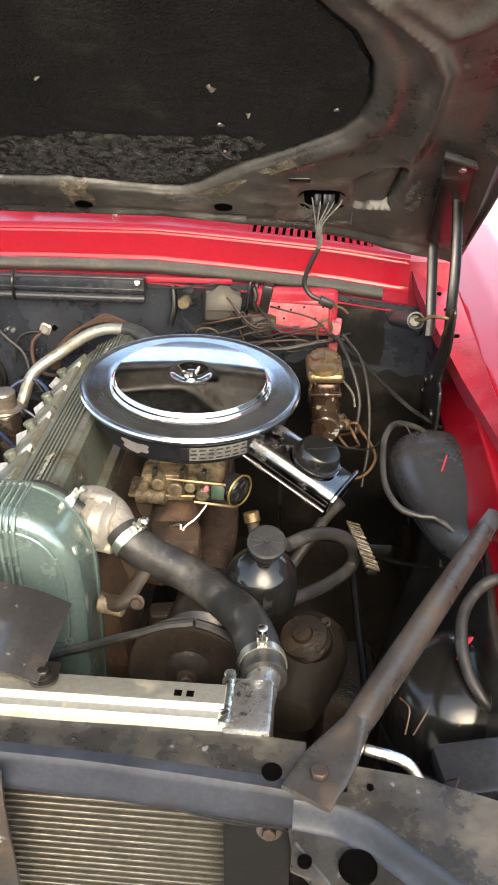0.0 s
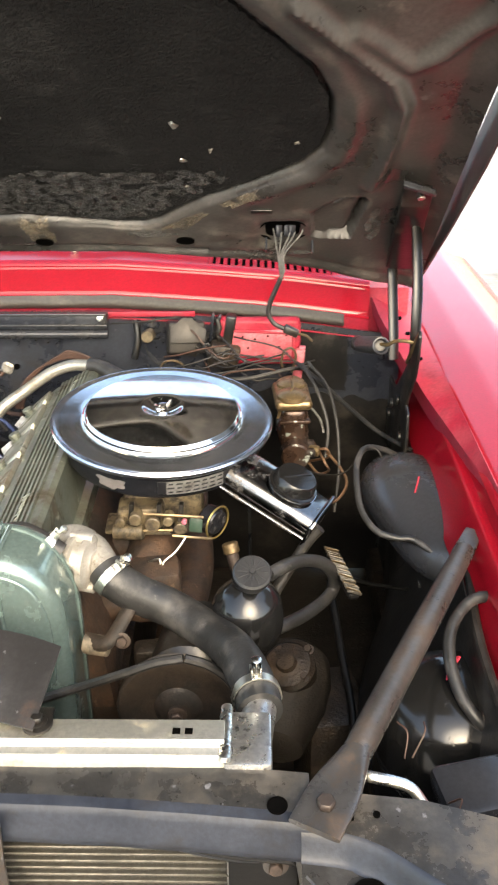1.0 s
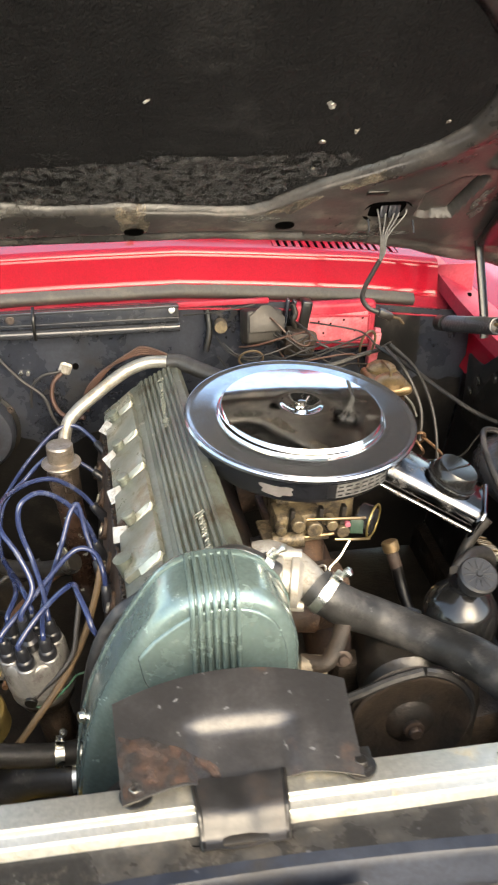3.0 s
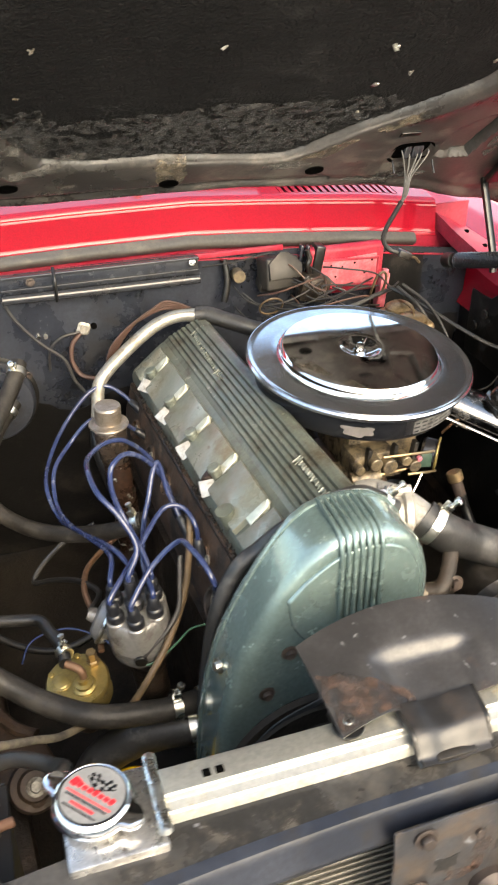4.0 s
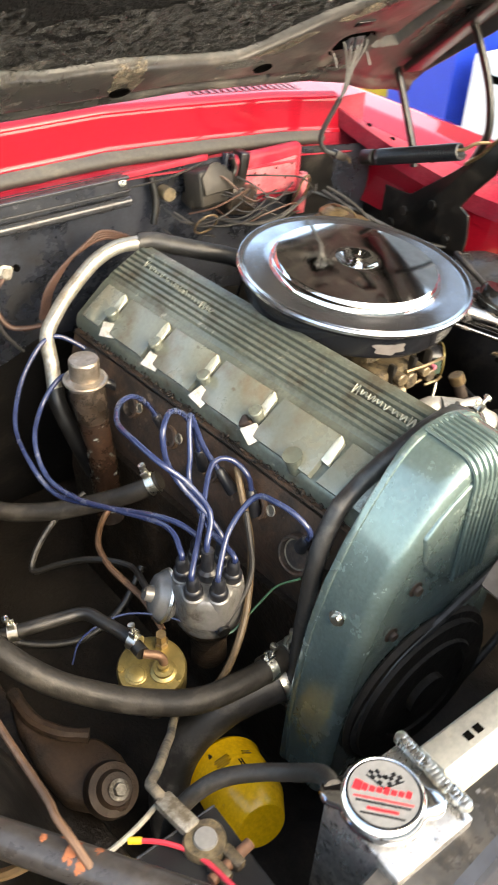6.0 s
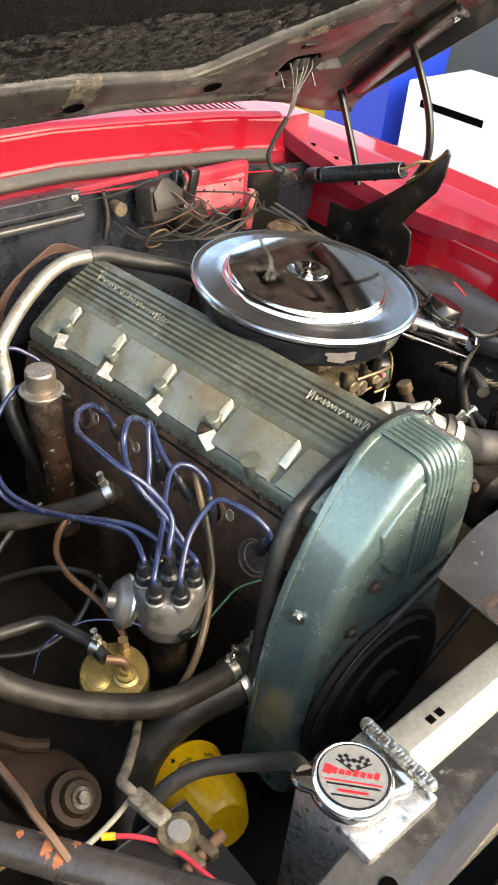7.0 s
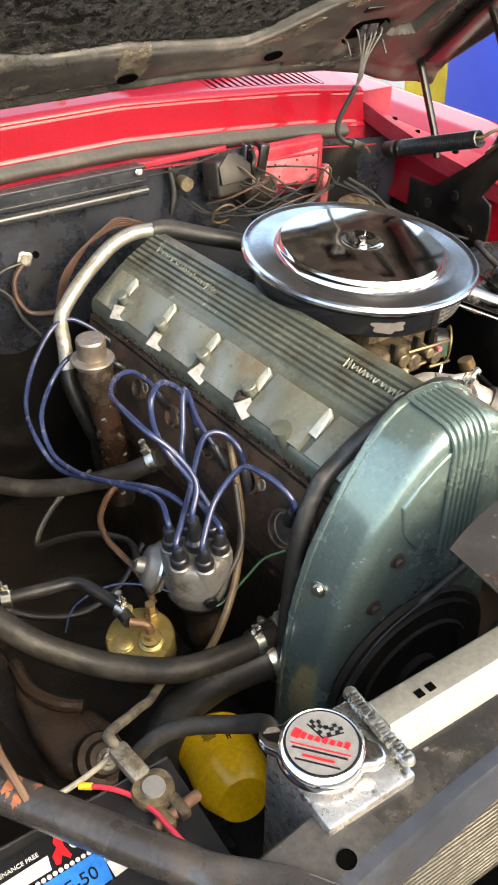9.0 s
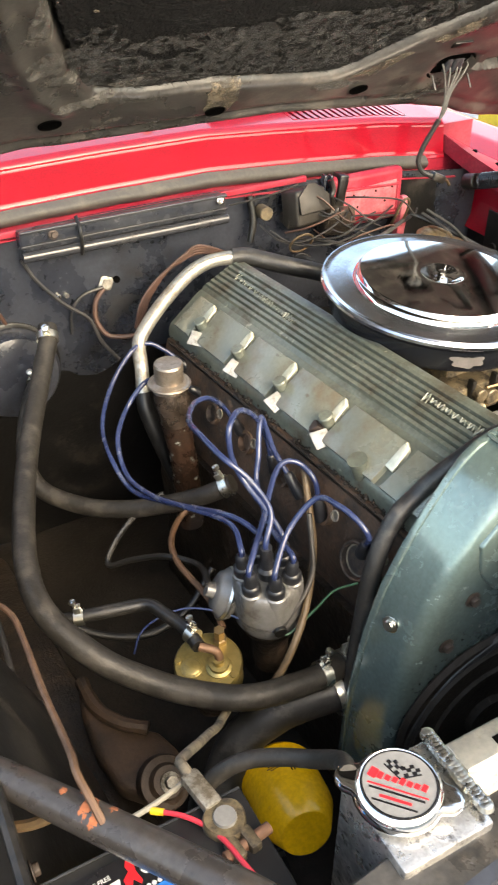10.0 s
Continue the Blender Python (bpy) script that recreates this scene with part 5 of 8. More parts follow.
part("case", lathe([(0.0, 0.0), (0.030, 0.002), (0.044, 0.012), (0.052, 0.040), (0.064, 0.075), (0.066, 0.130), (0.058, 0.165), (0.040, 0.180), (0.022, 0.184), (0.0, 0.185)], aim((0.305, 0.395, 0.470), (0.22, 0.92, 0.25)), 40), "soot", gearbox)
part("side_cover", lathe([(0.040, -0.02), (0.042, 0.028), (0.036, 0.036), (0.016, 0.040), (0.014, 0.048), (0.0, 0.049)], aim((0.335, 0.490, 0.535), (-0.2, -0.35, 0.9)), 32), "block", gearbox, "round bolted side cover")
for k in range(4):
    bolt(Vector((0.335, 0.482, 0.566)) + Vector((0.031 * math.cos(k * 1.57 + 0.6), 0.029 * math.sin(k * 1.57 + 0.6), 0.011 * math.sin(k * 1.57 + 0.6) + 0.007 * math.cos(k * 1.57 + 0.6))), (-0.2, -0.35, 0.9), 0.006, "dark_rust_bolt", gearbox)
part("mount", box((0.40, 0.50, 0.38), (0.10, 0.14, 0.22), (0, 0, 8), 0.02), "block", gearbox)
solo("drive_belt", tube([(0.20, 0.252, 0.7755), (0.222, 0.252, 0.768), (0.243, 0.252, 0.752), (0.258, 0.252, 0.728), (0.262, 0.252, 0.700), (0.252, 0.252, 0.668), (0.225, 0.252, 0.640), (0.10, 0.252, 0.545), (-0.01, 0.252, 0.470), (-0.075, 0.252, 0.450), (-0.15, 0.252, 0.48), (-0.185, 0.252, 0.56), (-0.14, 0.252, 0.642), (-0.06, 0.252, 0.680), (0.05, 0.252, 0.722), (0.13, 0.252, 0.754), (0.165, 0.252, 0.7685), (0.198, 0.252, 0.7757)], 0.0058, 8, 8), "rubber", "worn black rubber drive belt round the pulleys", "belt")

# ---- air cleaner ----
AN = Vector((0.0484, -0.0633, 1)).normalized()
AC = Vector((0.1376, 0.6577, 0.897))
am = aim(AC, AN)
air = thing("air_cleaner", "chrome round air cleaner lid on a glossy black housing", "air cleaner", (0.1376, 0.6577, 0.84))
lid = part("lid", lathe([(0.1655, -0.006), (0.1688, -0.003), (0.1692, 0.001), (0.1672, 0.0038), (0.1645, 0.0038), (0.1625, 0.0024), (0.156, 0.0022), (0.135, 0.0022), (0.1250, 0.0022), (0.1232, 0.0028)], am, 128), "chrome_rim", air, "pitted chrome rim")
part("dome", lathe([(0.1240, 0.001), (0.1228, 0.0045), (0.1216, 0.0078), (0.1203, 0.0092), (0.1190, 0.0096), (0.1178, 0.0112), (0.1164, 0.0146), (0.1150, 0.0160)] + [(r, 0.0160 + 0.0052 * (1 - (r / 0.115) ** 2)) for r in (0.113, 0.105, 0.095, 0.082, 0.068, 0.054, 0.042, 0.034)] + [(0.0325, 0.0207), (0.0305, 0.0203), (0.027, 0.0182), (0.020, 0.0142), (0.013, 0.0120), (0.006, 0.0112), (0.0, 0.0111)], am, 128), "chrome", lid, "polished chrome dome")
nut = part("wing_nut", lathe([(0.0095, 0.0105), (0.0095, 0.0145), (0.0065, 0.0165), (0.006, 0.0235), (0.0, 0.0245)], am, 24), "chrome", air, "chrome wing nut")
for s in (1, -1):
    part("wing", prism([(s * 0.004, 0.016), (s * 0.013, 0.020), (s * 0.0165, 0.030), (s * 0.013, 0.032), (s * 0.005, 0.024)], am @ pose(0, 0.0015, -0.0035, 90, 0, 0), 0.003, 0.001), "chrome", nut)
part("housing", lathe([(0.150, -0.001), (0.158, -0.006), (0.158, -0.010), (0.1525, -0.016), (0.1525, -0.040), (0.149, -0.047), (0.138, -0.052), (0.09, -0.054), (0.055, -0.058), (0.05, -0.068), (0.0, -0.068)], am, 96), "gloss_black", air, "glossy black housing with chipped paint")
def chip(u, v):
    r = u * (0.72 + 0.42 * noise.noise(Vector((math.cos(6.2832 * v) * 1.6, math.sin(6.2832 * v) * 1.6, 7))))
    a = radians(-150 + 11 * r * math.cos(6.2832 * v))
    return am @ Vector((0.1531 * math.cos(a), 0.1531 * math.sin(a), -0.029 + 0.013 * r * math.sin(6.2832 * v)))


part("paint_chip", sheet(chip, 6, 40, -0.0004), "primer", air, "patch of bare grey primer")
# foil decal on the drum
for k in range(9):
    a = radians(-122 + 4.6 * k)
    p = am @ Vector((0.1531 * math.cos(a), 0.1531 * math.sin(a), -0.029))
    part("decal", box((0, 0, 0), (0.0128, 0.0012, 0.021), bev=0.0003, base=am @ pose(0.1529 * math.cos(a), 0.1529 * math.sin(a), -0.0285, 0, 0, math.degrees(a) + 90)), "label_black" if k in (0, 8) else "silver_plastic", air, "silver foil decal")
    for r_ in range(3):
        if k not in (0, 8):
            part("print_bar", box((0, -0.0008, 0.0065 - 0.0065 * r_), (0.0098 - 0.003 * ((k + r_) % 2), 0.0006, 0.0022), bev=0, base=am @ pose(0.1529 * math.cos(a), 0.1529 * math.sin(a), -0.0285, 0, 0, math.degrees(a) + 90)), "label_black", air)
# snorkel
s0, s1 = Vector((0.215, 0.600, 0.868)), Vector((0.372, 0.531, 0.793))
sd = (s1 - s0).normalized()
sx = sd.cross(Vector((0, 0, 1))).normalized()
su = sx.cross(sd)
SM = Matrix((sx, su, sd)).transposed().to_4x4()
SM.translation = s0
L = (s1 - s0).length
sn = part("snorkel", prism([(-0.041, -0.008), (0.041, -0.008), (0.041, 0.006), (0.036, 0.015), (0.028, 0.019), (-0.028, 0.019), (-0.036, 0.015), (-0.041, 0.006)], SM, L, 0.004, seg=3), "dull_chrome", air, "dull chrome intake snorkel")
for x in (-0.044, 0.044):
    part("side_roll", tube([SM @ Vector((x, -0.012, 0.0)), SM @ Vector((x, -0.012, L))], 0.0032, 14), "dull_chrome", sn)
part("mouth_lip", prism([(-0.048, -0.026), (0.048, -0.026), (0.048, -0.016), (0.048, 0.014), (0.039, 0.023), (-0.039, 0.023), (-0.048, 0.014)], SM @ pose(0, 0, L - 0.003), 0.006, 0.002), "dull_chrome", sn)
vm = SM @ pose(0, 0.018, L * 0.70, -90, 0, 0)
part("vacuum_motor", lathe([(0.0345, 0.0), (0.0345, 0.006), (0.0365, 0.007), (0.0365, 0.011), (0.0325, 0.012), (0.031, 0.024), (0.028, 0.028), (0.020, 0.0285), (0.0, 0.0285)], vm, 40), "canister_black", sn, "round glossy dark vacuum motor")
part("vacuum_motor_ring", lathe([(0.0345, 0.0062), (0.0372, 0.0072), (0.0372, 0.0084), (0.0345, 0.0088)], vm, 40), "chrome_rim", sn, "thin bright rim")
part("vacuum_motor_rib", box((0, 0, 0.029), (0.05, 0.003, 0.002), (0, 0, 35), 0.0008, base=vm), "canister_black", sn)

# ---- carburettor ----
carb = thing("carburettor", "tan zinc carburettor with linkage under the air cleaner", "carburettor", (0.135, 0.62, 0.74))
part("body", box((0.140, 0.618, 0.797), (0.118, 0.110, 0.072), (0, 0, 3), 0.01), "carb_zinc", carb)
part("bowl", box((0.112, 0.552, 0.790), (0.068, 0.046, 0.042), (0, 0, 3), 0.008), "carb_zinc", carb)
part("pump_barrel", rod((0.074, 0.524, 0.776), (0.118, 0.518, 0.779), 0.0115, 20), "carb_zinc", carb)
for x in (0.100, 0.140, 0.172):
    part("column", box((x, 0.528, 0.800), (0.007, 0.012, 0.045), (0, 6, 0), 0.002), "black_paint", carb)
part("flange", box((0.140, 0.612, 0.756), (0.13, 0.115, 0.012), (0, 0, 3), 0.003), "rust", carb)
part("bowl_lip", box((0.107, 0.550, 0.773), (0.096, 0.052, 0.007), (0, 3, 3), 0.003), "carb_zinc", carb)
for k, (x, z) in enumerate(((0.085, 0.795), (0.108, 0.803), (0.132, 0.792), (0.155, 0.80), (0.172, 0.785))):
    part("boss", rod((x, 0.535, z), (x, 0.515 - 0.004 * (k % 2), z), 0.0075 + 0.002 * (k % 3), 14), "carb_zinc", carb)
part("choke_cap", rod((0.205, 0.56, 0.780), (0.225, 0.545, 0.778), 0.022, 28, 0.004), "gloss_black", carb, "round black pull-off diaphragm")
ringm = aim((0.224, 0.546, 0.778), (0.8, -0.6, -0.05))
part("choke_ring", tube([ringm @ Vector((0.025 * math.cos(k * 0.4189), 0.025 * math.sin(k * 0.4189), 0)) for k in range(16)], 0.0016, 8, 3), "gold_zinc", carb, "thin brass ring")
part("bracket_plate", prism([(-0.008, -0.011), (0.010, -0.013), (0.012, 0.006), (0.003, 0.014), (-0.008, 0.008)], aim((0.192, 0.528, 0.787), (0, -1, 0.2)), 0.003, 0.001), "dark_green", carb, "chipped green bracket plate")
part("link_rod", tube([(0.180, 0.51, 0.775), (0.165, 0.50, 0.757), (0.148, 0.49, 0.745), (0.151, 0.485, 0.733), (0.143, 0.488, 0.737), (0.140, 0.495, 0.748), (0.105, 0.50, 0.728), (0.085, 0.51, 0.715)], 0.0018, 6), "bright_metal", carb)
for a, b in (((0.08, 0.53, 0.772), (0.16, 0.522, 0.780)), ((0.12, 0.518, 0.81), (0.205, 0.525, 0.80)), ((0.16, 0.515, 0.775), (0.215, 0.53, 0.76))):
    part("link_rod", tube([a, (Vector(a) + Vector(b)) / 2 + Vector((0, -0.006, 0.004)), b], 0.0022, 6), "brass_dull", carb)
part("red_bush", rod((0.178, 0.522, 0.797), (0.178, 0.515, 0.797), 0.0038), "faded_pink", carb)
part("idle_solenoid", rod((0.245, 0.52, 0.745), (0.252, 0.51, 0.72), 0.009), "rust_bolt", carb, "orange-brown fitting")
part("feed_pipe", tube([(0.252, 0.510, 0.722), (0.256, 0.498, 0.700), (0.262, 0.470, 0.672), (0.270, 0.43, 0.64)], 0.0085, 10), "dull_black", carb, "black pipe below the fitting")
part("solenoid_end", rod((0.242, 0.524, 0.757), (0.246, 0.518, 0.743), 0.012), "brass_dull", carb)
part("return_spring", tube([(0.02 + 0.0018 * k + 0.0, 0.70 + 0.004 * math.cos(k * 1.57), 0.83 + 0.004 * math.sin(k * 1.57)) for k in range(36)], 0.0011, 5, 2), "bright_metal", carb)

# ---- hood, raised ----
HC, HS = math.cos(radians(41)), math.sin(radians(41))


def on_hood(u, v, w=0.0):
    """A point on the hood's inner side: u across, v up from the rear lip, w outwards."""
    return Vector((u, 0.975 - HC * v + HS * w, 1.075 + HS * v + HC * w))


LIP = [(-0.66, -0.03), (-0.50, -0.01), (-0.35, 0.008), (-0.05, 0.005), (0.155, -0.004), (0.30, -0.016), (0.40, -0.044), (0.45, -0.068), (0.50, -0.086), (0.54, -0.092), (0.575, -0.084)]
PADLINE = [(-0.42, 0.62), (-0.36, 0.36), (-0.344, 0.303), (-0.306, 0.205), (-0.268, 0.148), (-0.20, 0.132), (-0.10, 0.136), (0.05, 0.114), (0.093, 0.112), (0.123, 0.127), (0.192, 0.185), (0.262, 0.225), (0.344, 0.282), (0.370, 0.32), (0.379, 0.37), (0.376, 0.426), (0.349, 0.488), (0.308, 0.534), (0.25, 0.60), (0.10, 0.66), (-0.1, 0.70), (-0.3, 0.68)]


def inside(poly, x, y):
    c = False
    for (x0, y0), (x1, y1) in zip(poly, poly[1:] + poly[:1]):
        if (y0 > y) != (y1 > y) and x < (x1 - x0) * (y - y0) / (y1 - y0) + x0:
            c = not c
    return c


def dist_to(line, x, y, closed=True):
    best = 9.0
    for (x0, y0), (x1, y1) in zip(line, (line[1:] + line[:1]) if closed else line[1:]):
        dx, dy = x1 - x0, y1 - y0
        t = max(0.0, min(1.0, ((x - x0) * dx + (y - y0) * dy) / (dx * dx + dy * dy + 1e-12)))
        best = min(best, math.hypot(x - x0 - t * dx, y - y0 - t * dy))
    return best


RIDGE = [(0.33, 0.60), (0.397, 0.535), (0.45, 0.48), (0.471, 0.428), (0.469, 0.346), (0.453, 0.235)]
RIDGE3 = [(-0.40, 0.60), (-0.43, 0.45), (-0.41, 0.33), (-0.385, 0.24), (-0.35, 0.16), (-0.31, 0.115)]
RIDGE2 = [(0.40, 0.56), (0.47, 0.50), (0.50, 0.52), (0.56, 0.60)]
PANEL = [(0.366, 0.150), (0.372, 0.070), (0.438, 0.064), (0.457, 0.186), (0.448, 0.199), (0.410, 0.196)]
hood = thing("hood", "raised hood with a dusty black inner frame and torn fibre pad", "hood", (CX, 0.975, 1.075))


def hood_w(u, v):
    """How far the inner frame stands off its plane."""
    d = dist_to(PADLINE, u, v)
    d = -d if inside(PADLINE, u, v) else d
    w = -0.016 / (1 + math.exp(-max(-0.1, min(0.1, d - 0.008)) * 350)) + 0.003
    lip = v - lerp_line(LIP, u)
    w += 0.012 * math.exp(-lip / 0.008) - 0.048 * max(0.0, u - 0.05) * math.exp(-lip / 0.035)
    w += 0.007 * math.exp(-((lip - 0.030) / 0.010) ** 2) * (1 - 0.6 * (u > 0.2))
    w -= 0.015 * math.exp(-(dist_to(RIDGE, u, v, False) / 0.011) ** 2)
    w -= 0.010 * math.exp(-(dist_to(RIDGE2, u, v, False) / 0.012) ** 2)
    w -= 0.006 * math.exp(-(dist_to(RIDGE3, u, v, False) / 0.012) ** 2)
    if inside(PANEL, u, v):
        w += 0.010 * min(1.0, dist_to(PANEL, u, v) / 0.006) + 0.012 * math.exp(-((dist_to(PANEL, u, v) - 0.008) / 0.0045) ** 2) * (u > 0.40)
    # a rolled channel runs round the pad, with a deep gap at its edge
    w -= 0.005 * math.exp(-((d - 0.034) / 0.012) ** 2) * min(1.0, max(0.0, (u - 0.22) / 0.10))
    w += 0.011 * math.exp(-((d - 0.002) / 0.004) ** 2)
    w += 0.012 * math.exp(-(((u - 0.325) / 0.040) ** 4 + ((v - 0.083) / 0.034) ** 4))
    w -= 0.015 * min(1.0, max(0.0, (u - 0.535) / 0.040)) ** 1.5
    w += 0.018 * min(1.0, max(0.0, (-0.60 - u) / 0.05))
    return w + 0.0022 * noise.noise(Vector((u * 9, v * 9, 3))) + 0.0008 * noise.noise(Vector((u * 31, v * 31, 5)))


def hood_inner(a, b):
    u = -0.66 + 1.235 * a
    v0 = lerp_line(LIP, u)
    v = v0 + (1.24 - v0) * (b ** 1.6)
    return on_hood(u, v, hood_w(u, v))


part("inner_frame", sheet(hood_inner, 320, 230, 0.002), "hood_frame", hood, "dusty grey-black inner frame")
part("skin", sheet(lambda a, b: on_hood(-0.665 + 1.250 * a, lerp_line(LIP, -0.66 + 1.235 * a) - 0.004 + (1.25 - lerp_line(LIP, -0.66 + 1.235 * a)) * b, 0.034 - 0.03 * (2 * abs(a - 0.5)) ** 6), 60, 20, 0.002), "red", hood, "red painted outer skin")
part("side_edge", sheet(lambda a, b: on_hood(0.577 + 0.014 * b + 0.03 * a, -0.083 + 1.31 * a, lerp_line([(0, -0.025), (0.19, -0.051), (0.34, -0.065), (1.0, -0.07)], a) * (1 - b) + 0.030 * b), 60, 8, 0.003), "hood_black", hood)
rng = random.Random(5)
ragged = []
for (x0, y0), (x1, y1) in zip(PADLINE, PADLINE[1:] + PADLINE[:1]):
    n = max(1, int(math.hypot(x1 - x0, y1 - y0) / 0.006))
    for k in range(n):
        t = k / n
        ragged.append((x0 + (x1 - x0) * t + rng.uniform(-.0015, .0015), y0 + (y1 - y0) * t + rng.uniform(-.0005, .0035)))
DUST = ((-0.30, 0.19, 0.05, 0.016), (-0.285, 0.128, 0.06, 0.012), (-0.345, 0.225, 0.03, 0.035), (-0.22, 0.150, 0.05, 0.012), (-0.36, 0.30, 0.02, 0.05), (0.30, 0.02, 0.10, 0.012), (0.47, 0.11, 0.018, 0.06), (0.10, 0.085, 0.05, 0.016), (-0.17, 0.045, 0.09, 0.010))
HM = Matrix(((1, 0, 0, 0), (0, -HC, HS, 0.975), (0, HS, HC, 1.075), (0, 0, 0, 1)))
part("insulation_pad", prism(ragged, HM @ pose(0, 0, -0.004), 0.006, 0), "hood_pad", hood, "torn black fibre insulation pad")
# matted grey fibre over the lower part of the pad
PADDUST = ((-0.25, 0.175, 0.075, 0.045), (-0.15, 0.165, 0.085, 0.050), (-0.05, 0.170, 0.085, 0.060), (0.04, 0.165, 0.080, 0.055), (0.10, 0.185, 0.065, 0.050), (0.15, 0.215, 0.050, 0.038), (-0.10, 0.215, 0.090, 0.040), (0.02, 0.225, 0.080, 0.035), (-0.29, 0.235, 0.045, 0.050), (0.21, 0.245, 0.035, 0.022), (-0.20, 0.235, 0.060, 0.022), (-0.02, 0.255, 0.070, 0.018), (0.09, 0.250, 0.060, 0.020), (0.17, 0.262, 0.030, 0.014))
for k, (du, dv, dw, dh) in enumerate(PADDUST):
    def matted(a, b, c=(du, dv, dw, dh, k)):
        r = a * (0.8 + 0.5 * noise.noise(Vector((math.cos(6.28 * b) * 2.2, math.sin(6.28 * b) * 2.2, c[4] * 3.1))))
        u, v = c[0] + c[2] * r * math.cos(6.28 * b), c[1] + c[3] * r * math.sin(6.28 * b)
        v = max(v, lerp_line(PADLINE[4:14], u) + 0.006)
        return on_hood(u, v, -0.0050 - 0.0004 * c[4])
    part("matted_fibre", sheet(matted, 6, 36, 0.0003), "pad_dust", hood, "grey matted fibre")
# shaggy fibres along the lower part of the pad
bm = bmesh.new()
for k in range(9000):
    u, v = rng.uniform(-0.36, 0.34), 0.110 + 0.17 * rng.random() ** 1.5
    if noise.noise(Vector((u * 13, v * 18, 2))) < -0.12 + 2.2 * (v - 0.13):
        continue
    if not inside(PADLINE, u, v):
        continue
    p = on_hood(u, v, -0.004)
    a, ln = rng.gauss(0.9, 0.6), rng.uniform(0.004, 0.013)
    q = on_hood(u + ln * math.cos(a), v + ln * math.sin(a), -0.004 - rng.uniform(0.001, 0.006))
    s = (q - p).cross(Vector((0, 1, 1))).normalized() * 0.0007
    bm.faces.new([bm.verts.new(c) for c in (p - s, p + s, q)])
fuzz = part("pad_fuzz", bm, "pad_fuzz", hood)
fuzz["kind"] = "stuff"
for u, v in ((-0.322, 0.086), (-0.080, 0.060), (0.160, 0.063)):
    part("hole", lathe([(0.0125, 0.0), (0.0125, 0.002), (0.011, 0.002), (0.011, 0.001), (0.0, 0.001)], aim(on_hood(u, v, hood_w(u, v) - 0.001), (0, -HS, -HC)) @ Matrix.Diagonal((1.25, 0.95, 1, 1)), 24), "void", hood)
part("wire_opening", lathe([(0.040, 0.001), (0.043, 0.003), (0.041, 0.006), (0.036, 0.002), (0.0, 0.001)], aim(on_hood(0.325, 0.083, -0.003), (0, -HS, -HC)) @ Matrix.Diagonal((1.0, 0.86, 1, 1)), 40), "void", hood, "oval opening with bare wires")
for u, v in ((0.17, 0.375), (0.175, 0.29), (0.217, 0.315), (0.339, 0.332), (-0.061, 0.391), (0.176, 0.221), (-0.285, 0.40), (-0.304, 0.306)):
    big = 1.0 if (u, v) in ((0.17, 0.375), (0.175, 0.29)) else 0.55
    p = on_hood(u, v, -0.006)
    bm = box((0, 0, 0), (0.012 * big, 0.007 * big, 0.0015), (rng.uniform(-25, 25), rng.uniform(-25, 25), rng.uniform(0, 180)), 0.0004, base=aim(p, (0, -HS, -HC)))
    box((0.003 * big, 0.002 * big, 0.001), (0.004 * big, 0.016 * big, 0.0015), (20, 10, rng.uniform(0, 180)), 0.0004, bm, base=aim(p, (0, -HS, -HC)))
    part("retainer_clip", bm, "bright_metal" if big > 0.9 else "cast_alu", hood, "bright broken retainer clip")
for c0, c1, c2, c3 in (((-0.108, 0.128), (-0.066, 0.128), (-0.058, 0.052), (-0.098, 0.062)), ((0.125, 0.105), (0.185, 0.150), (0.205, 0.150), (0.165, 0.098)), ((0.225, 0.180), (0.285, 0.222), (0.290, 0.205), (0.245, 0.170))):
    def patch(a, b, q=(c0, c1, c2, c3)):
        e = 0.010 * noise.noise(Vector((a * 4, b * 4, q[0][0] * 50)))
        u = (q[0][0] * (1 - a) + q[1][0] * a) * (1 - b) + (q[3][0] * (1 - a) + q[2][0] * a) * b + e
        v = (q[0][1] * (1 - a) + q[1][1] * a) * (1 - b) + (q[3][1] * (1 - a) + q[2][1] * a) * b + e
        return on_hood(u, v, hood_w(u, v) - 0.0009)
    part("stain", sheet(patch, 14, 14, -0.0006), "overspray_patch", hood, "pale tan overspray patch")
strap = part("hinge_strap", prism([(0.497, 0.272), (0.543, 0.248), (0.556, -0.012), (0.507, -0.006)], HM @ pose(0, 0, -0.036), 0.014, 0.004), "black_paint", hood, "dark hinge strap on the hood")
part("strap_fold", prism([(0.494, 0.280), (0.546, 0.254), (0.546, 0.245), (0.494, 0.270)], HM @ pose(0, 0, -0.042), 0.010, 0.002), "grey_duct", strap)
part("strap_bolt", rod(on_hood(0.525, 0.242, -0.036), on_hood(0.525, 0.242, -0.042), 0.006, 6), "bright_metal", strap)
part("clip_slot", box((0, 0, 0), (0.034, 0.012, 0.003), bev=0.001, base=aim(on_hood(0.289, 0.157, hood_w(0.289, 0.157) - 0.001), (0, -HS, -HC))), "black_paint", hood)
for u, v in ((0.297, 0.068), (0.375, 0.058)):
    part("stud", rod(on_hood(u, v, -0.012), on_hood(u, v - 0.004, -0.034), 0.0016, 8), "grey_duct", hood)
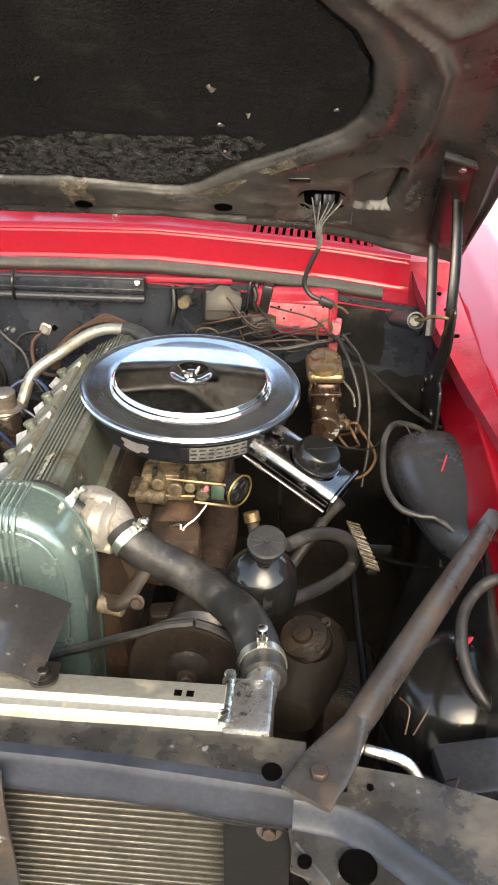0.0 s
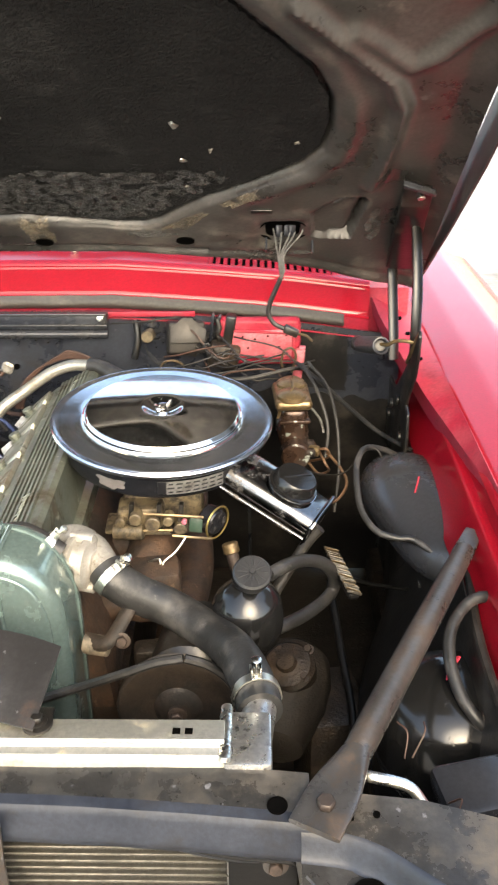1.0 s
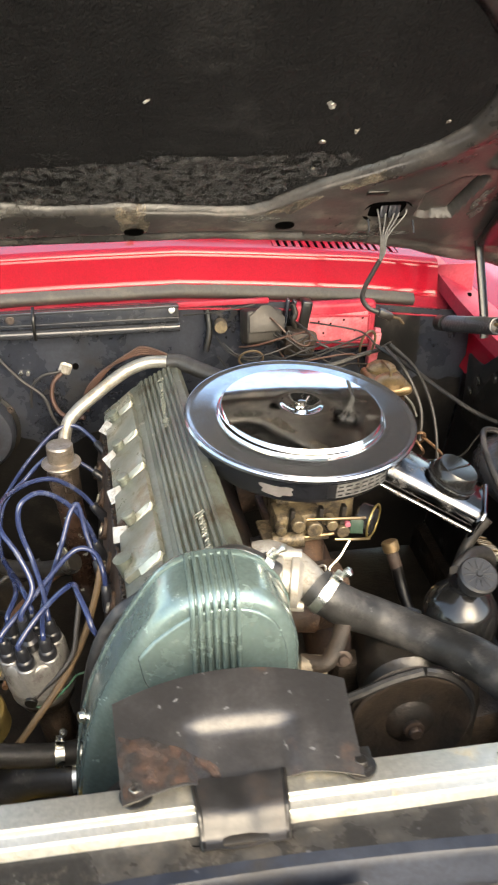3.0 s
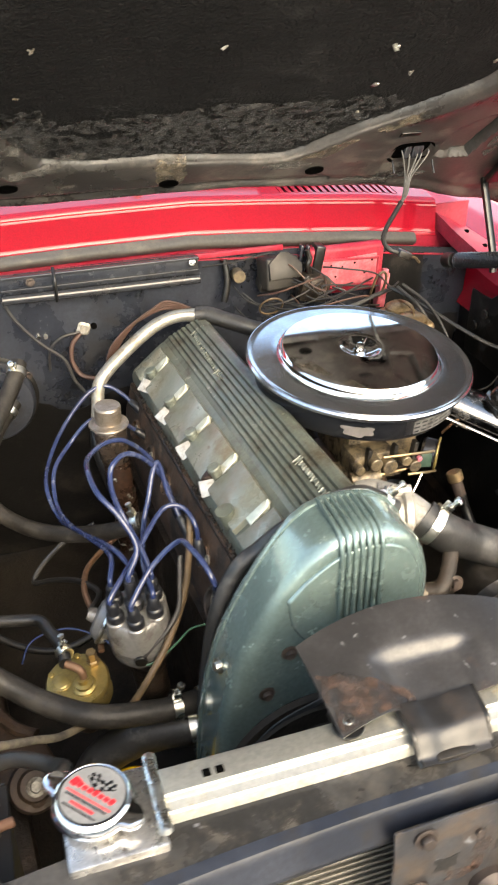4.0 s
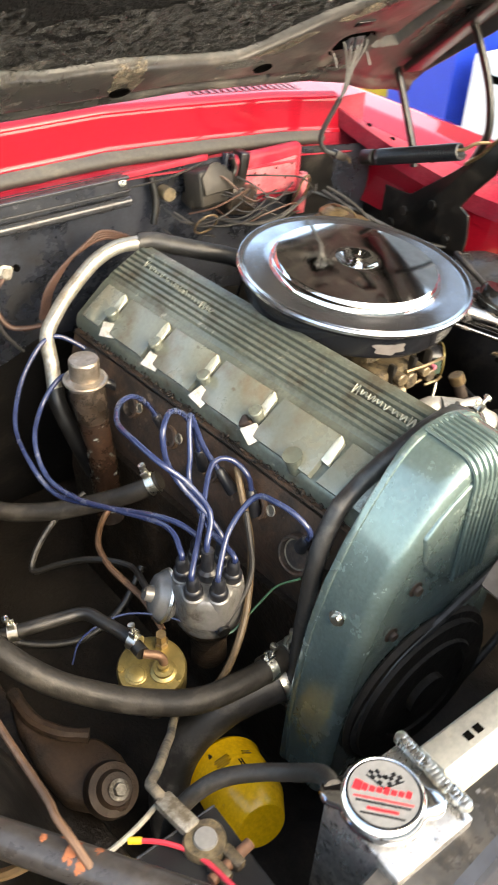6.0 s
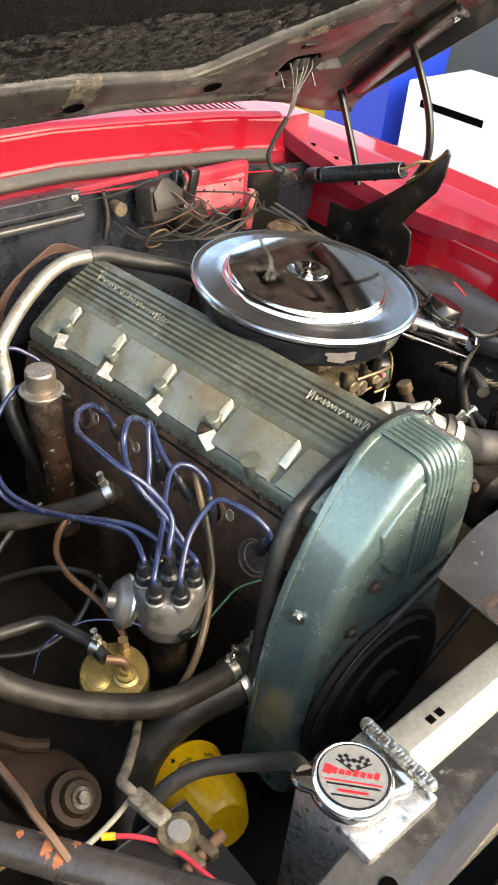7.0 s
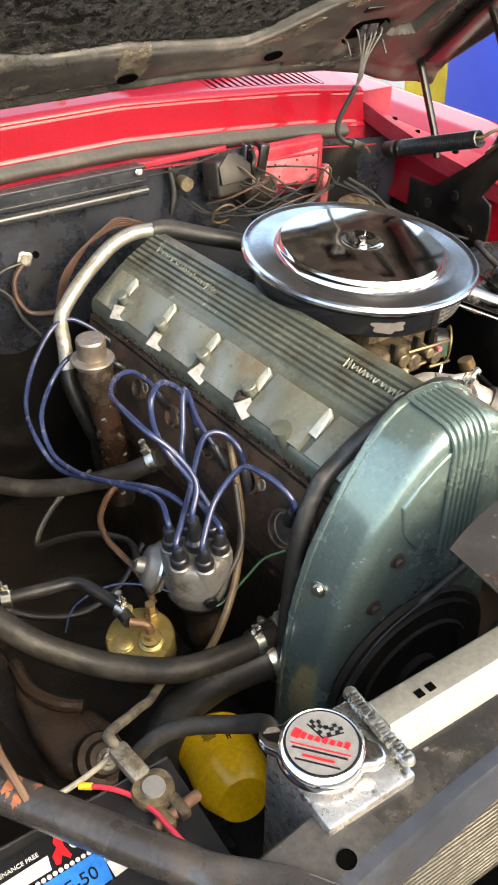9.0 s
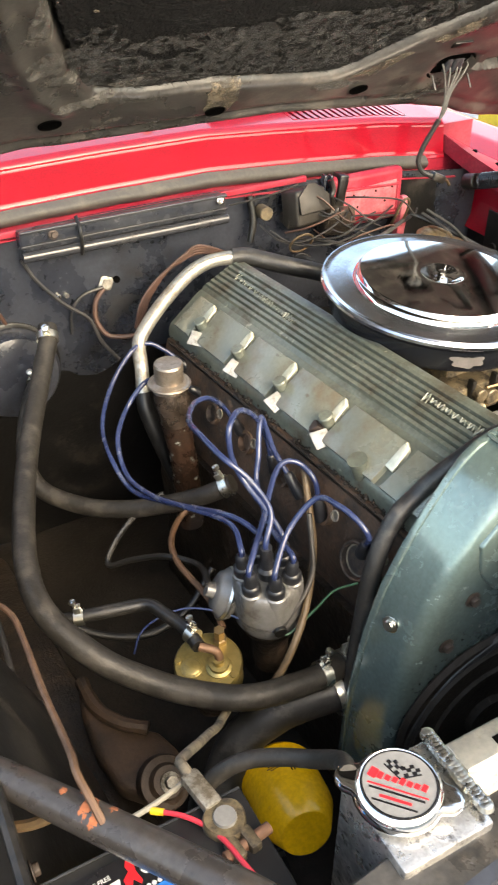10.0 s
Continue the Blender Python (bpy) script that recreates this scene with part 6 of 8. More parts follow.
for du, dv, dw, dh in DUST:
    def smudge(a, b, c=(du, dv, dw, dh)):
        r = a * (0.75 + 0.35 * noise.noise(Vector((math.cos(6.28 * b) * 1.5, math.sin(6.28 * b) * 1.5, c[0] * 40))))
        u, v = c[0] + c[2] * r * math.cos(6.28 * b), c[1] + c[3] * r * math.sin(6.28 * b)
        return on_hood(u, v, min(hood_w(u, v), -0.0045 if inside(PADLINE, u, v) else 1.0) - 0.0009)
    part("dust_smudge", sheet(smudge, 8, 30, 0.0004), "dust_patch", hood, "pale dust smudge")
# white lamp wires hanging out of the hood
lw = thing("hood_lamp_wiring", "loose white hood lamp wires ending in a black plug", "wiring", (0.33, 0.93, 0.94))
for k, (x, dz) in enumerate(((0.306, 0.0), (0.318, 0.006), (0.332, 0.004), (0.340, 0.0), (0.352, -0.004))):
    part("wire", tube([(x, 0.914, 1.135 + dz), (x + 0.004, 0.905, 1.12), (0.322 + 0.003 * (k - 2), 0.902, 1.085), (0.324 + 0.002 * (k - 2), 0.91, 1.055), (0.322, 0.918, 1.035)], 0.0013, 7), "pale_wire", lw)
    if k in (1, 2, 3):
        part("terminal", box((x, 0.908, 1.126), (0.012, 0.011, 0.026), (20, 0, 0), 0.003), "grey_duct", lw, "dark grey connector")
part("taped_lead", tube([(0.322, 0.916, 1.040), (0.312, 0.922, 1.015), (0.303, 0.928, 0.99), (0.301, 0.93, 0.97), (0.312, 0.928, 0.953), (0.330, 0.924, 0.945)], 0.0042, 8), "dark_wire", lw, "black taped lead")
part("plug", box((0.341, 0.924, 0.941), (0.028, 0.016, 0.014), (0, 25, 0), 0.003), "black_paint", lw, "black plastic plug")
part("stub_wire", tube([(0.352, 0.924, 0.936), (0.368, 0.93, 0.930), (0.38, 0.935, 0.918)], 0.0024, 7), "tan_tube", lw)

# ---- hood hinge ----
hinge = thing("spring_hinge", "black steel hood hinge with a coil spring", "hinge", (0.58, 0.9, 0.8))
YZ = Matrix(((0, 0, 1, 0), (1, 0, 0, 0), (0, 1, 0, 0), (0, 0, 0, 1)))
part("bracket", prism([(0.985, 0.70), (0.985, 0.83), (0.950, 0.830), (0.919, 0.834), (0.869, 0.874), (0.833, 0.904), (0.778, 0.954), (0.738, 1.008), (0.729, 1.0), (0.731, 0.961), (0.741, 0.930), (0.785, 0.876), (0.800, 0.852), (0.778, 0.843), (0.772, 0.802), (0.782, 0.70)], Matrix.Translation((0.532, 0, 0)) @ YZ, 0.006, 0.002), "black_paint", hinge)
part("bracket_edge", tube([(0.535, 0.735, 1.003), (0.533, 0.757, 0.979), (0.531, 0.778, 0.953), (0.531, 0.806, 0.928)], 0.0036, 8), "brass_dull", hinge, "tarnished folded edge")
part("arm", tube([(0.525, 0.915, 0.890), (0.525, 0.926, 0.923), (0.524, 0.95, 0.972), (0.523, 0.980, 1.030), (0.523, 1.0, 1.07)], 0.0125, 12, flat=0.55), "black_paint", hinge, "flat steel hinge arm")
part("arm", tube([(0.540, 0.80, 0.930), (0.536, 0.779, 0.975), (0.535, 0.778, 1.010), (0.536, 0.795, 1.060), (0.536, 0.83, 1.118), (0.536, 0.862, 1.16)], 0.0115, 12, flat=0.6), "black_paint", hinge, "curved steel hinge arm")
SA, SB = Vector((0.4705, 0.955, 0.9045)), Vector((0.483, 0.783, 0.966))
sax = (SB - SA).normalized()
s1_ = sax.orthogonal().normalized()
s2_ = sax.cross(s1_)
part("spring", tube([SA.lerp(SB, k / 380) + (s1_ * math.cos(k * 0.6) + s2_ * math.sin(k * 0.6)) * 0.0125 for k in range(381)], 0.0026, 6, 1), "satin_black", hinge, "black coil spring")
part("spring_core", rod(SA, SA.lerp(SB, 0.93), 0.0105, 16), "black_paint", hinge)
part("spring_hook", tube([SB + Vector((-0.004, 0.02, -0.004)), SB + Vector((0.010, 0.004, 0.0)), SB + Vector((0.022, -0.006, 0.010)), SB + Vector((0.036, -0.012, 0.012)), SB + Vector((0.050, -0.016, 0.010))], 0.0030, 8), "brass_dull", hinge, "tarnished spring hook")
part("knob", rod((0.470, 0.962, 0.902), (0.469, 0.990, 0.893), 0.0145), "black_paint", hinge)
for y, z in ((0.925, 0.80), (0.955, 0.765), (0.860, 0.835), (0.815, 0.785)):
    part("rivet", rod((0.531, y, z), (0.526, y, z), 0.009), "black_paint", hinge)

# ---- firewall fittings ----
redbox = thing("heater_block_off", "dusty pinkish-red pressed cover on the firewall", "cover", (0.29, 1.05, 0.82))
part("cover", box((0.284, 1.052, 0.876), (0.160, 0.024, 0.096), (0, 0, 0), 0.011, seg=4), "red_worn", redbox, "red pressed cover")
part("panel", box((0.289, 1.0395, 0.873), (0.118, 0.004, 0.056), (0, -3, 0), 0.0018), "pink_red", redbox, "dusty pink raised panel")
for z in (0.847, 0.899):
    part("bead", rod((0.230, 1.0385, z + 0.002), (0.348, 1.0385, z - 0.004), 0.0028, 10, 0.001), "red_worn", redbox)
for x in (0.229, 0.349):
    part("bead", rod((x, 1.0385, 0.848), (x, 1.0385, 0.898), 0.0028, 10, 0.001), "red_worn", redbox)
part("sealant", tube([(0.202, 1.040, 0.925), (0.207, 1.037, 0.908), (0.203, 1.036, 0.895), (0.208, 1.036, 0.880), (0.205, 1.038, 0.862), (0.212, 1.04, 0.85)], 0.0052, 9, wobble=0.3), "black_paint", redbox, "smeared black sealant")
for x, z in ((0.252, 0.889), (0.275, 0.884), (0.300, 0.890), (0.322, 0.868), (0.336, 0.892), (0.262, 0.866)):
    part("hole", lathe([(0.0022, -0.001), (0.0022, 0.0005), (0, 0.0005)], aim((x, 1.0374, z), (0, -1, 0)), 10), "void", redbox)
part("tab", box((0.360, 1.035, 0.83), (0.018, 0.02, 0.07), (0, 6, 0), 0.003), "pink_red", redbox)
motor = thing("wiper_motor", "grimy dark wiper motor housing with cut wires", "motor", (0.14, 1.03, 0.85))
part("housing", box((0.142, 1.030, 0.892), (0.070, 0.040, 0.060), (-12, 4, 14), 0.005, seg=3), "bracket_tan", motor, "folded dusty tan bracket")
part("bracket_face", prism([(-0.032, -0.016), (0.034, -0.018), (0.038, 0.006), (0.012, 0.030), (-0.004, 0.032), (-0.030, 0.014)], aim((0.146, 1.008, 0.905), (0.15, -0.9, 0.35), 0) @ pose(0, 0, 0, 0, 0, 0), 0.004, 0.0015), "bracket_tan", motor, "flat bolted plate")
part("lower_housing", box((0.135, 1.035, 0.868), (0.060, 0.034, 0.018), (10, 6, 0), 0.004), "bracket_tan", motor)
part("lower_housing", box((0.215, 1.035, 0.852), (0.060, 0.036, 0.050), (0, 12, 0), 0.008), "block", motor)
for x, z, h in ((0.192, 0.905, 0.055), (0.205, 0.905, 0.050)):
    part("stiffener", box((x, 1.050, z), (0.006, 0.014, h), (0, 8, 0), 0.002), "firewall_paint", motor)
bolt((0.146, 1.018, 0.912), (0, -1, 0.15), 0.0065, "cast_alu", motor)
part("knob", rod((0.070, 1.055, 0.889), (0.068, 1.028, 0.892), 0.012), "carb_zinc", motor)
part("drive_arm", tube([(0.045, 1.05, 0.92), (0.048, 1.04, 0.88), (0.04, 1.035, 0.845)], 0.006, 10), "black_paint", motor)
part("plate", box((0.225, 1.05, 0.895), (0.02, 0.03, 0.07), (0, 10, 0), 0.004), "black_paint", motor)
rng = random.Random(12)
wires = [((0.07, 1.02, 0.865), (0.10, 1.0, 0.845), (0.145, 0.99, 0.850), (0.20, 1.0, 0.865), (0.23, 1.02, 0.87)),
         ((0.10, 1.02, 0.855), (0.13, 0.99, 0.87), (0.18, 0.985, 0.885), (0.22, 1.01, 0.882)),
         ((0.09, 1.03, 0.84), (0.15, 0.985, 0.835), (0.22, 0.99, 0.835), (0.29, 1.015, 0.845), (0.345, 1.02, 0.845)),
         ((0.16, 1.03, 0.83), (0.21, 0.985, 0.825), (0.27, 0.98, 0.828), (0.33, 1.0, 0.835), (0.38, 1.03, 0.83)),
         ((0.06, 1.04, 0.87), (0.08, 1.01, 0.85), (0.12, 1.0, 0.835), (0.16, 1.0, 0.828), (0.20, 1.01, 0.82)),
         ((0.12, 1.02, 0.84), (0.17, 0.97, 0.85), (0.21, 0.97, 0.862), (0.25, 1.0, 0.858)),
         ((0.0, 1.035, 0.917), (0.05, 1.02, 0.925), (0.09, 1.02, 0.93), (0.13, 1.03, 0.932))]
rngw = random.Random(31)
for k in range(9):
    x0, z0 = rngw.uniform(0.06, 0.24), rngw.uniform(0.82, 0.90)
    pts = [(x0, 1.045, z0)]
    for j in range(1, 5):
        pts.append((x0 + j * rngw.uniform(0.02, 0.045), 1.045 - 0.055 * math.sin(j * 0.75) - rngw.uniform(0, 0.015), z0 + rngw.uniform(-0.028, 0.022) - 0.006 * j))
    wires.append(tuple(pts))
for k, w in enumerate(wires):
    hose("loose_wire", w, 0.0017 if k != 3 else 0.004, ("dark_wire", "brown_wire", "dark_wire", "rubber", "dark_wire", "dark_wire", "grey_rubber", "dark_wire", "brown_wire")[k % 9], "thin grimy wire looped against the firewall", "wire", 7, "firewall wires")
hose("wire_coil", [Vector((0.118, 0.995, 0.842)) + Vector((math.cos(a) * 0.022, -0.01 * math.sin(a), math.sin(a) * 0.019)) for a in (0.4 * k for k in range(22))], 0.0020, "tan_tube", "dull yellow wire coiled into a loop", "wire", 7)
hose("wire_loop", [(0.330, 1.02, 0.83), (0.326, 1.005, 0.85), (0.331, 1.0, 0.872), (0.343, 1.0, 0.880), (0.353, 1.005, 0.868), (0.352, 1.01, 0.845), (0.346, 1.015, 0.825)], 0.0026, "tan_tube", "tan wire loop beside the red cover", "wire", 7)
part("clip", box((0.3665, 1.040, 0.853), (0.012, 0.012, 0.032), (0, 4, 0), 0.002), "faded_pink", redbox, "pink plastic clip")
grom = thing("firewall_grommet", "bright ground strap screw on the firewall with a bent lead", "screw", (-0.219, 1.05, 0.81))
part("washer", lathe([(0.0125, 0), (0.0125, 0.002), (0.008, 0.004), (0.008, 0.007), (0, 0.007)], aim((-0.219, 1.056, 0.818), (0, -1, 0.1)), 24, wave=lambda a, z: 1 + 0.1 * math.sin(4 * a)), "cast_alu", grom)
part("lead", tube([(-0.226, 1.05, 0.812), (-0.243, 1.045, 0.795), (-0.247, 1.04, 0.765), (-0.235, 1.03, 0.740), (-0.215, 1.02, 0.735), (-0.19, 1.01, 0.737)], 0.0042, 8), "brown_wire", grom)
part("lead", tube([(-0.226, 1.05, 0.815), (-0.262, 1.05, 0.808), (-0.283, 1.05, 0.785), (-0.288, 1.05, 0.745)], 0.0026, 7), "dark_wire", grom)
blower = thing("heater_blower", "dark grimy round heater blower on the firewall", "blower", (-0.40, 1.05, 0.66))
part("drum", lathe([(0.075, 0.0), (0.075, 0.030), (0.068, 0.042), (0.050, 0.048), (0.030, 0.050), (0.0, 0.051)], aim((-0.395, 1.06, 0.705), (0, -1, 0.05)), 44), "firewall_paint", blower)
part("rim", lathe([(0.076, 0.004), (0.082, 0.006), (0.082, 0.010), (0.076, 0.012)], aim((-0.395, 1.06, 0.705), (0, -1, 0.05)), 44), "black_paint", blower)
for a in (30, 150, 270):
    bolt(Vector((-0.395 + 0.078 * math.cos(radians(a)), 1.048, 0.705 + 0.078 * math.sin(radians(a)))), (0, -1, 0.05), 0.005, "dark_rust_bolt", blower)
part("bracket", box((-0.455, 1.045, 0.80), (0.09, 0.02, 0.05), (0, 8, 0), 0.006), "block", blower)
hose("brown_lead", [(-0.47, 1.03, 0.82), (-0.44, 1.02, 0.835), (-0.41, 1.02, 0.83), (-0.395, 1.03, 0.80)], 0.003, "brown_wire", "brown lead looped above the blower", "wire", 7)
hose("firewall_cable", [(-0.352, 1.045, 0.89), (-0.335, 1.04, 0.855), (-0.30, 1.035, 0.81), (-0.262, 1.03, 0.775), (-0.248, 1.02, 0.735), (-0.225, 1.01, 0.70)], 0.0032, "dark_wire", "thin black cable running down the firewall", "cable", 7)
hose("rubber_hose", [(-0.205, 0.84, 0.56), (-0.225, 0.855, 0.63), (-0.235, 0.873, 0.68), (-0.233, 0.886, 0.705)], 0.0132, "sooty_rubber", "sooty rubber hose below the bent pipe", "hose", 12)
hose("vacuum_pipe", [(-0.237, 0.878, 0.69), (-0.226, 0.905, 0.735), (-0.217, 0.931, 0.766), (-0.195, 0.943, 0.789), (-0.163, 0.960, 0.808), (-0.130, 0.968, 0.830), (-0.100, 0.972, 0.847), (-0.066, 0.972, 0.857), (-0.030, 0.962, 0.860)], 0.0112, "pipe_steel", "bent bare metal pipe at the rear of the valve cover", "pipe", 14)
hose("rubber_hose", [(-0.034, 0.963, 0.860), (-0.012, 0.955, 0.860), (0.01, 0.94, 0.855), (0.05, 0.915, 0.845), (0.10, 0.89, 0.83), (0.14, 0.84, 0.81), (0.145, 0.77, 0.80)], 0.0145, "rubber", "thick black rubber hose behind the air cleaner", "hose", 12)
for k in range(4):
    hose("brown_wire", [(-0.195 + 0.004 * k, 1.0, 0.755), (-0.180 + 0.004 * k, 1.0, 0.80), (-0.150 + 0.005 * k, 1.0, 0.832 + 0.003 * k), (-0.115 + 0.005 * k, 1.0, 0.852 + 0.004 * k), (-0.075, 1.0, 0.862 + 0.004 * k), (-0.03, 1.0, 0.848 + 0.002 * k), (0.01, 1.0, 0.82)], 0.0028, "brown_wire", "brown wire arched over the rear of the engine", "wire", 7, "brown wires")

# ---- master cylinder and right-hand side ----
mc = thing("master_cylinder", "rusty brown brake master cylinder with a dull brass lid", "brake cylinder", (0.345, 0.93, 0.70))
part("body", box((0.345, 0.905, 0.775), (0.050, 0.095, 0.085), (0, 0, 4), 0.014, seg=3), "filler_rust", mc)
part("body_rib", box((0.345, 0.905, 0.792), (0.056, 0.101, 0.008), (0, 0, 4), 0.003), "filler_rust", mc)
part("body_rib", box((0.345, 0.905, 0.756), (0.056, 0.060, 0.030), (0, 0, 4), 0.006), "filler_rust", mc)
part("lid", box((0.343, 0.895, 0.828), (0.066, 0.100, 0.020), (0, 0, 4), 0.009, seg=3), "brass_dull", mc, "dull brass-coloured lid")
for y in (0.868, 0.922):
    part("lid_dome", lathe([(0.027, 0.0), (0.026, 0.008), (0.018, 0.014), (0, 0.016)], pose(0.342, y, 0.835), 24), "brass_dull", mc)
part("bail", tube([(0.318, 0.86, 0.80), (0.326, 0.855, 0.83), (0.343, 0.87, 0.853), (0.343, 0.91, 0.856), (0.348, 0.945, 0.84), (0.35, 0.96, 0.80)], 0.0026, 7), "brass_dull", mc, "wire bail")
part("bore", rod((0.350, 0.83, 0.735), (0.350, 1.05, 0.735), 0.026, 24), "filler_rust", mc)
for y in (0.838, 0.872):
    part("port", rod((0.366, y, 0.742), (0.384, y - 0.004, 0.744), 0.008, 14, 0.002), "filler_rust", mc)
part("fitting", rod((0.375, 0.86, 0.735), (0.393, 0.855, 0.735), 0.010), "brass_dull", mc)
for k in range(2):
    part("brake_line", tube([(0.385, 0.86 + 0.03 * k, 0.735), (0.405, 0.85, 0.742 - 0.03 * k), (0.412, 0.86, 0.722 - 0.03 * k), (0.395, 0.88, 0.705 - 0.03 * k), (0.375, 0.90, 0.69)], 0.0026, 8), "copper", mc, "bent copper brake line")
hose("harness", [(0.365, 0.98, 0.855), (0.385, 0.93, 0.835), (0.402, 0.90, 0.80), (0.410, 0.88, 0.765), (0.405, 0.86, 0.72)], 0.0034, "dark_wire", "black wiring harness beside the master cylinder", "wiring", 8)
hose("harness", [(0.355, 1.0, 0.85), (0.40, 0.95, 0.83), (0.45, 0.90, 0.80), (0.50, 0.85, 0.775), (0.55, 0.80, 0.765)], 0.0040, "sooty_rubber", "black cable slung across to the fender", "wiring", 8)
hose("harness", [(0.375, 0.98, 0.86), (0.41, 0.93, 0.83), (0.425, 0.87, 0.78), (0.428, 0.83, 0.71), (0.42, 0.80, 0.64)], 0.0030, "dark_wire", "black wiring harness hanging behind the air cleaner", "wiring", 8)
hose("curled_wire", [(0.355, 0.80, 0.73), (0.39, 0.77, 0.735), (0.43, 0.74, 0.755), (0.455, 0.73, 0.80), (0.475, 0.72, 0.81), (0.487, 0.715, 0.795)], 0.0015, "grey_rubber", "thin grey wire with a curled end", "wire", 7)
hose("grey_wire", [(0.37, 0.93, 0.80), (0.395, 0.90, 0.78), (0.402, 0.88, 0.76)], 0.0022, "silver_plastic", "short grey wire beside the brake cylinder", "wire", 7)
hose("steering_loop", [(0.408, 0.86, 0.73), (0.430, 0.83, 0.715), (0.44, 0.80, 0.70), (0.425, 0.78, 0.68), (0.40, 0.78, 0.665), (0.385, 0.79, 0.64)], 0.0028, "copper", "brown looped line below the master cylinder", "line", 8)
duct = thing("inner_fender_dome", "satin grey domed metal housing on the inner fender", "housing", (0.53, 0.56, 0.7))


def dome(u, v):
    # a long rounded bulge lying along the fender
    a = math.pi * (v * 1.1 - 0.12)
    s = (u - 0.5) * 2
    k = max(0.0, 1 - abs(s) ** 3.6) ** 0.5
    c = Vector((0.572 + 0.066 * s, 0.640 - 0.160 * s, 0.726 - 0.010 * s))
    return c + Vector((-math.cos(a) * (0.092 + 0.014 * s) * k, -0.02 * math.cos(a) * k, math.sin(a) * 0.060 * k))


part("shell", sheet(dome, 36, 28, 0.002), "grey_duct", duct)
part("paint_mark", tube([dome(0.50, 0.42) + Vector((0, 0, 0.001)), dome(0.44, 0.47) + Vector((0, 0, 0.001)), dome(0.40, 0.50) + Vector((0, 0, 0.001))], 0.0018, 6, flat=0.5), "red_wire", duct, "small red paint mark")
rh = hose("fender_hose", [(0.530, 0.765, 0.765), (0.500, 0.756, 0.788), (0.466, 0.735, 0.805), (0.449, 0.705, 0.808), (0.439, 0.661, 0.80), (0.440, 0.595, 0.775), (0.459, 0.554, 0.76), (0.489, 0.541, 0.754), (0.513, 0.540, 0.752), (0.539, 0.522, 0.742), (0.566, 0.508, 0.715), (0.585, 0.50, 0.67)], 0.0050, "rubber", "dusty rubber hose curling round the domed housing", "hose", 10)
part("hose_tie", lathe([(0.0055, -0.0025), (0.0070, -0.0025), (0.0070, 0.0025), (0.0055, 0.0025)], aim((0.513, 0.540, 0.752), (0.85, -0.3, -0.1)), 16), "black_paint", rh, "black tie")
hose("power_steering_hose", [(0.372, 0.497, 0.80), (0.356, 0.495, 0.780), (0.343, 0.490, 0.760), (0.330, 0.476, 0.747), (0.318, 0.461, 0.735), (0.306, 0.443, 0.723), (0.295, 0.42, 0.712), (0.280, 0.39, 0.700)], 0.0082, "grey_rubber", "straight dusty rubber hose to the steering pump", "hose", 10)
hose("power_steering_hose", [(0.300, 0.42, 0.775), (0.325, 0.447, 0.772), (0.352, 0.475, 0.760), (0.380, 0.498, 0.738), (0.396, 0.512, 0.706), (0.393, 0.508, 0.680), (0.365, 0.465, 0.683), (0.328, 0.412, 0.700), (0.292, 0.370, 0.716)], 0.0095, "rubber", "looped black power steering hose", "hose", 12)
hose("loom", [(0.40, 0.62, 0.62), (0.41, 0.50, 0.58), (0.42, 0.38, 0.54), (0.40, 0.25, 0.50), (0.38, 0.15, 0.45)], 0.006, "dull_black", "dark taped wiring bundle low in the bay", "wiring", 10)
# small coiled resistor on the inner fender
res = thing("finned_regulator", "small finned metal regulator on the inner fender", "regulator", (0.407, 0.510, 0.697))
part("base", box((0.408, 0.508, 0.712), (0.016, 0.112, 0.010), (0, 8, 13), 0.003), "dull_black", res)
part("stay", tube([(0.408, 0.510, 0.710), (0.455, 0.545, 0.668), (0.53, 0.58, 0.63)], 0.003, 8), "dull_black", res)
for k in range(27):
    part("fin", box((0.3947 + 0.00099 * k, 0.5633 - 0.00418 * k, 0.7195 + 0.001 * math.sin(k * 2.3)), (0.021, 0.0008, 0.007), (25, 8, -14 + 5 * math.sin(k * 1.7)), 0.0002), "brass_dull" if k % 4 == 1 else "cast_alu", res)
canister = thing("vapour_canister", "glossy black round canister behind the headlamp", "canister", (0.535, 0.235, 0.45))
part("body", lathe([(0.070, 0.0), (0.088, 0.02), (0.090, 0.20), (0.084, 0.232), (0.062, 0.256), (0.03, 0.266), (0.0, 0.267)], pose(0.520, 0.285, 0.478, 8, 0, 0), 40), "canister_black", canister)
part("seam", lathe([(0.0905, 0.150), (0.0925, 0.153), (0.0925, 0.158), (0.0905, 0.161)], pose(0.520, 0.285, 0.478, 8, 0, 0), 40), "canister_black", canister)
hose("release_cable", [(0.09, 0.040, 0.800), (0.13, 0.026, 0.790), (0.19, 0.012, 0.774), (0.232, 0.008, 0.765), (0.262, 0.006, 0.759), (0.300, 0.004, 0.757), (0.316, 0.006, 0.752), (0.330, 0.012, 0.736), (0.345, 0.022, 0.70)], 0.0056, "canister_black", "black hood release cable under the support", "cable", 10)
hose("release_cable", [(0.12, 0.034, 0.790), (0.18, 0.016, 0.770), (0.225, 0.010, 0.757), (0.27, 0.008, 0.749), (0.31, 0.010, 0.745), (0.345, 0.02, 0.72)], 0.0034, "satin_black", "thin black wire beside the release cable", "cable", 8)
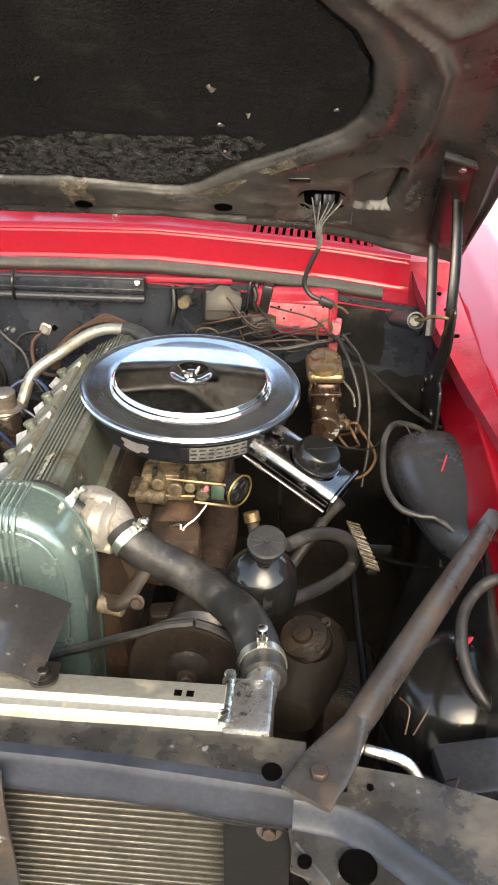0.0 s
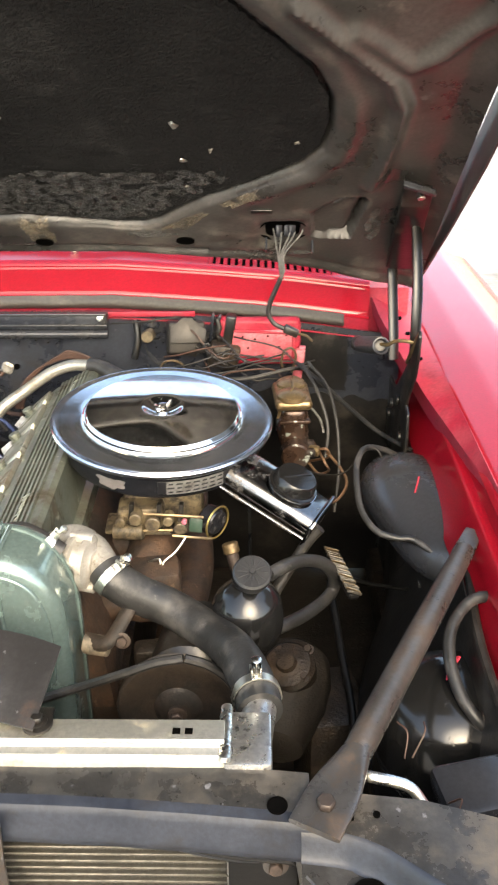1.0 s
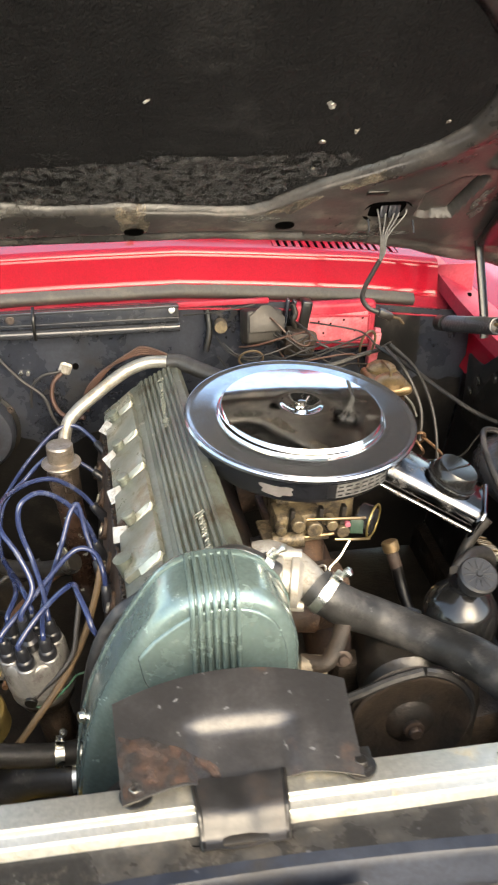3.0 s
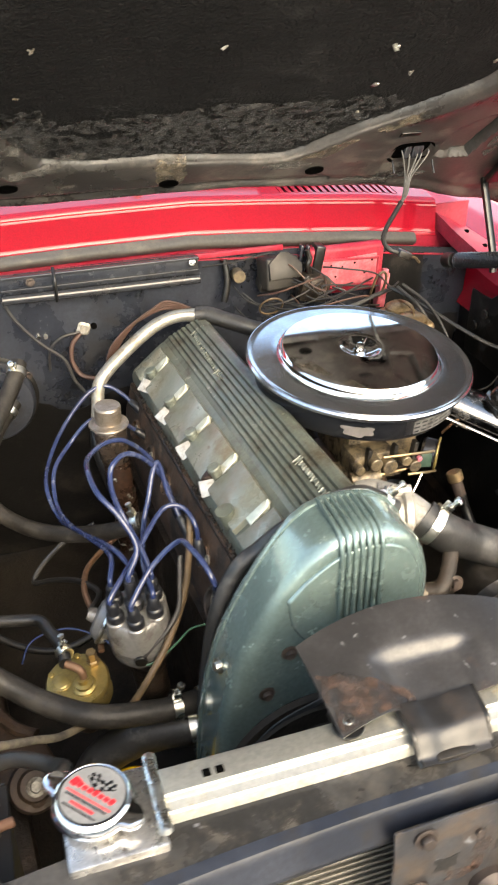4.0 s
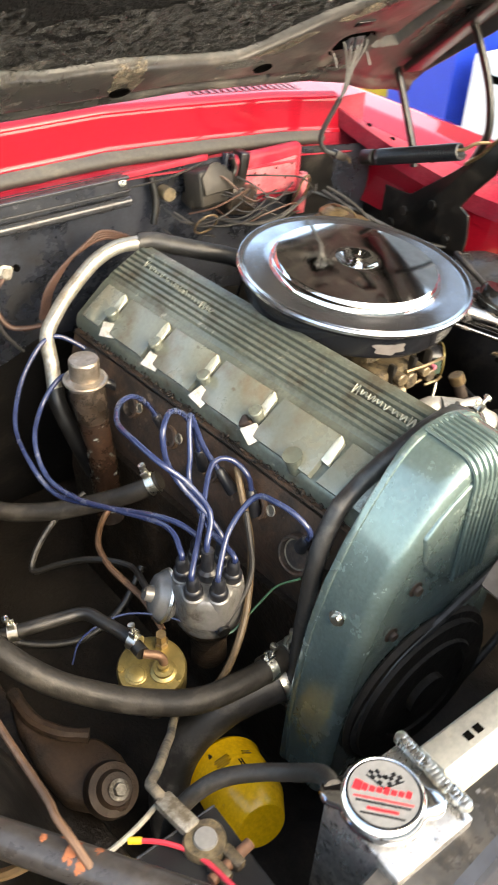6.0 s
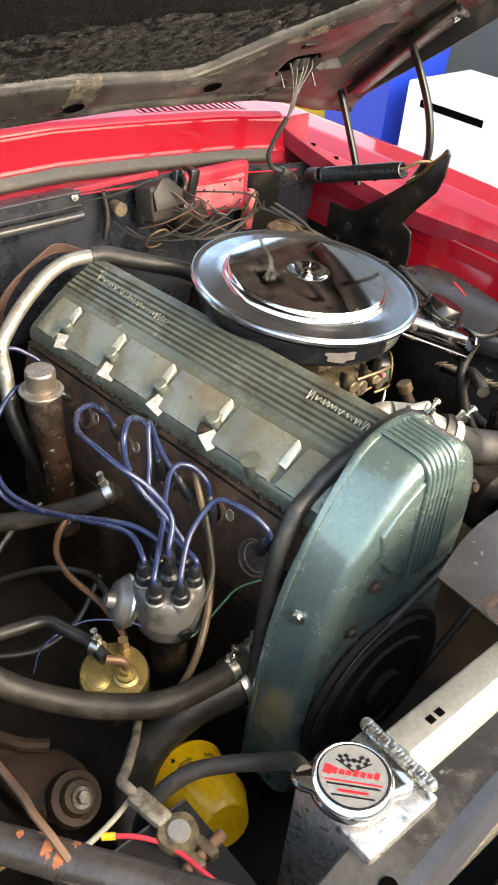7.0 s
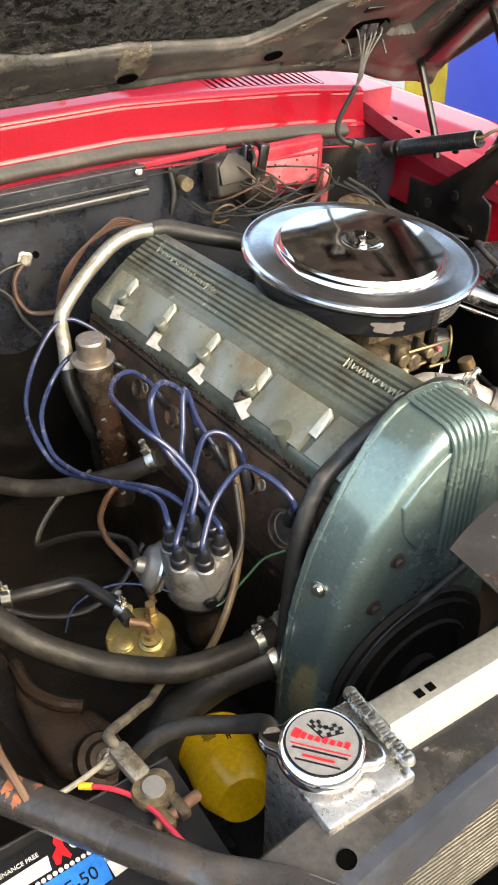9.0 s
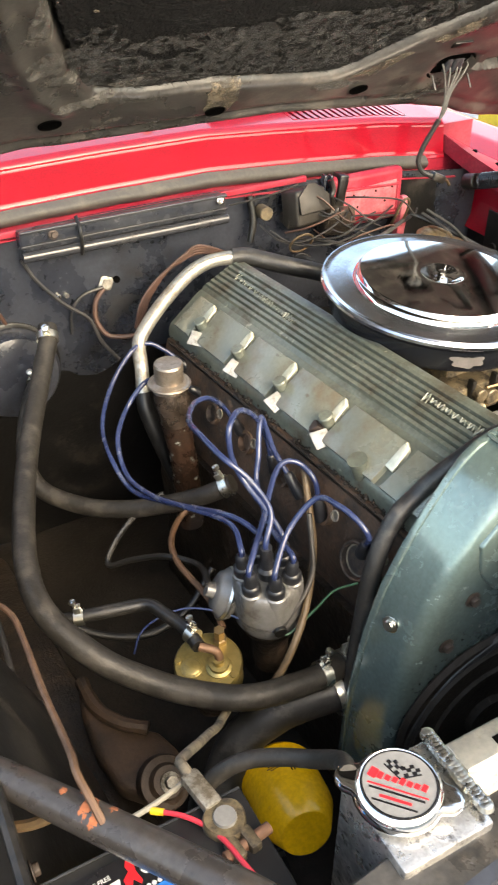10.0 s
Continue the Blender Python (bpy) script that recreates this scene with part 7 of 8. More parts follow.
hose("canister_hose", [(0.60, 0.35, 0.79), (0.563, 0.339, 0.80), (0.541, 0.327, 0.795), (0.519, 0.295, 0.785), (0.512, 0.259, 0.77), (0.519, 0.223, 0.75), (0.534, 0.202, 0.735), (0.551, 0.196, 0.72), (0.58, 0.19, 0.70)], 0.0075, "rubber", "black hose over the canister", "hose", 10)
part("paint_run", tube([(0.530, 0.288, 0.748), (0.519, 0.270, 0.7465), (0.511, 0.258, 0.743), (0.506, 0.248, 0.738)], lambda s: 0.0042 - 0.0025 * s, 7, flat=0.5), "red_wire", canister, "red paint run")
horn = thing("horn", "dark trumpet horn bolted to the support", "horn", (0.49, 0.10, 0.70))
part("body", lathe([(0.026, 0), (0.028, 0.010), (0.024, 0.02), (0.012, 0.026), (0.0, 0.027)], aim((0.505, 0.095, 0.722), (-0.3, -0.35, 0.9)), 36), "grey_duct", horn)
part("bracket", box((0.54, 0.10, 0.74), (0.14, 0.07, 0.03), (0, -5, 10), 0.01), "grey_duct", horn)
part("stay", tube([(0.372, 0.062, 0.802), (0.40, 0.052, 0.806), (0.43, 0.046, 0.801), (0.445, 0.036, 0.786)], 0.0055, 8, flat=0.4), "bright_metal", horn, "bright bent stay")
for a, b in (((0.435, 0.10, 0.78), (0.43, 0.13, 0.80)), ((0.445, 0.11, 0.77), (0.46, 0.14, 0.79)), ((0.47, 0.05, 0.775), (0.475, 0.03, 0.79))):
    hose("stray_wire", [a, (Vector(a) + Vector(b)) / 2 + Vector((0.006, 0, 0.01)), b], 0.0009, "brown_wire", "short frayed brown wire", "wire", 6, "stray wires")

# ---- radiator hoses ----
uh = hose("upper_radiator_hose", [(0.094, 0.357, 0.829), (0.108, 0.345, 0.819), (0.136, 0.346, 0.797), (0.172, 0.348, 0.776), (0.205, 0.328, 0.769), (0.238, 0.290, 0.775), (0.262, 0.245, 0.788), (0.277, 0.200, 0.797), (0.285, 0.165, 0.802), (0.289, 0.140, 0.803)], 0.0245, "rubber", "thick black upper radiator hose with two clamps", "hose", 22)
clamp((0.104, 0.348, 0.8225), (0.75, -0.5, -0.5), 0.0252, uh)
clamp((0.285, 0.163, 0.802), (0.2, -1, 0.1), 0.0252, uh)
ch = solo("coolant_hose", tube([(-0.196, 0.345, 0.50), (-0.192, 0.350, 0.60), (-0.180, 0.358, 0.69), (-0.165, 0.366, 0.75), (-0.140, 0.371, 0.797), (-0.112, 0.372, 0.818), (-0.090, 0.366, 0.842), (-0.060, 0.358, 0.866), (-0.030, 0.352, 0.884), (0.0, 0.347, 0.892), (0.025, 0.344, 0.880), (0.045, 0.342, 0.865)], 0.0112, 14, 7), "rubber", "black rubber hose squeezed behind the timing cover", "hose")
clamp((0.030, 0.3437, 0.8768), (0.75, -0.08, -0.6), 0.0116, ch)
hh = hose("heater_hose", [(-0.343, 0.985, 0.803), (-0.352, 0.962, 0.788), (-0.381, 0.918, 0.758), (-0.431, 0.828, 0.72), (-0.475, 0.719, 0.700), (-0.506, 0.611, 0.695), (-0.510, 0.530, 0.686), (-0.474, 0.465, 0.655), (-0.425, 0.43, 0.622), (-0.379, 0.397, 0.608), (-0.325, 0.366, 0.604), (-0.25, 0.362, 0.592), (-0.205, 0.368, 0.585), (-0.175, 0.375, 0.58)], lambda s: 0.0146 + 0.0010 * s, "grey_rubber", "long grey heater hose sweeping round the distributor", "hose", 16)
clamp((-0.349, 0.970, 0.793), (-0.25, -0.75, -0.5), 0.0150, hh)
clamp((-0.192, 0.371, 0.5835), (1, 0.05, -0.1), 0.0160, hh)
clamp((-0.228, 0.3645, 0.5885), (1, 0.05, -0.1), 0.0160, hh)
h2 = hose("heater_hose", [(-0.36, 1.0, 0.72), (-0.40, 0.95, 0.69), (-0.43, 0.89, 0.645), (-0.423, 0.85, 0.61), (-0.376, 0.792, 0.600), (-0.323, 0.745, 0.608), (-0.275, 0.705, 0.628), (-0.235, 0.66, 0.662), (-0.205, 0.64, 0.685)], 0.0135, "grey_rubber", "grey heater hose passing behind the distributor", "hose", 14)
clamp((-0.213, 0.645, 0.679), (1, -0.6, 0.7), 0.0142, h2)
clamp((-0.372, 0.985, 0.712), (-0.6, -0.7, -0.45), 0.0142, h2)
lh = hose("lower_radiator_hose", [(-0.165, 0.36, 0.545), (-0.215, 0.370, 0.54), (-0.275, 0.385, 0.525), (-0.330, 0.390, 0.490), (-0.362, 0.380, 0.43), (-0.375, 0.35, 0.36), (-0.37, 0.30, 0.30)], 0.026, "rubber", "thick black lower radiator hose", "hose", 20)
clamp((-0.205, 0.364, 0.541), (-1, 0.1, -0.1), 0.0268, lh)

# ---- left side: filler, distributor, wires ----
fil = thing("oil_filler", "rusty oil filler tube with a dull steel breather cap", "oil filler", (-0.215, 0.80, 0.5))
part("tube", tube([(-0.205, 0.79, 0.50), (-0.210, 0.795, 0.62), (-0.218, 0.80, 0.70), (-0.223, 0.803, 0.762)], 0.0215, 22, wobble=0.03), "filler_rust", fil, "rusty filler tube")
part("neck", lathe([(0.0222, -0.004), (0.0240, 0.002), (0.0248, 0.018), (0.0258, 0.030), (0.0262, 0.050), (0.0240, 0.056)], aim((-0.218, 0.800, 0.700), (-0.005, 0.003, 0.062)), 28), "filler_neck", fil, "worn glossy brown neck")
part("collar", lathe([(0.0225, 0.745), (0.0240, 0.748), (0.0240, 0.760), (0.0225, 0.764)], pose(-0.223, 0.803, 0), 28), "filler_cap", fil)
fcap = part("cap", lathe([(0.0215, 0.766), (0.0215, 0.7955), (0.0200, 0.7985), (0.0180, 0.7990), (0.0, 0.7985)], pose(-0.223, 0.803, 0), 40), "filler_cap", fil, "brown-tinted steel breather cap", 25)
part("cap_flange", lathe([(0.0225, 0.7625), (0.0305, 0.7625), (0.0322, 0.7645), (0.0312, 0.7668), (0.0270, 0.7672), (0.0225, 0.7700)], pose(-0.223, 0.803, 0), 40), "filler_cap", fcap, "turned steel flange", 25)

dist = thing("distributor", "silver-grey distributor cap with black boots", "distributor", (-0.245, 0.465, 0.55))
dm = pose(-0.248, 0.462, 0.612, 6, -6, 0)
part("base", lathe([(0.024, -0.10), (0.024, -0.02), (0.036, -0.012), (0.040, 0.0), (0.040, 0.012)], dm, 32), "block", dist)
part("bowl", lathe([(0.041, 0.005), (0.0435, 0.010), (0.0435, 0.026), (0.041, 0.028)], dm, 40), "silver_plastic", dist)
dcap = part("cap", lathe([(0.0425, 0.024), (0.0445, 0.028), (0.0445, 0.034), (0.0435, 0.040), (0.0420, 0.066), (0.0395, 0.076), (0.035, 0.0795), (0.0, 0.082)], dm, 48, wave=lambda a, z: 1 + (0.055 * (abs(math.cos(3 * (a - 0.349))) - 0.6) if 0.036 < z < 0.078 else 0)), "silver_plastic", dist, "silver-grey fluted cap")
for k in range(6):
    a = radians(60 * k + 20)
    part("tower", lathe([(0.0145, -0.040), (0.0142, -0.004), (0.0132, 0.004), (0.0105, 0.0065)], dm @ pose(0.0300 * math.cos(a), 0.0300 * math.sin(a), 0.076), 18), "silver_plastic", dcap)
BOOTS = []
for k in range(6):
    a = radians(60 * k + 20)
    p0 = dm @ Vector((0.0295 * math.cos(a), 0.0295 * math.sin(a), 0.079))
    p1 = dm @ Vector((0.0305 * math.cos(a), 0.0305 * math.sin(a), 0.113))
    BOOTS.append(p1)
    part("boot", lathe([(0.0110, 0.0), (0.0116, 0.003), (0.0116, 0.012), (0.0104, 0.0145), (0.0084, 0.016), (0.0078, 0.031), (0.0066, 0.0335), (0.0046, 0.036)], aim(p0, p1 - p0), 18), "satin_black", dist, "black rubber boot")
p0 = dm @ Vector((0, 0, 0.082))
part("boot", lathe([(0.0115, 0.0), (0.0125, 0.004), (0.0125, 0.014), (0.0085, 0.018), (0.007, 0.052)], aim(p0, dm.to_3x3() @ Vector((0, 0, 1))), 18), "satin_black", dist)
BOOTS.append(dm @ Vector((0, 0, 0.132)))
part("latch_screw", rod(dm @ Vector((-0.01, -0.045, 0.030)), dm @ Vector((-0.011, -0.050, 0.030)), 0.0085), "black_paint", dist)
part("latch_screw", rod(dm @ Vector((0.028, -0.036, 0.030)), dm @ Vector((0.030, -0.040, 0.030)), 0.005), "bright_metal", dist)
vm2 = aim((-0.292, 0.497, 0.640), (-0.75, 0.35, 0.35))
part("vacuum_can", lathe([(0.012, -0.016), (0.030, -0.010), (0.034, -0.002), (0.034, 0.002), (0.030, 0.005), (0.026, 0.012), (0.020, 0.015), (0.011, 0.016), (0.009, 0.026), (0.0, 0.027)], vm2, 36), "silver_plastic", dist, "round silver vacuum advance can")
part("can_rim", lathe([(0.0335, -0.003), (0.0355, 0.0), (0.0335, 0.003)], vm2, 36), "bright_metal", dist)
hose("distributor_lead", [(-0.262, 0.415, 0.632), (-0.245, 0.418, 0.650), (-0.222, 0.424, 0.668), (-0.203, 0.436, 0.69), (-0.196, 0.452, 0.72), (-0.190, 0.47, 0.75)], 0.0036, "dark_wire", "black lead across the distributor cap", "wire", 8)
hose("sensor_wire", [(-0.262, 0.414, 0.630), (-0.250, 0.410, 0.628), (-0.230, 0.410, 0.640), (-0.213, 0.405, 0.662), (-0.198, 0.395, 0.690), (-0.185, 0.37, 0.718)], 0.0014, "green_wire", "thin green wire to the sender", "wire", 6)
hose("coil_wire", [(-0.264, 0.416, 0.632), (-0.285, 0.445, 0.632), (-0.310, 0.480, 0.632), (-0.342, 0.508, 0.628), (-0.378, 0.519, 0.617), (-0.400, 0.523, 0.598), (-0.412, 0.52, 0.57)], 0.0014, "blue_wire", "thin blue wire trailing from the distributor", "wire", 6)
LEADS = [
    [(-0.162, 0.895, 0.735), (-0.180, 0.912, 0.752), (-0.205, 0.925, 0.766), (-0.237, 0.918, 0.762), (-0.282, 0.895, 0.725), (-0.318, 0.845, 0.695), (-0.335, 0.765, 0.690), (-0.325, 0.715, 0.665), (-0.305, 0.640, 0.690), (-0.285, 0.560, 0.725), (-0.262, 0.51, 0.735)],
    [(-0.165, 0.835, 0.715), (-0.195, 0.842, 0.738), (-0.222, 0.840, 0.752), (-0.251, 0.832, 0.757), (-0.285, 0.823, 0.728), (-0.318, 0.780, 0.710), (-0.325, 0.735, 0.680), (-0.315, 0.67, 0.685), (-0.296, 0.605, 0.705), (-0.269, 0.55, 0.722), (-0.250, 0.500, 0.730)],
    [(-0.168, 0.70, 0.735), (-0.190, 0.690, 0.775), (-0.222, 0.672, 0.812), (-0.252, 0.655, 0.822), (-0.280, 0.610, 0.832), (-0.287, 0.560, 0.842), (-0.282, 0.515, 0.838), (-0.261, 0.489, 0.815), (-0.233, 0.478, 0.785), (-0.212, 0.475, 0.745)],
    [(-0.166, 0.60, 0.735), (-0.180, 0.595, 0.785), (-0.205, 0.580, 0.832), (-0.233, 0.567, 0.857), (-0.256, 0.547, 0.856), (-0.262, 0.538, 0.836), (-0.259, 0.533, 0.811), (-0.250, 0.522, 0.785), (-0.240, 0.500, 0.755), (-0.236, 0.485, 0.730)],
    [(-0.165, 0.55, 0.735), (-0.179, 0.575, 0.775), (-0.188, 0.590, 0.818), (-0.199, 0.578, 0.812), (-0.210, 0.560, 0.785), (-0.222, 0.542, 0.758), (-0.238, 0.520, 0.730), (-0.252, 0.492, 0.71)],
    [(-0.156, 0.50, 0.730), (-0.158, 0.508, 0.762), (-0.167, 0.528, 0.778), (-0.186, 0.535, 0.784), (-0.207, 0.525, 0.777), (-0.218, 0.508, 0.755), (-0.224, 0.49, 0.73)],
    [(-0.160, 0.395, 0.742), (-0.169, 0.378, 0.775), (-0.176, 0.392, 0.792), (-0.186, 0.418, 0.800), (-0.196, 0.448, 0.792), (-0.205, 0.466, 0.768), (-0.212, 0.470, 0.735)],
]
free = list(BOOTS)
for w in LEADS:
    end = min(free, key=lambda b: (b - Vector(w[-3])).length)
    free.remove(end)
    lead = hose("spark_plug_lead", w[:-2] + [Vector(w[-2]) * 0.55 + (end + Vector((0, 0.004, 0.030))) * 0.45, end + Vector((0, 0.001, 0.010)), end - Vector((0, 0, 0.004))], 0.0037, "blue_wire", "looping blue spark plug lead", "spark plug lead", 10, "spark plug leads", wobble=0.0)
    plug_end, plug_dir = Vector(w[0]), (Vector(w[0]) - Vector(w[1])).normalized()
    part("plug_boot", lathe([(0.0042, -0.014), (0.0062, -0.012), (0.0072, -0.004), (0.0080, 0.010), (0.0086, 0.024), (0.0, 0.025)], aim(plug_end, plug_dir), 14), "satin_black", lead, "black plug boot")
hose("fuel_line", [(-0.160, 0.530, 0.765), (-0.166, 0.512, 0.742), (-0.174, 0.490, 0.724), (-0.184, 0.466, 0.705), (-0.197, 0.446, 0.684), (-0.213, 0.427, 0.665), (-0.232, 0.408, 0.647), (-0.255, 0.392, 0.625), (-0.275, 0.385, 0.600), (-0.295, 0.385, 0.575)], 0.0048, "tan_tube", "tan fuel line curving past the distributor", "fuel line", 9)
hose("copper_line", [(-0.225, 0.70, 0.63), (-0.262, 0.70, 0.600), (-0.295, 0.66, 0.600), (-0.308, 0.61, 0.608), (-0.308, 0.575, 0.612), (-0.302, 0.54, 0.608), (-0.302, 0.51, 0.605), (-0.305, 0.48, 0.600)], 0.0046, "copper", "dull copper line to the fuel pump", "fuel line", 9)
hose("vacuum_hose", [(-0.31, 0.505, 0.655), (-0.290, 0.58, 0.618), (-0.317, 0.636, 0.600), (-0.350, 0.675, 0.576), (-0.378, 0.70, 0.558), (-0.36, 0.72, 0.575), (-0.32, 0.735, 0.60), (-0.27, 0.74, 0.62)], 0.0045, "sooty_rubber", "thin rubber vacuum hose", "hose", 9)

pump = thing("fuel_pump", "yellow zinc-plated fuel pump with brass fittings", "fuel pump", (-0.335, 0.45, 0.5))
pm = pose(-0.344, 0.444, 0.595, 8, -6, 0) @ Matrix.Diagonal((1.0, 1.0, 1.0, 1))
part("mount", lathe([(0.022, -0.10), (0.024, -0.050), (0.030, -0.034), (0.030, -0.028)], pm, 32), "block", pump, "dark pump body")
part("body", lathe([(0.034, -0.034), (0.041, -0.034), (0.0425, -0.034), (0.041, -0.028), (0.0425, -0.010), (0.0425, -0.003), (0.0405, 0.0), (0.036, 0.0008), (0.0, 0.001)], pm, 44), "gold_zinc", pump)
part("top_boss", lathe([(0.016, 0.0), (0.016, 0.004), (0.012, 0.006), (0.012, 0.011), (0.007, 0.012), (0.007, 0.02), (0, 0.02)], pm @ pose(0.008, -0.014, 0), 28), "gold_zinc", pump)
part("top_disc", lathe([(0.011, 0.0), (0.011, 0.003), (0.009, 0.0045), (0, 0.0045)], pm @ pose(-0.021, 0.002, 0), 24), "gold_zinc", pump)
part("top_step", lathe([(0.0135, 0.0), (0.0135, 0.002), (0.0125, 0.0026), (0, 0.0026)], pm @ pose(-0.021, 0.002, 0), 28), "gold_zinc", pump)
for a in (80, 150, 215, 300):
    part("rim_screw", rod(pm @ Vector((0.037 * math.cos(radians(a)), 0.037 * math.sin(radians(a)), -0.001)), pm @ Vector((0.037 * math.cos(radians(a)), 0.037 * math.sin(radians(a)), 0.003)), 0.0042, 12), "gold_zinc", pump)
part("fitting", lathe([(0.009, 0.0), (0.009, 0.012), (0.0068, 0.014), (0.0068, 0.03)], pm @ pose(0.026, 0.018, -0.004), 6), "brass_dull", pump, "brass line fitting")
part("elbow", tube([pm @ Vector((0.010, -0.014, 0.015)), pm @ Vector((0.008, -0.008, 0.030)), pm @ Vector((-0.008, 0.004, 0.036))], 0.0055, 12), "copper", pump)
fh = hose("fuel_hose", [pm @ Vector((-0.008, 0.004, 0.036)), (-0.357, 0.479, 0.627), (-0.368, 0.512, 0.626), (-0.380, 0.540, 0.624), (-0.411, 0.552, 0.622), (-0.455, 0.566, 0.618), (-0.50, 0.585, 0.61)], 0.0085, "sooty_rubber", "black rubber fuel hose with a small clamp", "hose", 12)
clamp((-0.3545, 0.464, 0.629), (-0.3, 0.9, 0.0), 0.0092, fh)
clamp((-0.462, 0.568, 0.6175), (-0.9, 0.4, -0.1), 0.0092, fh)

FA, FB = Vector((-0.293, 0.357, 0.440)), Vector((-0.314, 0.255, 0.474))
fm = aim(FB, FA - FB)
flt = solo("oil_filter", lathe([(0.0, 0.0), (0.030, 0.0), (0.0315, 0.0012), (0.0465, 0.034), (0.0475, 0.044), (0.0475, 0.100), (0.0495, 0.105), (0.046, 0.112), (0.02, 0.113)], fm, 48), "yellow_paint", "yellow painted spin-on oil filter with small black print", "oil filter")
up_side = max(range(0, 360, 5), key=lambda a: (fm.to_3x3() @ Vector((math.cos(radians(a)), math.sin(radians(a)), 0))).dot(Vector((-0.35, -0.45, 0.82))))
for a, z, w, h in ((-8, 0.092, 0.005, 0.004), (-8, 0.0955, 0.0025, 0.003), (4, 0.080, 0.018, 0.0012), (4, 0.0765, 0.021, 0.0012), (4, 0.073, 0.016, 0.0012), (4, 0.0695, 0.020, 0.0012), (4, 0.066, 0.013, 0.0012), (26, 0.060, 0.0016, 0.012), (30, 0.060, 0.0016, 0.012), (28, 0.060, 0.004, 0.0016), (44, 0.078, 0.012, 0.0014), (44, 0.074, 0.014, 0.0014)):
    part("print_bar", box((0.0476, 0, z), (0.0006, w, h), (0, 0, 0), 0, base=fm @ pose(0, 0, 0, 0, 0, up_side + a)), "label_black", flt)

# ---- battery and its clamp ----
bat = thing("battery", "black car battery with a blue and black label", "battery", (-0.557, 0.105, 0.55))
part("case", box((-0.557, 0.105, 0.650), (0.240, 0.168, 0.185), bev=0.006, seg=2), "battery_black", bat)
part("lid_rim", box((-0.557, 0.105, 0.741), (0.246, 0.174, 0.012), bev=0.003), "battery_black", bat)
bmx = pose(-0.520, 0.150, 0.7478, 0, 0, 2)
label = part("label", box((-0.075, 0.002, 0), (0.152, 0.062, 0.001), bev=0, base=bmx), "label_black", bat, "black printed label")
part("label_field", prism([(-0.15, -0.032), (-0.002, -0.028), (0.0, -0.002), (-0.15, -0.002)], bmx @ pose(0, 0, 0.0004), 0.0008, 0), "label_blue", label, "blue label field")
part("label_field", prism([(0.0, -0.028), (0.029, -0.026), (0.012, 0.004), (-0.004, 0.024), (-0.001, 0.0)], bmx @ pose(0, 0, 0.0004), 0.0008, 0), "label_white", label, "white label corner")
for k in range(11):
    part("barcode_line", box((0.003 + 0.0013 * k, -0.008, 0.0013), (0.0005 + 0.0003 * (k % 3), 0.014, 0.0003), (0, 0, -28), 0, base=bmx), "label_black", label)
for k in range(26):
    part("dot", lathe([(0.0019, 0), (0.0019, 0.0006), (0, 0.0006)], bmx @ pose(-0.0035 - 0.0048 * k, 0.0006, 0.0006), 14), "label_white", label)
# the brand mark and emblem as plain shapes
part("mark", prism([(-0.098, 0.005), (-0.038, 0.005), (-0.036, 0.017), (-0.090, 0.016)], bmx @ pose(0, 0, 0.0004), 0.0008, 0), "label_white", label, "white brand mark as a plain shape")
em = bmx @ pose(-0.0355, 0.004, 0.0010) @ Matrix.Diagonal((0.5, 0.5, 0.5, 1))
part("mark", prism([(0.004, 0.004), (0.011, 0.002), (0.018, 0.014), (0.027, 0.002), (0.031, 0.006), (0.027, 0.026), (0.030, 0.046), (0.020, 0.050), (0.014, 0.040), (0.016, 0.030), (0.004, 0.020)], em, 0.0008, 0), "label_red", label, "red emblem as a plain shape")
part("mark", lathe([(0.0052, 0), (0.0052, 0.0008), (0.0042, 0.0008), (0.0042, 0.0004), (0.0028, 0.0004), (0.0028, 0.0008), (0, 0.0008)], bmx @ pose(-0.013, 0.0155, 0.0004), 24), "label_white", label)


def words(text, m, size, material, parent, name="lettering"):
    cu = bpy.data.curves.new(name, 'FONT')
    cu.body, cu.size, cu.extrude, cu.align_x = text, size, 0.0002, 'CENTER'
    tmp = bpy.data.objects.new(name, cu)
    me = bpy.data.meshes.new_from_object(tmp)
    bpy.data.objects.remove(tmp)
    bm = bmesh.new()
    bm.from_mesh(me)
    bpy.data.meshes.remove(me)
    bmesh.ops.transform(bm, matrix=m, verts=bm.verts)
    return part(name, bm, material, parent)


words("MAINTENANCE FREE", bmx @ pose(-0.066, 0.0205, 0.0008), 0.0052, "label_white", label)
words("22F-50", bmx @ pose(-0.030, -0.021, 0.0014), 0.015, "label_black", label)
part("rear_rim", box((-0.557, 0.1908, 0.748), (0.243, 0.0022, 0.003), bev=0.0008), "grey_duct", bat, "thin pale rear edge")
term = thing("battery_terminal", "corroded battery terminal clamp with a round lead post", "battery clamp", (-0.461, 0.168, 0.74))
tm = pose(-0.461, 0.168, 0.728, 0, 0, 8)
part("post", lathe([(0.010, 0.016), (0.0105, 0.028), (0.0095, 0.031), (0, 0.0315)], tm, 28), "label_grey", term, "grey lead post")
part("ring", lathe([(0.0105, 0.016), (0.017, 0.016), (0.0185, 0.018), (0.0185, 0.026), (0.017, 0.0285), (0.0105, 0.0285)], tm, 28, wave=lambda a, z: 1 + 0.05 * math.sin(3 * a)), "carb_zinc", term, "corroded brass clamp ring")
for x in (-0.0075, 0.0075):
    part("jaw", box((x, -0.025, 0.022), (0.011, 0.022, 0.013), (0, 0, 0), 0.003, base=tm), "carb_zinc", term)
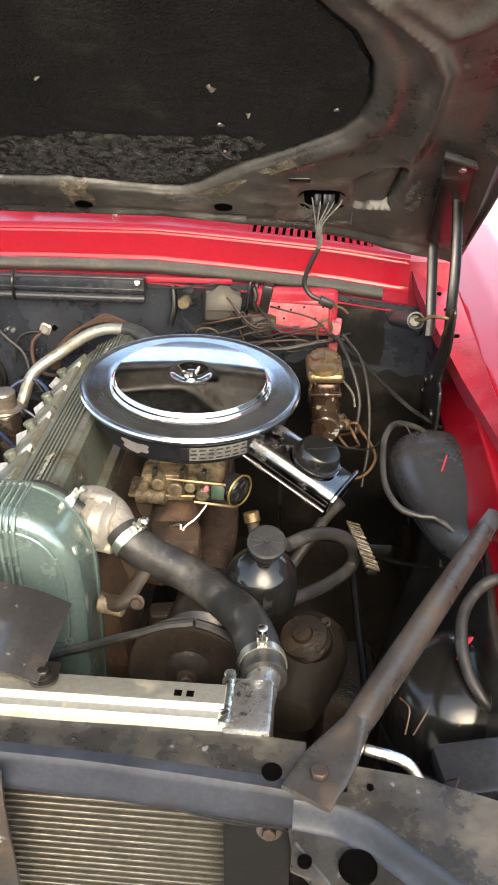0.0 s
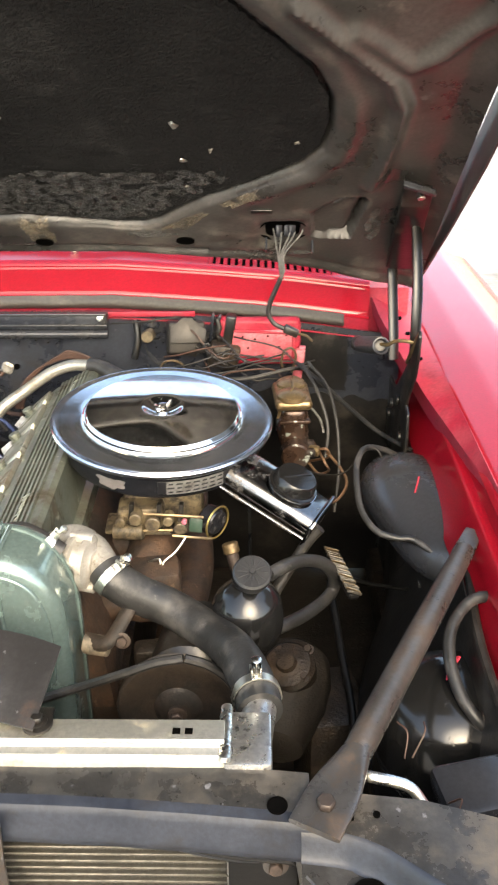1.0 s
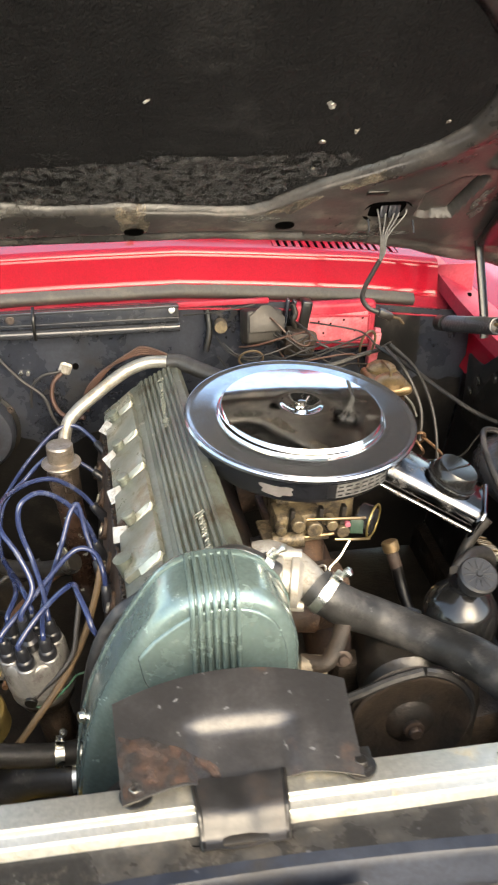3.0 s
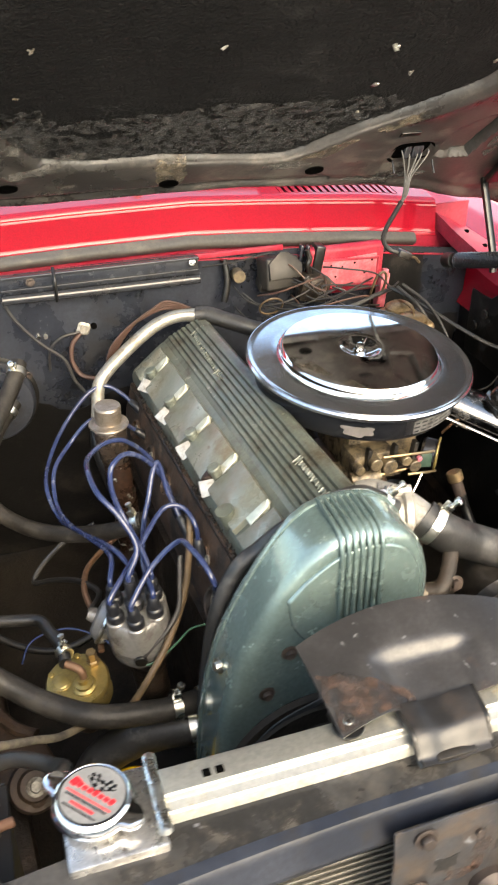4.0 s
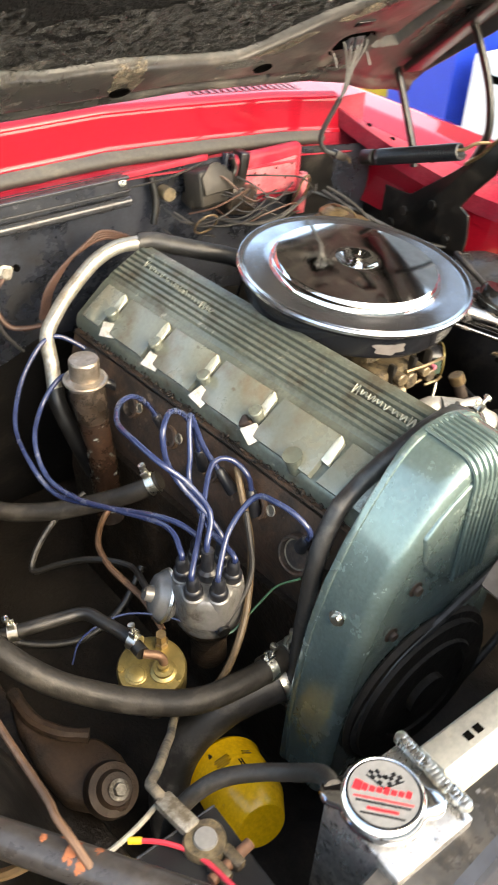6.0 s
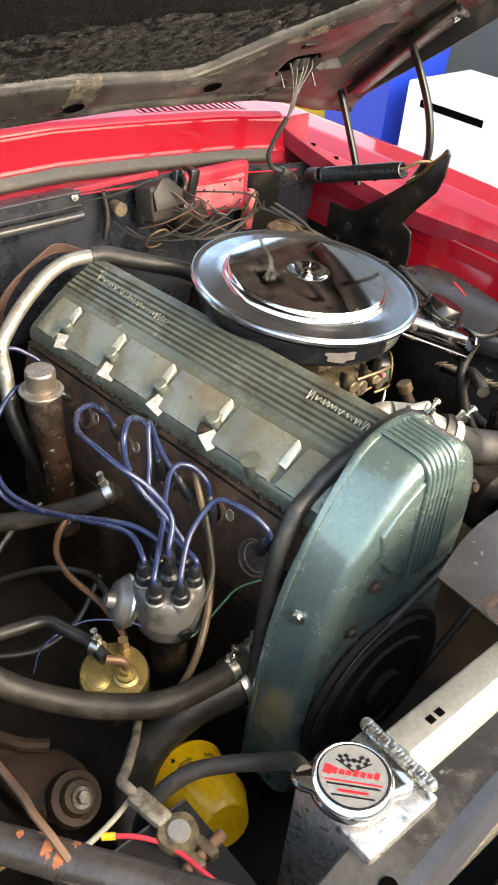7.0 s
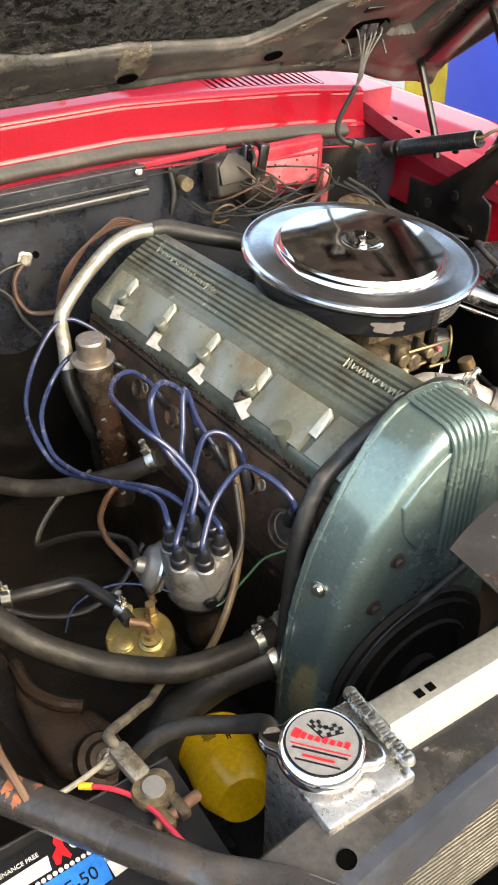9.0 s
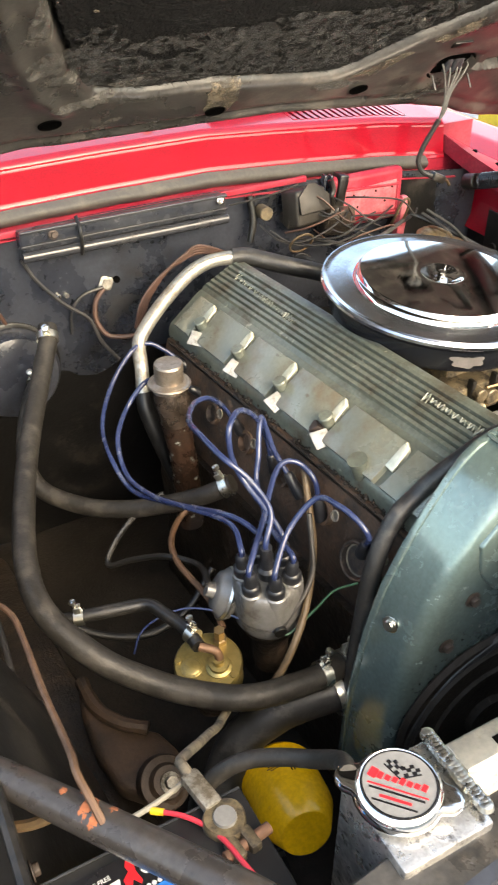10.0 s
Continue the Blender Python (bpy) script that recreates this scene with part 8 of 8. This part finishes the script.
part("pinch_bolt", rod(tm @ Vector((-0.018, -0.026, 0.022)), tm @ Vector((0.027, -0.026, 0.022)), 0.0052), "pinch_rust", term, "rusty orange pinch bolt")
part("lug", box((-0.001, 0.034, 0.024), (0.018, 0.042, 0.012), (-4, 0, 0), 0.004, base=tm), "cast_alu", term)
hose("battery_cable", [tm @ Vector((-0.001, 0.050, 0.024)), (-0.470, 0.232, 0.750), (-0.468, 0.243, 0.742), (-0.455, 0.256, 0.728), (-0.430, 0.285, 0.690), (-0.405, 0.316, 0.650), (-0.383, 0.343, 0.613), (-0.362, 0.370, 0.585), (-0.335, 0.400, 0.560)], 0.0050, "overspray", "grey-tan battery cable with a sharp bend", "cable", 12)
hose("pink_wire", [(-0.504, 0.203, 0.7475), (-0.490, 0.188, 0.752), (-0.477, 0.170, 0.7525), (-0.470, 0.150, 0.755), (-0.466, 0.125, 0.758), (-0.458, 0.09, 0.757), (-0.448, 0.055, 0.760), (-0.430, 0.03, 0.755), (-0.405, 0.01, 0.74)], 0.0023, "red_wire", "pink-red wire crossing the battery", "wire", 8)
hose("yellow_joint", [(-0.511, 0.2085, 0.7465), (-0.502, 0.2015, 0.7475)], 0.0032, "yellow_plain", "yellow crimp joint on the wire", "joint", 8)
hose("white_cable", [(-0.550, 0.206, 0.756), (-0.525, 0.208, 0.751), (-0.495, 0.216, 0.744), (-0.470, 0.226, 0.738)], 0.0026, "white_wire", "greyed white cable behind the battery", "cable", 8)
hose("overflow_hose", [(-0.385, 0.108, 0.842), (-0.378, 0.128, 0.828), (-0.385, 0.155, 0.800), (-0.402, 0.178, 0.785), (-0.425, 0.196, 0.774), (-0.448, 0.205, 0.758), (-0.465, 0.21, 0.73), (-0.47, 0.215, 0.68)], 0.0078, "grey_rubber", "dusty overflow hose from the radiator neck", "hose", 12)
hose("brown_line", [(-0.559, 0.176, 0.815), (-0.562, 0.196, 0.826), (-0.564, 0.217, 0.829), (-0.562, 0.235, 0.824), (-0.560, 0.264, 0.81), (-0.557, 0.348, 0.78), (-0.552, 0.43, 0.757), (-0.551, 0.491, 0.74), (-0.565, 0.53, 0.73), (-0.60, 0.56, 0.72)], 0.0034, "copper", "brown line rising along the brace", "line", 8)
hose("tan_cable", [(-0.66, 0.25, 0.745), (-0.628, 0.245, 0.758), (-0.603, 0.230, 0.770), (-0.583, 0.220, 0.785), (-0.574, 0.213, 0.80)], 0.0050, "tan_tube", "tan cable wrapped round the brace", "cable", 8)
RD = Vector((-0.223, 0.327, -0.0245)).normalized()
RB = Vector((-0.432, -0.002, 0.8165))
RS = RD.cross(Vector((0, 0, 1))).normalized()
for along_, turn, w, h in ((0.236, 10, 0.010, 0.020), (0.243, 45, 0.013, 0.007), (0.226, -25, 0.007, 0.012), (0.218, 40, 0.006, 0.009), (0.262, 15, 0.005, 0.006)):
    def flake(u, v, a0=along_, t0=turn, w0=w, h0=h):
        r = 0.55 + 0.45 * noise.noise(Vector((math.cos(6.28 * v) * 2, math.sin(6.28 * v) * 2, t0)))
        da, dt = u * r * w0 * math.cos(6.28 * v), u * r * h0 * math.sin(6.28 * v)
        ang = radians(t0) + dt / 0.015
        n = RS * math.sin(ang) + RS.cross(RD) * math.cos(ang)
        c = RB + RD * (a0 + da)
        return c + n * 0.01535
    part("rust_patch", sheet(flake, 4, 18, -0.0004), "orange_rust", left_brace, "orange rust patch")

for pts, r, mt, lb in (
        ([(-0.59, 1.09, 0.70), (-0.58, 0.92, 0.66), (-0.56, 0.80, 0.60), (-0.55, 0.68, 0.57), (-0.56, 0.55, 0.56), (-0.58, 0.42, 0.55)], 0.005, "dark_wire", "dark brake line along the inner fender"),
        ([(-0.25, 0.62, 0.56), (-0.30, 0.60, 0.52), (-0.36, 0.60, 0.50), (-0.42, 0.63, 0.50), (-0.48, 0.68, 0.52)], 0.006, "sooty_rubber", "black hose sagging under the distributor")):
    hose("low_line", pts, r, mt, lb, "line", 10)
# rusty suspension mount low on the left
mount = thing("steering_gear", "rusty steering gear and mount low in the bay", "steering gear", (-0.45, 0.45, 0.3))
part("arm", prism([(-0.468, 0.628), (-0.452, 0.610), (-0.450, 0.556), (-0.428, 0.514), (-0.399, 0.493), (-0.388, 0.455), (-0.390, 0.410), (-0.424, 0.385), (-0.450, 0.410), (-0.478, 0.439), (-0.486, 0.497), (-0.482, 0.567)], pose(0, 0, 0.405), 0.035, 0.012, seg=3), "arm_rust", mount, "grimy brown forged arm")
part("arm_web", tube([(-0.464, 0.615, 0.442), (-0.462, 0.560, 0.446), (-0.442, 0.520, 0.448), (-0.412, 0.496, 0.446)], 0.010, 9, wobble=0.15), "arm_rust", mount)
part("flange", lathe([(0.034, 0), (0.036, 0.006), (0.033, 0.020), (0.024, 0.022), (0.020, 0.032), (0, 0.033)], aim((-0.425, 0.425, 0.425), (0.1, -0.55, 0.8)), 32), "arm_rust", mount, "brown round bush")
bolt((-0.421, 0.404, 0.452), (0.1, -0.55, 0.8), 0.009, "cast_alu", mount)
part("rail", box((-0.50, 0.60, 0.32), (0.10, 0.8, 0.12), (0, 0, 4), 0.015), "block", mount)
solo("splash_plate", prism([(-0.42, 0.20), (-0.30, 0.24), (-0.28, 0.36), (-0.40, 0.36)], pose(0, 0, 0.25), 0.004, 0.001), "support_paint", "grey sheet metal plate below the oil filter", "plate")

# ---- beyond the car ----
binn = thing("blue_bin", "tall blue plastic bin beside the car", "bin", (2.75, 2.72, 0))
part("body", lathe([(0.19, 0.0), (0.20, 0.02), (0.23, 0.80), (0.235, 0.82), (0.235, 0.86), (0.22, 0.87), (0.0, 0.87)], pose(2.75, 2.72, 0), 32, wave=lambda a, z: 1 / max(abs(math.cos(a)), abs(math.sin(a))) ** 0.75), "blue_plastic", binn)
part("lid", lathe([(0.25, 0.86), (0.255, 0.88), (0.24, 0.92), (0.0, 0.94)], pose(2.75, 2.72, 0), 32, wave=lambda a, z: 1 / max(abs(math.cos(a)), abs(math.sin(a))) ** 0.75), "blue_plastic", binn)
ybin = thing("yellow_bin", "yellow plastic bin standing behind the blue one", "bin", (2.9, 3.22, 0))
part("body", lathe([(0.17, 0.0), (0.18, 0.02), (0.205, 0.74), (0.215, 0.76), (0.2, 0.80), (0.0, 0.81)], pose(2.9, 3.22, 0), 32, wave=lambda a, z: 1 / max(abs(math.cos(a)), abs(math.sin(a))) ** 0.75), "yellow_plain", ybin)
cab = thing("white_cabinet", "low white enamel cabinet with a dark slot", "cabinet", (2.75, 2.1, 0))
part("body", box((2.75, 2.10, 0.26), (0.45, 0.60, 0.52), bev=0.01), "white_enamel", cab)
part("slot", box((2.523, 2.14, 0.44), (0.006, 0.34, 0.03), bev=0), "void", cab)
